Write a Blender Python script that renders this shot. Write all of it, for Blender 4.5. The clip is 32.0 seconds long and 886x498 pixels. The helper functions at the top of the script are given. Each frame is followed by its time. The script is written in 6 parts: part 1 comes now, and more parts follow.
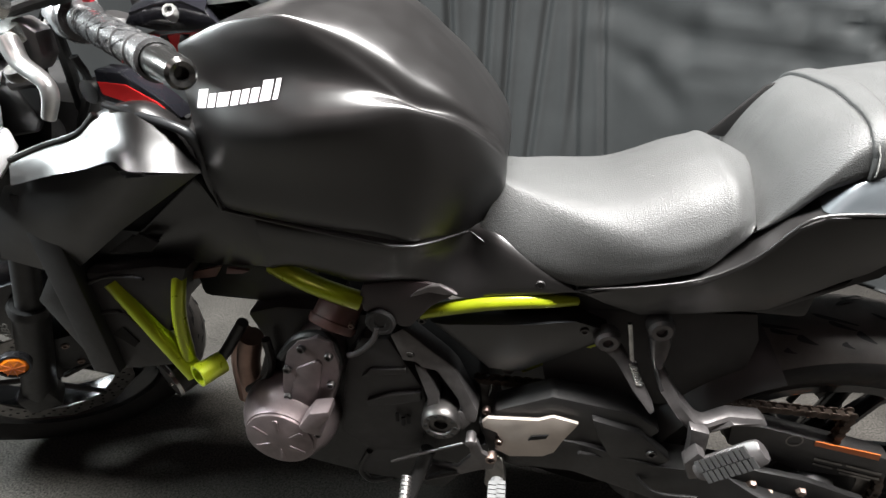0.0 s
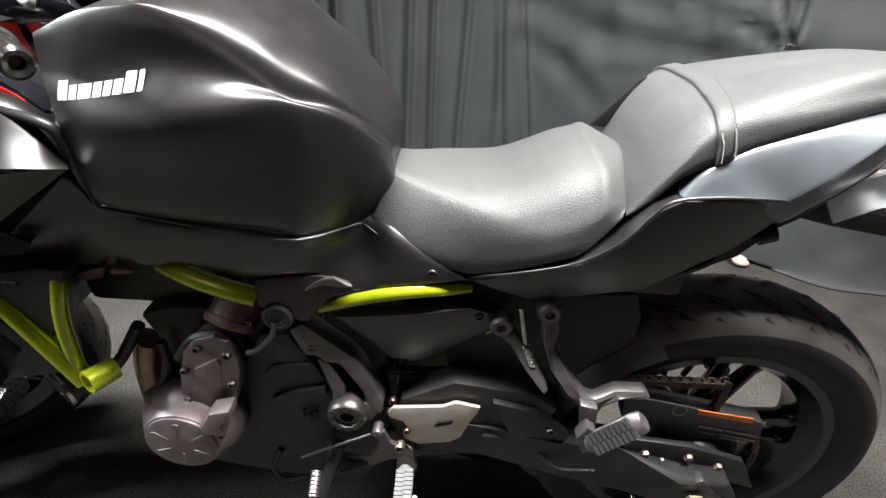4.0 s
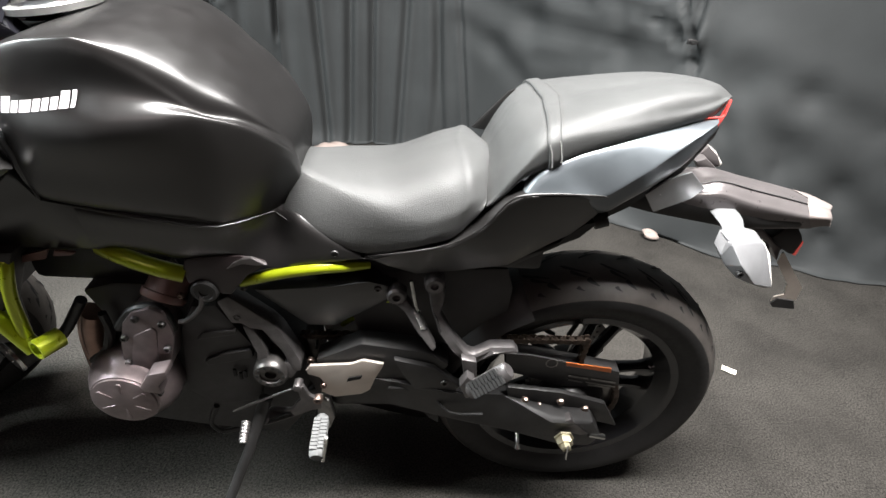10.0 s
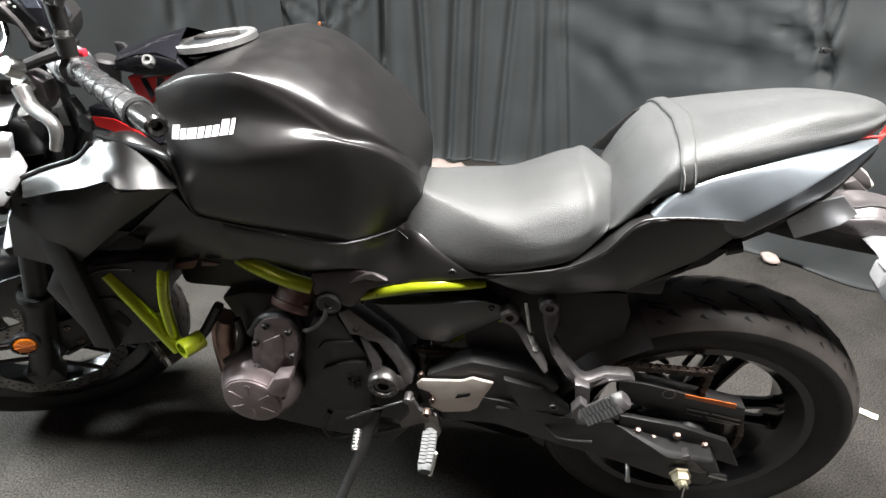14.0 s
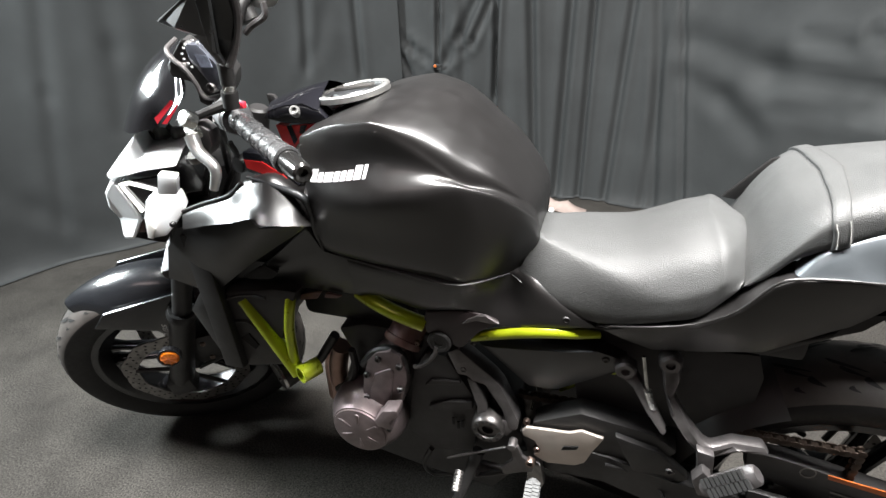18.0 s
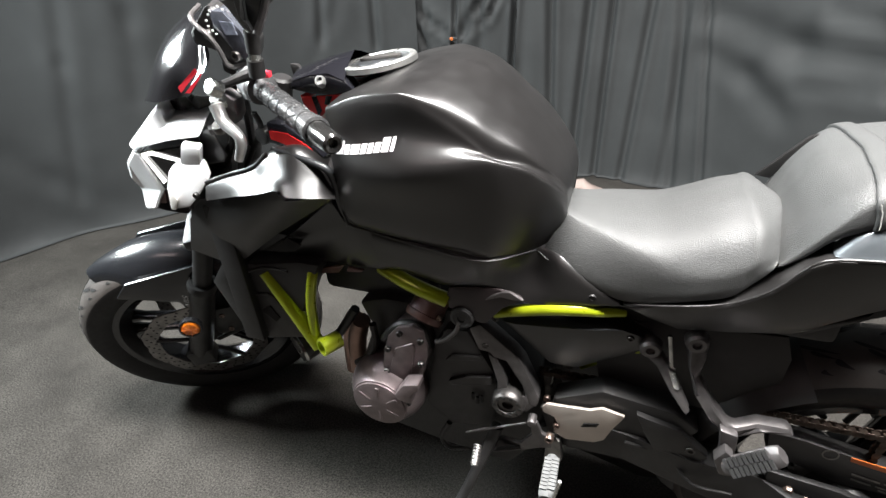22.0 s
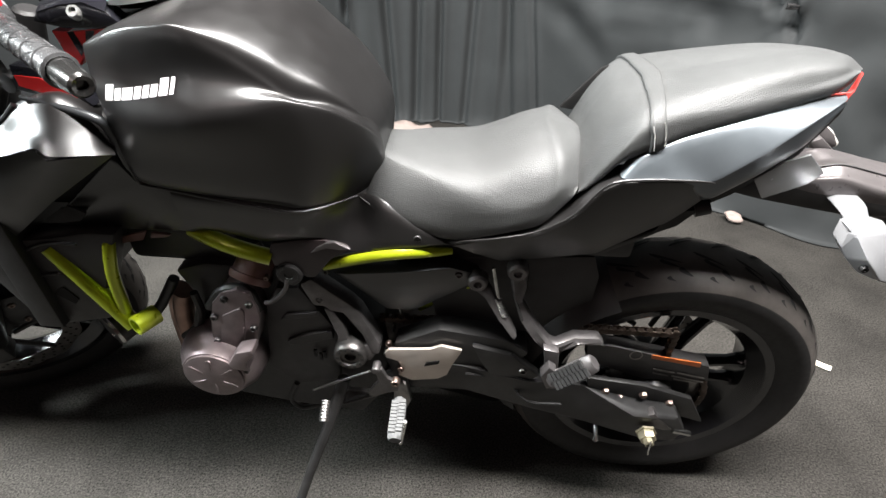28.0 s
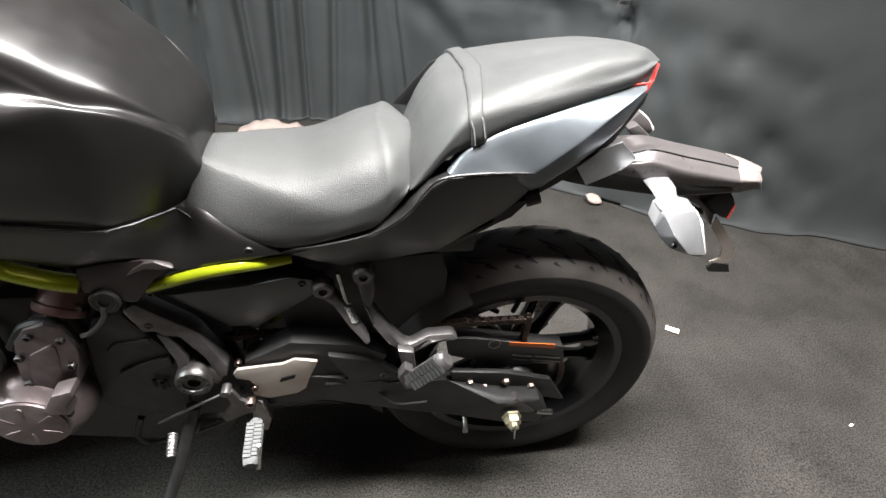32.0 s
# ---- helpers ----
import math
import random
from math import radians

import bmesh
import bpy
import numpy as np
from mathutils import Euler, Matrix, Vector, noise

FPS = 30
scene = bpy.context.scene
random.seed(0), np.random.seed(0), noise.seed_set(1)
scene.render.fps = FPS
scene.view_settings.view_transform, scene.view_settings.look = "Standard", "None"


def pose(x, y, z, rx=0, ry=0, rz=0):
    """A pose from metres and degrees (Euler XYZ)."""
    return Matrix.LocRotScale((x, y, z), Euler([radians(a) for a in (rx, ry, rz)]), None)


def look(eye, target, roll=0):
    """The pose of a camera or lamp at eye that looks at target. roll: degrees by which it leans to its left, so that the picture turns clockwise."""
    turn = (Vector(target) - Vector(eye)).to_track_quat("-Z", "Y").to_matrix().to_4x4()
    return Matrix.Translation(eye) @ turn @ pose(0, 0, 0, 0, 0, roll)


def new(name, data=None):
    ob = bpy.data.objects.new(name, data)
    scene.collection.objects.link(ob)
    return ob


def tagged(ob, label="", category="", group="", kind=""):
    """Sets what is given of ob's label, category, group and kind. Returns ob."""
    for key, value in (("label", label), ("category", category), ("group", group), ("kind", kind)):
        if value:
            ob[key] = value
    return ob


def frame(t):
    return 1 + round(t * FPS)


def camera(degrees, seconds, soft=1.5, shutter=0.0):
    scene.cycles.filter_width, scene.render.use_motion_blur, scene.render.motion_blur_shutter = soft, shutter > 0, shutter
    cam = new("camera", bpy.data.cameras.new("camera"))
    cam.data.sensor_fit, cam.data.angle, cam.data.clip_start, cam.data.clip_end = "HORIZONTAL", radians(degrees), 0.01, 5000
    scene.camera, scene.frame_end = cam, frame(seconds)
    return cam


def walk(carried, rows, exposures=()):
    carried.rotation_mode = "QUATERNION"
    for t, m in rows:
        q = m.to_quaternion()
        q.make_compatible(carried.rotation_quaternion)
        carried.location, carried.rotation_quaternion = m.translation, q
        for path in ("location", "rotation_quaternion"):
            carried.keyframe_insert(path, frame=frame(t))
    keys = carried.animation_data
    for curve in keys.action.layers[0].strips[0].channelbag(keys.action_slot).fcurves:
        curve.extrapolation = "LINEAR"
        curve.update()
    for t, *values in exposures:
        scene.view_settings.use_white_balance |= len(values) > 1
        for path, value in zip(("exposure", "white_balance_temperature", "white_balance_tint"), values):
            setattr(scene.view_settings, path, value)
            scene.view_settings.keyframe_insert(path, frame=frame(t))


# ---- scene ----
from mathutils.bvhtree import BVHTree

cam = camera(80.2, 32.0)
PATH = [
    (0, (0.225, -0.715, 1.050), (-0.021, 1.013, 0.074), 0.81),
    (0.5, (0.231, -0.712, 1.051), (0.008, 1.016, 0.069), 1.03),
    (1, (0.238, -0.711, 1.049), (0.039, 1.020, 0.070), 1.13),
    (1.5, (0.246, -0.712, 1.048), (0.068, 1.026, 0.075), 1.43),
    (2, (0.254, -0.710, 1.048), (0.102, 1.029, 0.073), 1.64),
    (2.5, (0.263, -0.708, 1.050), (0.137, 1.027, 0.063), 1.86),
    (3, (0.270, -0.707, 1.053), (0.184, 1.026, 0.058), 2.38),
    (3.5, (0.281, -0.713, 1.050), (0.221, 1.027, 0.067), 2.37),
    (5.5, (0.326, -0.737, 1.069), (0.357, 0.995, 0.069), 3.19),
    (6, (0.345, -0.750, 1.080), (0.379, 0.986, 0.087), 2.99),
    (6.5, (0.353, -0.762, 1.088), (0.399, 0.972, 0.092), 3.19),
    (7, (0.359, -0.775, 1.096), (0.421, 0.956, 0.096), 3.50),
    (7.5, (0.369, -0.789, 1.105), (0.438, 0.937, 0.097), 3.91),
    (8, (0.371, -0.801, 1.114), (0.465, 0.917, 0.094), 4.12),
    (8.5, (0.378, -0.812, 1.124), (0.495, 0.890, 0.080), 4.55),
    (9, (0.381, -0.822, 1.131), (0.503, 0.867, 0.067), 4.78),
    (9.5, (0.380, -0.829, 1.139), (0.511, 0.855, 0.069), 5.09),
    (10, (0.382, -0.834, 1.143), (0.508, 0.851, 0.074), 4.98),
    (10.5, (0.383, -0.840, 1.147), (0.486, 0.852, 0.085), 4.28),
    (11, (0.378, -0.838, 1.147), (0.446, 0.852, 0.080), 3.88),
    (11.5, (0.371, -0.836, 1.149), (0.398, 0.853, 0.077), 3.39),
    (12, (0.364, -0.835, 1.149), (0.348, 0.854, 0.079), 2.89),
    (12.5, (0.357, -0.836, 1.149), (0.290, 0.856, 0.084), 2.27),
    (13, (0.350, -0.837, 1.149), (0.239, 0.859, 0.095), 1.75),
    (13.5, (0.343, -0.836, 1.150), (0.182, 0.862, 0.105), 1.12),
    (14, (0.336, -0.835, 1.151), (0.129, 0.862, 0.114), 0.70),
    (14.5, (0.331, -0.835, 1.151), (0.060, 0.859, 0.123), 0.06),
    (15, (0.330, -0.834, 1.154), (0.001, 0.855, 0.135), -0.57),
    (15.5, (0.325, -0.834, 1.157), (-0.051, 0.850, 0.147), -0.81),
    (17.5, (0.315, -0.834, 1.168), (-0.232, 0.842, 0.223), -2.18),
    (18, (0.309, -0.837, 1.169), (-0.269, 0.840, 0.244), -2.42),
    (18.5, (0.306, -0.837, 1.171), (-0.291, 0.843, 0.265), -2.65),
    (19, (0.302, -0.839, 1.173), (-0.305, 0.852, 0.294), -2.78),
    (19.5, (0.301, -0.839, 1.175), (-0.323, 0.856, 0.317), -2.81),
    (20, (0.297, -0.840, 1.175), (-0.335, 0.859, 0.328), -2.92),
    (20.5, (0.292, -0.841, 1.173), (-0.331, 0.852, 0.310), -2.90),
    (21, (0.287, -0.841, 1.170), (-0.328, 0.836, 0.269), -2.67),
    (21.5, (0.284, -0.840, 1.166), (-0.323, 0.811, 0.214), -2.42),
    (22, (0.282, -0.840, 1.163), (-0.315, 0.786, 0.164), -2.07),
    (22.5, (0.281, -0.840, 1.161), (-0.307, 0.765, 0.122), -2.03),
    (23, (0.280, -0.840, 1.159), (-0.298, 0.750, 0.093), -1.99),
    (23.5, (0.279, -0.839, 1.158), (-0.283, 0.742, 0.069), -2.35),
    (24, (0.278, -0.836, 1.155), (-0.236, 0.748, 0.048), -2.09),
    (24.5, (0.286, -0.833, 1.152), (-0.178, 0.758, 0.031), -1.63),
    (25, (0.297, -0.828, 1.149), (-0.125, 0.770, 0.023), -1.19),
    (25.5, (0.303, -0.825, 1.148), (-0.065, 0.784, 0.020), -0.75),
    (27.5, (0.329, -0.810, 1.141), (0.198, 0.820, -0.009), 1.49),
    (28, (0.342, -0.807, 1.139), (0.254, 0.826, -0.012), 1.70),
    (28.5, (0.355, -0.804, 1.138), (0.310, 0.830, -0.015), 2.01),
    (29, (0.367, -0.800, 1.139), (0.362, 0.835, -0.013), 2.11),
    (29.5, (0.379, -0.798, 1.138), (0.424, 0.843, -0.004), 2.50),
    (30, (0.388, -0.791, 1.140), (0.495, 0.843, -0.009), 3.31),
    (30.5, (0.400, -0.788, 1.138), (0.561, 0.841, -0.011), 3.90),
    (31, (0.410, -0.784, 1.139), (0.619, 0.838, -0.012), 4.20),
    (31.5, (0.416, -0.780, 1.138), (0.674, 0.833, -0.016), 4.69),
    (32, (0.427, -0.781, 1.138), (0.724, 0.827, -0.013), 4.77),
]
walk(cam, [(t, look(eye, target, roll)) for t, eye, target, roll in PATH], [(0.0, 0.15), (32.0, 0.15)])

# ---- light: a dark studio hung with black cloth, lit by ceiling and stand lamps and a fill ----
world = bpy.data.worlds.new("studio")
world.use_nodes = True
world.node_tree.nodes["Background"].inputs[0].default_value = (0.6, 0.65, 0.7, 1)
world.node_tree.nodes["Background"].inputs[1].default_value = 0.018
scene.world = world


def area(name, place, target, sx, sy, watts, colour, spread=180):
    lamp = bpy.data.lights.new(name, "AREA")
    lamp.shape, lamp.size, lamp.size_y, lamp.energy, lamp.color = "RECTANGLE", sx, sy, watts, colour
    lamp.spread = radians(spread)
    ob = new(name, lamp)
    ob.matrix_world = look(place, target)
    return ob


area("ceiling_and_fill_lamp", (0.60, -0.36, 2.9), (0.6, 0.1, 0.3), 2.6, 0.35, 250, (1, 0.975, 0.955), 125)
area("stand_lamp", (-2.1, -0.32, 1.8), (-0.7, 0.15, 0.8), 0.7, 0.5, 105, (0.91, 0.985, 1), 150)
# added weak pink fill behind the camera, lifts the dark near flank
area("ceiling_and_fill_lamp", (-0.6, -2.3, 2.6), (0.0, 0.1, 0.9), 1.0, 0.42, 5, (1, 0.80, 0.78))

# ---- materials ----
def material(name, colour, rough=0.5, metal=0.0, coat=0.0, var=0.15, scale=12.0, bump=0.0, bscale=300.0, spec=0.5, rvar=0.1, voro=False, grain=0.0, gscale=400.0):
    """A procedural material: the colour with large stains and fine grain, uneven gloss, fine relief."""
    m = bpy.data.materials.new(name)
    m.use_nodes = True
    n, l = m.node_tree.nodes, m.node_tree.links
    b = n["Principled BSDF"]
    tc = n.new("ShaderNodeTexCoord")
    big = n.new("ShaderNodeTexNoise")
    big.inputs["Scale"].default_value, big.inputs["Detail"].default_value = scale, 6
    l.new(tc.outputs["Object"], big.inputs["Vector"])
    ramp = n.new("ShaderNodeMapRange")
    ramp.inputs[1].default_value, ramp.inputs[2].default_value = 0.3, 0.7
    ramp.inputs[3].default_value, ramp.inputs[4].default_value = 1 - var, 1 + var
    l.new(big.outputs["Fac"], ramp.inputs[0])
    mix = n.new("ShaderNodeVectorMath")
    mix.operation = "SCALE"
    mix.inputs[0].default_value = colour
    l.new(ramp.outputs[0], mix.inputs["Scale"])
    if grain:
        gn = n.new("ShaderNodeTexNoise")
        gn.inputs["Scale"].default_value, gn.inputs["Detail"].default_value = gscale, 3
        l.new(tc.outputs["Object"], gn.inputs["Vector"])
        gr = n.new("ShaderNodeMapRange")
        gr.inputs[1].default_value, gr.inputs[2].default_value = 0.3, 0.7
        gr.inputs[3].default_value, gr.inputs[4].default_value = 1 - grain, 1 + grain
        l.new(gn.outputs["Fac"], gr.inputs[0])
        mix2 = n.new("ShaderNodeVectorMath")
        mix2.operation = "SCALE"
        l.new(mix.outputs[0], mix2.inputs[0])
        l.new(gr.outputs[0], mix2.inputs["Scale"])
        mix = mix2
    l.new(mix.outputs[0], b.inputs["Base Color"])
    rr = n.new("ShaderNodeMapRange")
    rr.inputs[1].default_value, rr.inputs[2].default_value = 0.3, 0.7
    rr.inputs[3].default_value, rr.inputs[4].default_value = max(0.02, rough - rvar * rough), min(1, rough + rvar * rough)
    fine = n.new("ShaderNodeTexNoise")
    fine.inputs["Scale"].default_value, fine.inputs["Detail"].default_value = scale * 3.7, 8
    l.new(tc.outputs["Object"], fine.inputs["Vector"])
    l.new(fine.outputs["Fac"], rr.inputs[0])
    l.new(rr.outputs[0], b.inputs["Roughness"])
    b.inputs["Metallic"].default_value = metal
    b.inputs["Coat Weight"].default_value = coat
    b.inputs["Coat Roughness"].default_value = 0.08
    b.inputs["Specular IOR Level"].default_value = spec
    if bump:
        if voro:
            g = n.new("ShaderNodeTexVoronoi")
            out = g.outputs["Distance"]
        else:
            g = n.new("ShaderNodeTexNoise")
            g.inputs["Detail"].default_value = 4
            out = g.outputs["Fac"]
        g.inputs["Scale"].default_value = bscale
        l.new(tc.outputs["Object"], g.inputs["Vector"])
        bp = n.new("ShaderNodeBump")
        bp.inputs["Strength"].default_value, bp.inputs["Distance"].default_value = bump, 0.001
        l.new(out, bp.inputs["Height"])
        l.new(bp.outputs[0], b.inputs["Normal"])
    return m


def glow(name, colour, strength, base=(0.5, 0.1, 0.05)):
    m = material(name, base, 0.2)
    b = m.node_tree.nodes["Principled BSDF"]
    b.inputs["Emission Color"].default_value = (*colour, 1)
    b.inputs["Emission Strength"].default_value = strength
    return m


MATT = material("satin_black_paint", (0.0088, 0.0082, 0.0081), 0.34, 0.0, 0.0, 0.2, 9, 0.02, 900, spec=0.8)
PLASTIC = material("textured_black_plastic", (0.021, 0.0198, 0.0195), 0.5, 0.0, 0.0, 0.25, 14, 0.15, 1500)
DARK = material("black_metal_paint", (0.017, 0.0165, 0.0165), 0.42, 0.0, 0.0, 0.35, 30, 0.1, 600, spec=0.4)
SEAT = material("black_grained_vinyl", (0.056, 0.0575, 0.057), 0.46, 0.0, 0.0, 0.08, 14, 0.5, 700, voro=True, spec=0.42)
GREY = material("grey_metallic_paint", (0.125, 0.140, 0.152), 0.33, 0.6, 0.2, 0.1, 20, 0.03, 1800)
ENGINE = material("grey_engine_paint", (0.19, 0.155, 0.157), 0.36, 0.6, 0.0, 0.2, 40, 0.15, 900)
ALU = material("cast_aluminium", (0.36, 0.36, 0.35), 0.42, 0.85, 0.0, 0.2, 40, 0.12, 1200)
STEEL = material("bright_steel", (0.55, 0.55, 0.53), 0.25, 1.0, 0.0, 0.25, 60)
CHAMP = material("champagne_anodised", (0.56, 0.50, 0.45), 0.42, 0.6, 0.0, 0.1, 25, 0.06, 1500)
LIME = material("lime_metallic_paint", (0.33, 0.39, 0.012), 0.3, 0.35, 0.3, 0.12, 25)
RUBBER = material("dusty_tread_rubber", (0.048, 0.042, 0.038), 0.6, 0.0, 0.0, 0.3, 18, 0.25, 500)
RED = material("red_gloss_graphic", (0.45, 0.015, 0.015), 0.25, 0.0, 0.4, 0.1)
GLOSS = material("gloss_black", (0.008, 0.008, 0.01), 0.1, 0.0, 0.5, 0.1)
WHITE = material("white_decal", (0.78, 0.78, 0.78), 0.4, 0.0, 0.0, 0.04)
CARPET = material("dark_carpet", (0.0335, 0.0312, 0.0280), 0.95, 0.0, 0.0, 0.25, 6.0, 0.9, 340, spec=0.15, grain=0.7, gscale=230)
CLOTH = material("black_cloth", (0.029, 0.0311, 0.0317), 0.68, 0.0, 0.0, 0.15, 4.0, 0.3, 700, spec=0.25)
ORANGE = material("orange_reflector", (0.7, 0.19, 0.01), 0.2, 0.0, 0.5, 0.1)
CHAIN = material("oily_brown_steel", (0.05, 0.036, 0.028), 0.45, 0.7, 0.0, 0.4, 90)
PAPER = material("cream_paper", (0.75, 0.70, 0.58), 0.8, 0.0, 0.0, 0.08)
SKIN = material("copper_header", (0.30, 0.19, 0.15), 0.35, 0.8, 0.0, 0.2, 30)
GREYBLACK = material("semi_gloss_dark_grey", (0.03, 0.032, 0.034), 0.33, 0.3, 0.2, 0.1, 20)
REDGLOW = glow("glowing_red_lens", (1.0, 0.16, 0.13), 0.22, (0.4, 0.05, 0.045))
AMBER = material("clear_indicator_lens", (0.75, 0.72, 0.68), 0.15, 0.0, 0.3, 0.05)
SMOKE = material("smoked_screen", (0.010, 0.010, 0.011), 0.13, 0.0, 0.6, 0.05)
ALUDARK = material("worn_grey_casting", (0.115, 0.108, 0.108), 0.36, 0.7, 0.0, 0.25, 50, 0.15, 1000)
COLLAR = material("brown_rubber", (0.14, 0.075, 0.065), 0.42, 0.0, 0.0, 0.3, 30)
COPPER = material("coppery_bolt", (0.22, 0.165, 0.14), 0.35, 0.9, 0.0, 0.2, 80)
PEGGREY = material("grey_scuffed_metal", (0.085, 0.087, 0.087), 0.7, 0.15, 0.0, 0.25, 60, 0.2, 800)
NUT = material("yellow_zinc_nut", (0.48, 0.44, 0.32), 0.35, 0.9, 0.0, 0.25, 70)
STICKER = material("orange_sticker", (0.62, 0.16, 0.03), 0.4, 0.0, 0.0, 0.15, 60)
PLATEGREY = material("grey_satin_plastic", (0.13, 0.119, 0.119), 0.3, 0.5, 0.0, 0.12, 25, 0.05, 1500)
BROWNGREY = material("brownish_grey_plastic", (0.17, 0.148, 0.14), 0.45, 0.1, 0.0, 0.2, 40, 0.2, 700)
MATTGLOSS = material("gloss_black_plastic", (0.012, 0.013, 0.015), 0.24, 0.0, 0.3, 0.15, 12)
COWL = material("silver_grey_paint", (0.78, 0.79, 0.80), 0.34, 0.0, 0.3, 0.08, 20, 0.02, 1500)
INDSILVER = material("silver_plastic", (0.25, 0.252, 0.26), 0.34, 0.5, 0.1, 0.1, 30, 0.03, 1500)
MIRRORSHELL = material("semi_gloss_mirror_shell", (0.022, 0.023, 0.024), 0.3, 0.0, 0.1, 0.15, 12, spec=0.8)
SILVERGLOSS = material("light_grey_gloss", (0.40, 0.41, 0.42), 0.25, 0.4, 0.3, 0.1, 30)
GRIP = material("worn_grip_rubber", (0.045, 0.045, 0.046), 0.26, 0.0, 0.0, 0.2, 60, 0.2, 900)
GRIPDARK = material("dark_peg_rubber", (0.018, 0.018, 0.018), 0.5, 0.0, 0.0, 0.2, 60, 0.2, 900)
LEVER = material("bare_aluminium", (0.7, 0.7, 0.69), 0.32, 0.9, 0.0, 0.15, 60)
REDPLASTIC = material("red_plastic", (0.62, 0.03, 0.05), 0.3, 0.0, 0.2, 0.05)
DISPLAY = material("liquid_crystal", (0.07, 0.075, 0.09), 0.12, 0.0, 0.6, 0.4, 45)
STRIP = glow("white_position_lamp", (1.0, 0.97, 0.92), 3.0, (0.8, 0.8, 0.8))
BROWNDARK = material("brownish_black_plastic", (0.028, 0.020, 0.021), 0.4, 0.1, 0.0, 0.2, 20)
BOLT = material("dark_zinc_bolt", (0.10, 0.095, 0.092), 0.38, 0.9, 0.0, 0.2, 80)
STITCH = material("grey_thread", (0.30, 0.295, 0.28), 0.7, 0.0, 0.0, 0.1)
LCD = material("pale_lcd_field", (0.22, 0.24, 0.30), 0.2, 0.0, 0.3, 0.3, 120)
LINING = material("pinkish_brown_cloth", (0.30, 0.24, 0.215), 0.85, 0.0, 0.0, 0.2, 12, 0.3, 600, spec=0.2)
SIGNAL = glow("lit_amber_lens", (1.0, 0.26, 0.02), 1.3, (0.7, 0.25, 0.05))
DARKRED = material("dark_red_graphic", (0.16, 0.008, 0.012), 0.2, 0.0, 0.4, 0.1)
BARSTEEL = material("dark_polished_steel", (0.10, 0.098, 0.095), 0.18, 0.9, 0.0, 0.2, 50)

# for the unseen wall behind the camera: a warm tone reflected in the bike
WARMWALL = material("warm_reflector_wall", (0.30, 0.15, 0.13), 0.8, 0.0, 0.0, 0.15, 3)

# ---- building helpers ----
def empty(name, m, label="", category="", group="", kind=""):
    ob = new(name)
    ob.empty_display_size = 0.05
    ob.matrix_world = m
    return tagged(ob, label, category, group, kind)


def part(name, bm, mat, parent=None, label="", smooth=True, angle=35):
    """Links a bmesh as one mesh object under a thing or a part, in the thing's own coordinates."""
    me = bpy.data.meshes.new(name)
    bmesh.ops.recalc_face_normals(bm, faces=bm.faces)
    if smooth:
        cut = math.cos(radians(angle))
        for f in bm.faces:
            f.smooth = True
        for e in bm.edges:
            if len(e.link_faces) == 2 and e.link_faces[0].normal.dot(e.link_faces[1].normal) < cut:
                e.smooth = False
    bm.to_mesh(me)
    bm.free()
    me.materials.append(mat)
    ob = new(name, me)
    if parent:
        ob.parent = parent
    return tagged(ob, label)


def bevelled(bm, width, seg=2):
    edges = [e for e in bm.edges if len(e.link_faces) == 2 and e.calc_face_angle(0) > 0.5]
    if width and edges:
        bmesh.ops.bevel(bm, geom=edges, offset=width, segments=seg, affect="EDGES", profile=0.6, clamp_overlap=True)
    return bm


def box(x0, x1, u0, u1, w0, w1, bev=0.004):
    bm = bmesh.new()
    bmesh.ops.create_cube(bm, size=1)
    for v in bm.verts:
        v.co = Vector(((x0, x1)[v.co.x > 0], (u0, u1)[v.co.y > 0], (w0, w1)[v.co.z > 0]))
    return bevelled(bm, bev)


def plate(points, depth, bev=0.003, u=None):
    """A plate from an outline: points (x, w) at the lateral place u, or (x, u, w); it goes depth inwards (+u), or by that vector."""
    bm = bmesh.new()
    pts = [Vector((p[0], u, p[1])) if u is not None else Vector(p) for p in points]
    front = [bm.verts.new(p) for p in pts]
    away = depth if isinstance(depth, Vector) else Vector((0, depth, 0))
    back = [bm.verts.new(p + away) for p in pts]
    bm.faces.new(front)
    bm.faces.new(back[::-1])
    k = len(pts)
    for i in range(k):
        bm.faces.new((front[i], back[i], back[(i + 1) % k], front[(i + 1) % k]))
    bmesh.ops.recalc_face_normals(bm, faces=bm.faces)
    bevelled(bm, bev)
    bmesh.ops.triangulate(bm, faces=[f for f in bm.faces if len(f.verts) > 4])
    return bm


def spline(pts, steps, closed=False):
    """Points on a Catmull-Rom curve through pts."""
    pts = [Vector(p) for p in pts]
    out, k = [], len(pts)
    for i in range(k if closed else k - 1):
        p1, p2 = pts[i], pts[(i + 1) % k]
        p0 = pts[i - 1] if closed or i else p1 * 2 - p2
        p3 = pts[(i + 2) % k] if closed or i + 2 < k else p2 * 2 - p1
        for j in range(steps):
            t = j / steps
            out.append(0.5 * (2 * p1 + (p2 - p0) * t + (2 * p0 - 5 * p1 + 4 * p2 - p3) * t * t + (3 * p1 - p0 - 3 * p2 + p3) * t ** 3))
    if not closed:
        out.append(pts[-1])
    return out


def skin(rows, close_u=False, cap=False):
    """A mesh over rows of points, all of the same length."""
    bm = bmesh.new()
    grid = [[bm.verts.new(p) for p in r] for r in rows]
    for a, b in zip(grid, grid[1:]):
        k = len(a)
        for i in range(k if close_u else k - 1):
            bm.faces.new((a[i], a[(i + 1) % k], b[(i + 1) % k], b[i]))
    if cap:
        bm.faces.new(grid[0][::-1])
        bm.faces.new(grid[-1])
    return bm


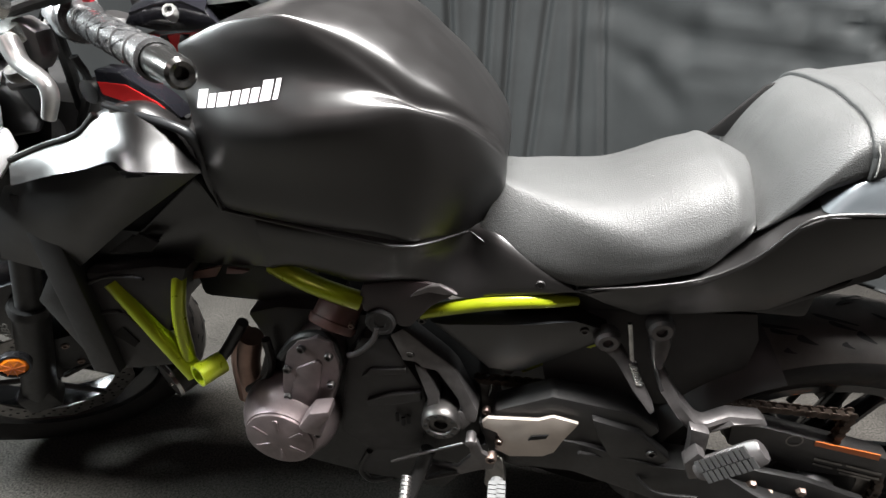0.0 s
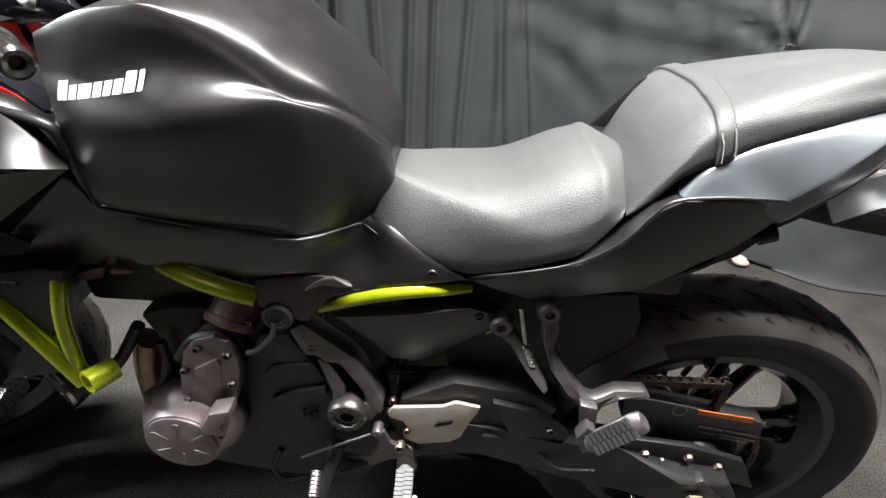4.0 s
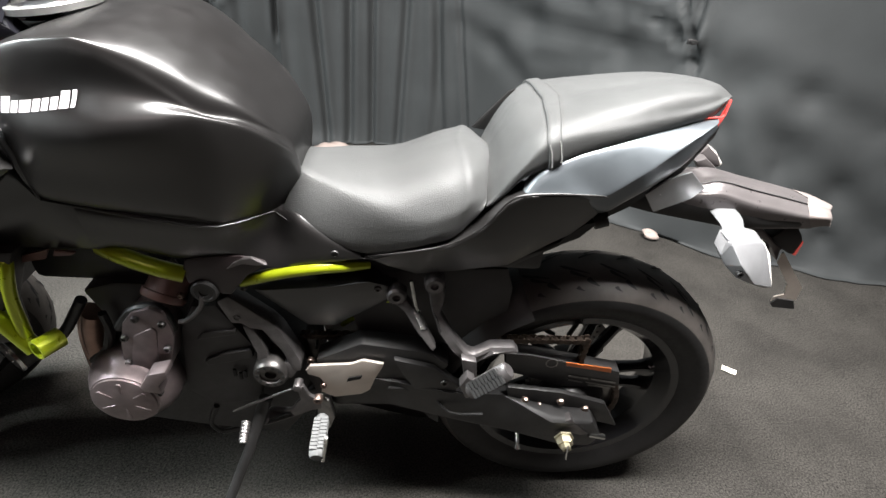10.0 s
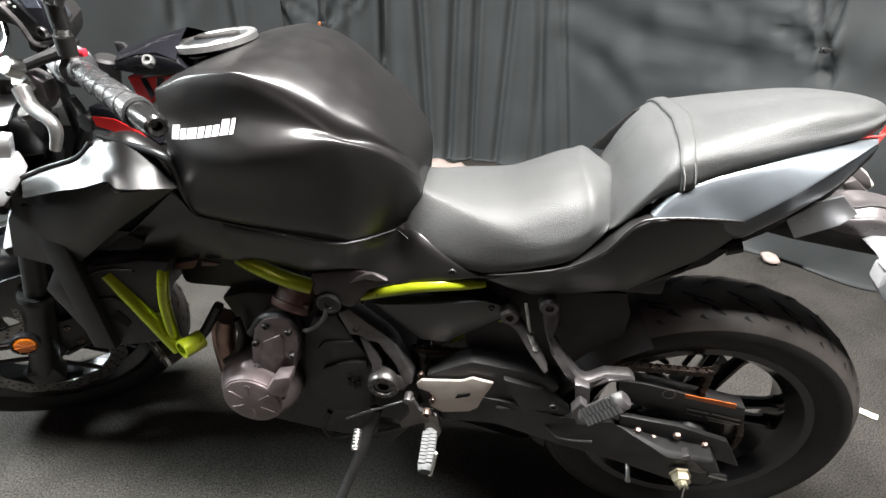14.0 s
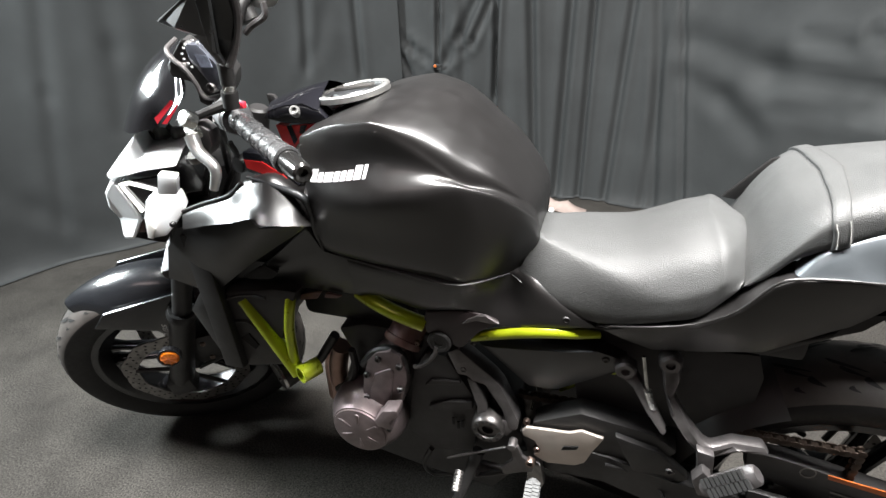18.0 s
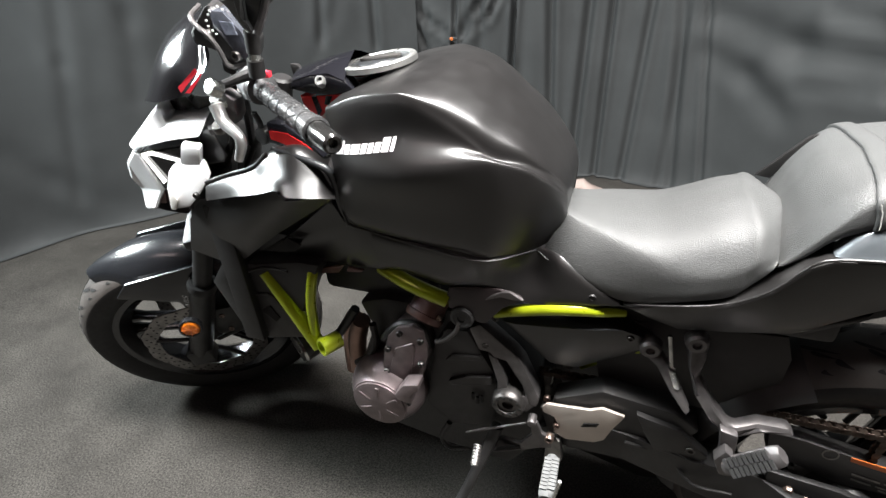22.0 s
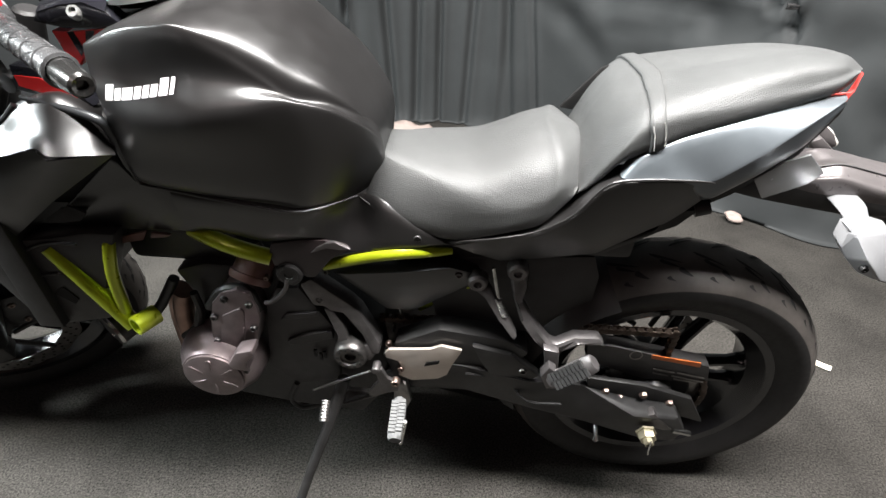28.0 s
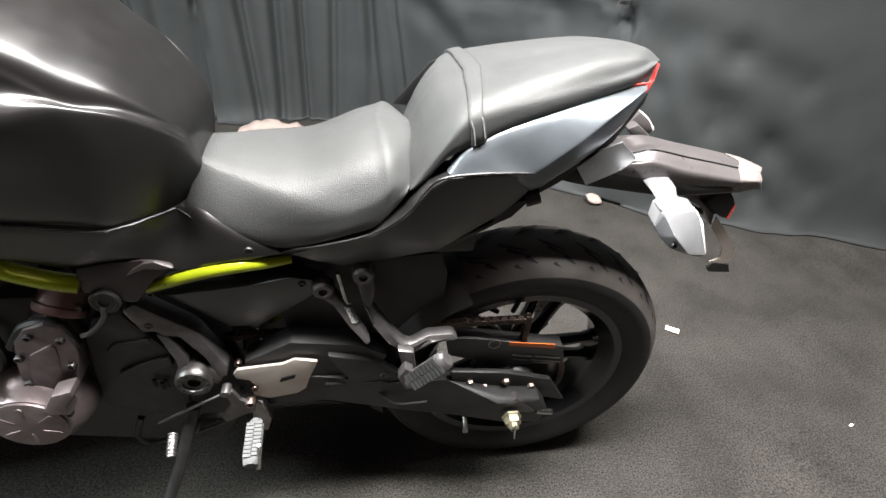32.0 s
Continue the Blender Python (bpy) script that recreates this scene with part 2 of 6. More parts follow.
def tube(path, r, seg=12, steps=1, cap=True):
    """A round bar along a path; r is one radius or one for every point of the path."""
    pts = [Vector(p) for p in path]
    rr = list(r) if hasattr(r, "__len__") else [r] * len(pts)
    if steps > 1:
        rr = [v[0] for v in spline([(a, 0, 0) for a in rr], steps)]
        pts = spline(pts, steps)
    rows, side = [], None
    for i, p in enumerate(pts):
        d = (pts[min(i + 1, len(pts) - 1)] - pts[max(i - 1, 0)]).normalized()
        if side is None:
            side = d.cross(Vector((0.31, 0.52, 0.79))).normalized()
        side = (side - d * side.dot(d)).normalized()
        up = d.cross(side)
        rows.append([p + rr[i] * (math.cos(a) * side + math.sin(a) * up) for a in (2 * math.pi * k / seg for k in range(seg))])
    return skin(rows, True, cap)


def lathe(profile, origin, axis=(0, 1, 0), seg=48, closed=False):
    """Turns a profile of (radius, place along the axis) round the axis."""
    q = Vector((0, 1, 0)).rotation_difference(Vector(axis))
    rows = []
    for k in range(seg):
        a = 2 * math.pi * k / seg
        rows.append([Vector(origin) + q @ Vector((r * math.cos(a), y, r * math.sin(a))) for r, y in profile])
    rows.append(rows[0])
    bm = skin(rows, closed)
    bmesh.ops.remove_doubles(bm, verts=bm.verts, dist=1e-6)
    return bm


def disc(origin, r, depth, axis=(0, 1, 0), seg=24, bev=0.001):
    """A round boss with a small rounded edge; origin is its outer face, and it goes depth along the axis."""
    return lathe([(0, 0), (r - bev, 0), (r - bev * 0.3, bev * 0.3), (r, bev), (r, depth), (0, depth)], origin, axis, seg)


def hexbolt(origin, r, axis=(0, 1, 0)):
    """A socket bolt's head: a domed rim round a sunk hole."""
    return lathe([(0, r * 0.5), (r * 0.5, r * 0.5), (r * 0.55, 0.0), (r * 0.85, 0), (r, r * 0.3), (r, r * 1.4), (0, r * 1.4)], origin, axis, 12)


def loft(rows, steps=4, mirror=True, msteps=None):
    """A smooth surface over control rows (each from the middle line outwards); mirrored over u = 0."""
    dense = [spline(r, msteps or steps) for r in rows]
    cols = [spline([d[i] for d in dense], steps) for i in range(len(dense[0]))]
    bm = skin(cols)
    if mirror:
        geom = bm.verts[:] + bm.edges[:] + bm.faces[:]
        dup = bmesh.ops.duplicate(bm, geom=geom)["geom"]
        vs = [g for g in dup if isinstance(g, bmesh.types.BMVert)]
        for v in vs:
            v.co.y = -v.co.y
        bmesh.ops.reverse_faces(bm, faces=[g for g in dup if isinstance(g, bmesh.types.BMFace)])
        bmesh.ops.remove_doubles(bm, verts=bm.verts, dist=1e-4)
    return bm


def merge(*bms):
    """One bmesh from several."""
    out = bms[0]
    for b in bms[1:]:
        me = bpy.data.meshes.new("tmp")
        b.to_mesh(me)
        b.free()
        out.from_mesh(me)
        bpy.data.meshes.remove(me)
    return out

# ---- the studio: carpet, cloth walls, ceiling ----
bm = bmesh.new()
bmesh.ops.create_grid(bm, x_segments=60, y_segments=60, size=4.2)
for v in bm.verts:
    v.co.z = 0.0015 * noise.noise(v.co * 2.3)
floor = part("floor", bm, CARPET)
tagged(floor, "dark grey carpet, worn and slightly dusty", "floor", kind="structure")

part_ceiling = part("ceiling", box(-4.2, 4.2, -4.2, 4.2, 2.95, 3.05, 0), DARK, smooth=False)
tagged(part_ceiling, "dark studio ceiling", "ceiling", kind="structure")
# wall_south is never in view; its red-brown is added as a warm reflector
for nm, b in (("wall_south", (-4.2, 4.2, -4.2, -4.1, 0, 2.95)), ("wall_west", (-4.2, -4.1, -4.1, 4.1, 0, 2.95)), ("wall_east", (4.1, 4.2, -4.1, 4.1, 0, 2.95)), ("wall_north", (-4.1, 4.1, 4.1, 4.2, 0, 2.95))):
    tagged(part(nm, box(*b, 0), WARMWALL if nm == "wall_south" else DARK, smooth=False), "plain dark studio wall" if nm != "wall_south" else "unseen studio wall, made red-brown for warm reflections", "wall", kind="structure")


def curtain(name, plan, seed, label, broad, creases, gathers=()):
    """Hanging cloth along a plan line: broad soft waves, gathered pleats along stretches of it, and drawn creases in (length, height)."""
    line = spline([(x, y, 0) for x, y in plan], 48)
    height, n = 2.9, len(line)
    acc = [0.0]
    for a, b in zip(line, line[1:]):
        acc.append(acc[-1] + (b - a).length)
    rng = random.Random(seed)
    pleats = []
    for s0, s1, gap, deep in gathers:
        s = s0
        while s < s1:
            pleats.append((s, rng.uniform(0.022, 0.058), deep * rng.uniform(0.3, 1.0), rng.uniform(-0.05, 0.05), rng.uniform(0.3, 2.2), rng.uniform(1.3, 3.2), rng.uniform(-1, 1)))
            s += gap * rng.uniform(0.45, 1.7)
    segs = [(w, d, p, q) for w, d, pts in creases for p, q in zip(pts, pts[1:])]
    levels = [0.0, 0.004, 0.02, 0.05] + [0.05 + (height - 0.05) * k / 90 for k in range(1, 91)]
    rows = []
    for z in levels:
        row = []
        for i, p in enumerate(line):
            d = (line[min(i + 1, n - 1)] - line[max(i - 1, 0)]).normalized()
            out = Vector((d.y, -d.x, 0))
            s = acc[i]
            fold = 0.05 * noise.noise((s * 1.1, z * 0.5, seed)) + 0.003 * noise.noise((s * 4.5, z * 1.2, seed + 9)) + 0.0012 * noise.noise((s * 11, z * 8.0, seed + 3))
            for w, a in broad:
                fold += a * math.sin(s * w + seed + 1.3 * noise.noise((s * 1.4, seed + w, z * 0.3)))
            for c, w, a, drift, mid, span, skew in pleats:
                x = (s - c - drift * (z - 1) - 0.012 * noise.noise((c * 7, z * 1.6, seed))) / w
                if abs(x) < 5:
                    fade = 0.75 + 0.25 * math.sin(z / span * 3 + mid * 4)
                    fold += a * fade * (0.45 * math.exp(-((x - 2.0 * skew) / 1.7) ** 2) - math.exp(-x * x))
            for w, a, p0, p1 in segs:
                if min(p0[0], p1[0]) - 4 * w < s < max(p0[0], p1[0]) + 4 * w and min(p0[1], p1[1]) - 4 * w < z < max(p0[1], p1[1]) + 4 * w:
                    ex, ez = p1[0] - p0[0], p1[1] - p0[1]
                    f = max(0.0, min(1.0, ((s - p0[0]) * ex + (z - p0[1]) * ez) / (ex * ex + ez * ez + 1e-9)))
                    gx, gz = s - p0[0] - f * ex, z - p0[1] - f * ez
                    r = math.hypot(gx, gz) / w
                    fold += a * (0.4 * math.exp(-((r - 1.9) / 1.2) ** 2) - math.exp(-r * r))
            lift = 0.006 if z < 0.003 else 0
            spread = 0.06 * math.exp(-z * 26)
            row.append(p + out * (fold + spread * (0.6 + noise.noise((s * 3, seed, 1)))) + Vector((0, 0, z + lift)))
        rows.append(row)
    ob = part(name, skin(rows), CLOTH, angle=180)
    return tagged(ob, label, "curtain", "cloth walls of the studio", "structure")


curtain("curtain_left", [(-2.75, -1.6), (-2.55, -0.5), (-2.3, 0.4), (-2.02, 0.86), (-1.6, 1.45), (-1.15, 1.83), (-0.85, 1.96)], 1.0,
        "black cloth backdrop hanging in loose smooth folds", [(4.3, 0.012), (9.5, 0.006)],
        [(0.03, 0.0054, [(2.664, 1.211), (2.563, 0.768), (2.438, 0.177)]), (0.045, 0.00594, [(2.884, 1.202), (2.862, 0.924), (2.808, 0.595)]), (0.02, 0.0128, [(4.017, 1.151), (4.014, 0.697)]),
         (0.04, 0.00432, [(3.892, 1.077), (3.785, 0.834), (3.665, 0.638)]), (0.05, 0.00378, [(2.232, 0.433), (2.370, 0.284), (2.595, 0.096)]), (0.022, 0.0112, [(3.774, 1.162), (3.728, 0.751)])],
        ())
curtain("curtain_middle", [(-0.95, 2.0), (-0.6, 2.05), (-0.2, 2.1)], 4.0, "narrow black cloth gathered and pinned in the middle", [(11, 0.010)],
        [(0.01, 0.02, [(0.310, 1.237), (0.299, 0.968), (0.289, 0.729)]), (0.018, 0.0208, [(0.032, 0.907), (0.150, 0.822), (0.283, 0.729)]), (0.016, 0.016, [(0.030, 0.884), (0.085, 0.769), (0.143, 0.658)]),
         (0.022, 0.024, [(0.309, 0.735), (0.413, 0.880), (0.507, 1.060)]), (0.016, 0.0224, [(0.321, 0.729), (0.480, 0.850), (0.589, 1.068)]), (0.012, 0.016, [(0.282, 0.717), (0.185, 0.582)]),
         (0.014, 0.024, [(0.605, 1.223), (0.608, 0.847), (0.597, 0.548)]), (0.012, 0.024, [(0.042, 1.249), (0.020, 0.919), (-0.003, 0.647)]), (0.02, 0.024, [(0.295, 0.717), (0.311, 0.452), (0.319, 0.108)])],
        [(0.0, 0.9, 0.2, 0.018)])
curtain("curtain_right", [(-0.32, 2.02), (0.1, 2.04), (0.6, 1.95), (1.05, 1.6), (1.5, 1.15), (2.05, 0.96), (2.6, 0.74), (3.3, 0.45), (3.8, -0.6)], 7.0,
        "black cloth backdrop pinned up in tension folds", [(5.1, 0.012)],
        [(0.014, 0.028, [(0.003, 1.374), (-0.034, 0.624), (-0.025, 0.425)]), (0.02, 0.024, [(0.361, 1.386), (0.324, -0.232)]), (0.014, 0.024, [(0.461, 1.389), (0.455, -0.222)]),
         (0.018, 0.0208, [(0.655, 1.393), (0.592, -0.208)]), (0.022, 0.0192, [(0.715, 1.394), (0.876, -0.165)]), (0.018, 0.024, [(0.137, 1.379), (0.228, -0.236)]), (0.012, 0.016, [(0.850, 1.061), (1.022, -0.022)]),
         (0.06, 0.0164, [(0.924, 0.854), (1.298, 0.761), (1.752, 0.733), (2.000, 0.758)]), (0.03, 0.0113, [(1.400, 0.900), (1.716, 0.853), (1.999, 0.820)]), (0.022, 0.0208, [(1.622, 0.923), (1.871, 0.867), (2.011, 0.822)]),
         (0.05, 0.0103, [(1.307, 0.475), (1.107, 0.623), (0.907, 0.701)]), (0.03, 0.0082, [(1.951, 0.687), (1.674, 0.656), (1.353, 0.614)]),
         (0.012, 0.036, [(1.943, 0.976), (2.017, 0.827), (2.071, 0.701)]), (0.014, 0.028, [(2.008, 0.982), (2.029, 0.825)]), (0.014, 0.024, [(1.956, 0.809), (2.028, 0.817)]),
         (0.06, 0.0144, [(2.071, 0.789), (2.236, 0.680), (2.456, 0.423)]), (0.05, 0.0123, [(2.080, 0.732), (2.217, 0.532), (2.400, 0.173)]), (0.05, 0.0113, [(2.227, 0.770), (2.465, 0.684), (2.737, 0.601)]), (0.06, 0.0133, [(2.466, 0.491), (2.704, 0.346), (2.918, 0.199)]),
         (0.04, 0.0103, [(2.461, 0.398), (2.726, 0.148), (2.861, 0.021)])],
        [(0.05, 0.95, 0.20, 0.030)])

# two clips that gather the cloth, and a bundle of lining cloth at its foot
def cloth_clip(place, colour, label):
    m = Matrix.Translation(Vector(place))
    clip = empty("cloth_clip", m, label, "clip", "clips on the backdrop", "thing")
    for sgn in (-1, 1):
        part("jaw", plate([(-0.006, -0.012, 0.004 * sgn), (0.030, -0.016, 0.001 * sgn), (0.034, -0.016, 0.005 * sgn), (0.012, -0.012, 0.010 * sgn), (-0.006, -0.010, 0.009 * sgn)], 0.010, 0.002), DARK, clip)
    part("spring", lathe([(0.004, 0), (0.008, 0.001), (0.008, 0.009), (0.004, 0.010)], (0.0, -0.018, 0), (0, 1, 0), 14), colour, clip, "coloured spring")


rows = []
for k in range(17):
    f = k / 16
    c = Vector((-0.20 + 0.40 * f, 1.90 + 0.03 * math.sin(f * 5), 0))
    h = 0.045 * math.sin(math.pi * f) ** 0.6 * (1 + 0.5 * noise.noise((f * 6, 1, 2))) + 0.003
    rows.append([c + Vector((0.01 * noise.noise((f * 9, j, 0)), 0.045 * math.cos(math.pi * j / 10), h * math.sin(math.pi * j / 10) * (1 + 0.3 * noise.noise((f * 14, j * 0.8, 5))))) for j in range(11)])
heap = part("lining_cloth", skin(rows), LINING, angle=180)
tagged(heap, "crumpled pinkish brown cloth hem on the carpet", "cloth", kind="thing")
tagged(part("white_knob", lathe([(0, 0.0), (0.010, 0.002), (0.016, 0.010), (0.015, 0.020), (0.008, 0.027), (0, 0.029)], (0.02, 1.83, 0.001), (0, 0, 1), 16), WHITE), "small white plastic knob lying on the carpet", "knob", kind="thing")

cloth_clip(Vector((-0.664, 2.041, 0.732)) + Vector((0, -0.045, 0)), STICKER, "small black cloth clip with an orange spring")
cloth_clip(Vector((1.399, 1.230, 0.817)) + Vector((-0.03, -0.045, 0)), DARK, "small black clip gathering the backdrop")

# ---- the motorcycle ----
BIKE = pose(0, -0.009, 0, 3.5, 0, 0)
motorcycle = empty("motorcycle", BIKE, "satin black naked motorcycle with lime green frame on its side stand", "motorcycle")


def tyre_profile(r, half, bead):
    """Half-round tread, sidewalls and beads of a tyre, as (radius, place across)."""
    pts = []
    for k in range(-8, 9):
        a = radians(k * 9.6)
        pts.append((r - half * 0.62 * (1 - math.cos(a)) - 0.004 * (abs(k) / 8) ** 3, half * math.sin(a) / math.sin(radians(76.8))))
    low = pts[0][0]
    side = [(low - 0.012, 0.985), (low - 0.03, 0.93), (bead + 0.008, 0.82), (bead, 0.76)]
    return [(q, -half * f) for q, f in side[::-1]] + pts + [(q, half * f) for q, f in side]


def wheel(name, parent, r, half, rim, grooves, label):
    """A cast wheel round its own axis (lateral), with tyre, rim, spokes, hub."""
    w = empty(name, Matrix(), label)
    w.parent = parent
    prof = tyre_profile(r, half, rim + 0.004)
    t = part("tyre", lathe(prof, (0, 0, 0), seg=144), RUBBER, w, "worn black road tyre")
    for sgn in (-1, 1):
        side_ = [(q + 0.0006, y + 0.0012 * sgn) for q, y in prof if y * sgn > half * 0.70 and q < r - half * 0.40]
        part("sidewall", lathe(side_, (0, 0, 0), seg=96), SIDEWALL, t, "plain black sidewall")
    # tread grooves: slim black lozenges laid on the tread, their shade put into the colour
    def on(u, a, lift=0.0018):
        y = u * half
        ang = math.asin(max(-1, min(1, u * math.sin(radians(76.8)))))
        q = r - half * 0.62 * (1 - math.cos(ang)) - 0.004 * abs(u) ** 3 + lift
        return Vector((q * math.cos(a), y, q * math.sin(a)))
    for i in range(grooves):
        for sgn in (-1, 1):
            for (u0, u1, da, wd, off) in ((0.10, 0.42, 0.16, 0.0058, 0.0), (0.52, 0.72, 0.055, 0.0056, 0.09), (0.30, 0.52, 0.09, 0.0054, 0.19), (0.70, 0.80, 0.03, 0.004, 0.16)):
                a0 = 2 * math.pi * i / grooves + off + (0.5 * 2 * math.pi / grooves if sgn > 0 else 0)
                rows = []
                for k in range(7):
                    f = k / 6
                    c = u0 + (u1 - u0) * f
                    a = a0 - da * f + 0.02 * math.sin(f * 3)
                    ww = wd * 1.2 * (0.3 + 0.7 * math.sin(math.pi * f)) / r
                    rows.append([on(sgn * c, a - ww), on(sgn * c, a, 0.0016), on(sgn * c, a + ww)])
                GROOVES.setdefault(name, []).append(rows)
    bm = bmesh.new()
    for rows in GROOVES[name]:
        g = [[bm.verts.new(p) for p in rw] for rw in rows]
        for a, b in zip(g, g[1:]):
            for k in range(2):
                bm.faces.new((a[k], a[k + 1], b[k + 1], b[k]))
    tagged(part("tread_groove_shade", bm, BLACK, t, "narrow slanted black strips for the shade in the tread grooves"), kind="stuff")
    hw = half * 0.80
    ring = [(rim + 0.010, -hw), (rim + 0.010, -hw + 0.004), (rim - 0.004, -hw + 0.008), (rim - 0.022, -hw * 0.5), (rim - 0.024, hw * 0.5), (rim - 0.004, hw - 0.008), (rim + 0.010, hw - 0.004), (rim + 0.010, hw), (rim - 0.008, hw - 0.002), (rim - 0.032, hw * 0.5), (rim - 0.032, -hw * 0.5), (rim - 0.008, -hw + 0.002)]
    part("rim", lathe(ring, (0, 0, 0), seg=72, closed=True), GLOSSDARK, w, "black cast rim")
    part("hub", lathe([(0, -0.05), (0.035, -0.05), (0.045, -0.03), (0.045, 0.03), (0.035, 0.05), (0, 0.05)], (0, 0, 0), seg=32), DARK, w)
    for k in range(5):
        a = 2 * math.pi * k / 5 + 0.35
        for off in (-0.16, 0.16):
            p0 = Vector((0.038 * math.cos(a + off * 2.2), 0, 0.038 * math.sin(a + off * 2.2)))
            p1 = Vector(((rim - 0.026) * math.cos(a + off), 0, (rim - 0.026) * math.sin(a + off)))
            d = (p1 - p0).normalized()
            s = Vector((-d.z, 0, d.x))
            rows = []
            for f, wd, th in ((0, 0.014, 0.022), (0.35, 0.011, 0.017), (0.8, 0.010, 0.014), (1.0, 0.016, 0.02)):
                c = p0.lerp(p1, f)
                rows.append([c + s * wd * math.cos(q) + Vector((0, th * math.sin(q), 0)) for q in (2 * math.pi * j / 10 for j in range(10))])
            part("spoke", skin(rows, True, True), GLOSSDARK, w)
    return w


def brake_disc(parent, u, r, holes, label):
    """A petal disc: a wavy ring with drilled holes and a carrier."""
    bm = bmesh.new()
    n = 120
    def ring(rad, y, wave):
        return [bm.verts.new(Vector(((rad + wave * math.sin(10 * a) ** 3) * math.cos(a), y, (rad + wave * math.sin(10 * a) ** 3) * math.sin(a)))) for a in (2 * math.pi * k / n for k in range(n))]
    loops = [ring(r, u - 0.002, 0.004), ring(r, u + 0.002, 0.004), ring(r - 0.036, u + 0.002, 0.002), ring(r - 0.036, u - 0.002, 0.002)]
    for i in range(4):
        a, b = loops[i], loops[(i + 1) % 4]
        for k in range(n):
            bm.faces.new((a[k], a[(k + 1) % n], b[(k + 1) % n], b[k]))
    d = part("brake_disc", bm, STEELDARK, parent, label)
    # holes are not cut: black spots on both faces paint their dark inside
    hb = []
    for k in range(holes):
        for j, q in enumerate((0.008, 0.018, 0.028)):
            a = 2 * math.pi * (k + j * 0.33) / holes
            for side in (-0.0024, 0.0024):
                hb.append(lathe([(0, 0), (0.0033, 0)], ((r - q) * math.cos(a), u + side, (r - q) * math.sin(a)), seg=8))
    tagged(part("drilled_hole_shade", merge(*hb), BLACK, d, "small black spots for the shade in the drilled holes", smooth=False), kind="stuff")
    for k in range(5):
        a = 2 * math.pi * k / 5
        part("disc_arm", tube([(0.03 * math.cos(a), u, 0.03 * math.sin(a)), ((r - 0.03) * math.cos(a + 0.25), u, (r - 0.03) * math.sin(a + 0.25))], 0.006, 8), DARK, d)
    return d


GROOVES = {}
SIDEWALL = material("black_sidewall", (0.009, 0.0085, 0.0085), 0.55, 0.0, 0.0, 0.25, 25, 0.15, 500, spec=0.35)
# flat black that paints the shade inside grooves, slots, holes and recesses
BLACK = material("recess_shade_black", (0.005, 0.005, 0.005), 0.8, var=0.05)
GLOSSDARK = material("gloss_black_cast", (0.010, 0.010, 0.011), 0.22, 0.0, 0.3, 0.2, 30)
STEELDARK = material("brushed_disc_steel", (0.22, 0.21, 0.2), 0.35, 0.9, 0.0, 0.3, 50)
AXLE = (0.742, 0.025, 0.309)
rear = wheel("rear_wheel", motorcycle, 0.307, 0.078, 0.2120, 26, "wide black cast rear wheel")
rear.matrix_local = pose(*AXLE, 0, 20, 0)
FRONT = pose(-0.724, 0.059, 0.296, 4.5, 0, 0) @ pose(0, 0, 0, 0, 24, 0) @ pose(0, 0, 0, 0, 0, 31) @ pose(0, 0, 0, 0, -24, 0)
front = wheel("front_wheel", motorcycle, 0.300, 0.060, 0.2159, 24, "black cast front wheel turned to its left")
front.matrix_local = FRONT


# ---- bodywork ----
def half_rows(edges, rise, inner=0.55, lift=0.8):
    """Control rows across a body from its left lines (top edge first): a middle point and one in between are added."""
    rows = []
    for i in range(len(edges[0])):
        e = Vector(edges[0][i])
        dz = rise[i]
        c = Vector((e.x, 0, e.z + dz))
        m = Vector((e.x, e.y * inner, e.z + dz * lift))
        rows.append([c, m] + [Vector(q[i]) for q in edges])
    return rows


# fuel tank: shoulder ridge, scooped flank with a belly line, undercut lower flank
ridge = [(-0.134, -0.112, 0.970), (-0.076, -0.130, 0.993), (-0.028, -0.140, 1.001), (0.007, -0.143, 1.002), (0.053, -0.141, 0.980), (0.090, -0.135, 0.953), (0.120, -0.127, 0.928), (0.163, -0.105, 0.910), (0.210, -0.070, 0.866)]
scoop = [(-0.132, -0.120, 0.942), (-0.078, -0.137, 0.948), (-0.029, -0.143, 0.950), (0.011, -0.146, 0.954), (0.060, -0.145, 0.949), (0.095, -0.139, 0.938), (0.124, -0.132, 0.924), (0.167, -0.110, 0.905), (0.211, -0.072, 0.858)]
belly = [(-0.125, -0.132, 0.909), (-0.073, -0.158, 0.898), (-0.015, -0.168, 0.903), (0.025, -0.170, 0.911), (0.076, -0.164, 0.919), (0.109, -0.153, 0.925), (0.133, -0.142, 0.921), (0.173, -0.116, 0.898), (0.210, -0.075, 0.850)]
flank = [(-0.127, -0.128, 0.851), (-0.086, -0.145, 0.844), (-0.026, -0.152, 0.846), (0.020, -0.153, 0.844), (0.075, -0.150, 0.846), (0.115, -0.144, 0.849), (0.145, -0.133, 0.851), (0.176, -0.108, 0.841), (0.204, -0.074, 0.825)]
lower = [(-0.124, -0.125, 0.808), (-0.110, -0.130, 0.794), (-0.046, -0.134, 0.786), (0.016, -0.135, 0.780), (0.066, -0.134, 0.775), (0.107, -0.131, 0.769), (0.131, -0.115, 0.765), (0.159, -0.090, 0.762), (0.178, -0.066, 0.757)]
under = [(x, u * 0.7, w - 0.02) for x, u, w in lower]
tank_rise = [0.01, 0.01, 0.015, 0.019, 0.039, 0.051, 0.053, 0.03, 0.006]
crest = [(x, u * 0.905, w + 0.48 * max(r, 0)) for (x, u, w), r in zip(ridge, tank_rise)]
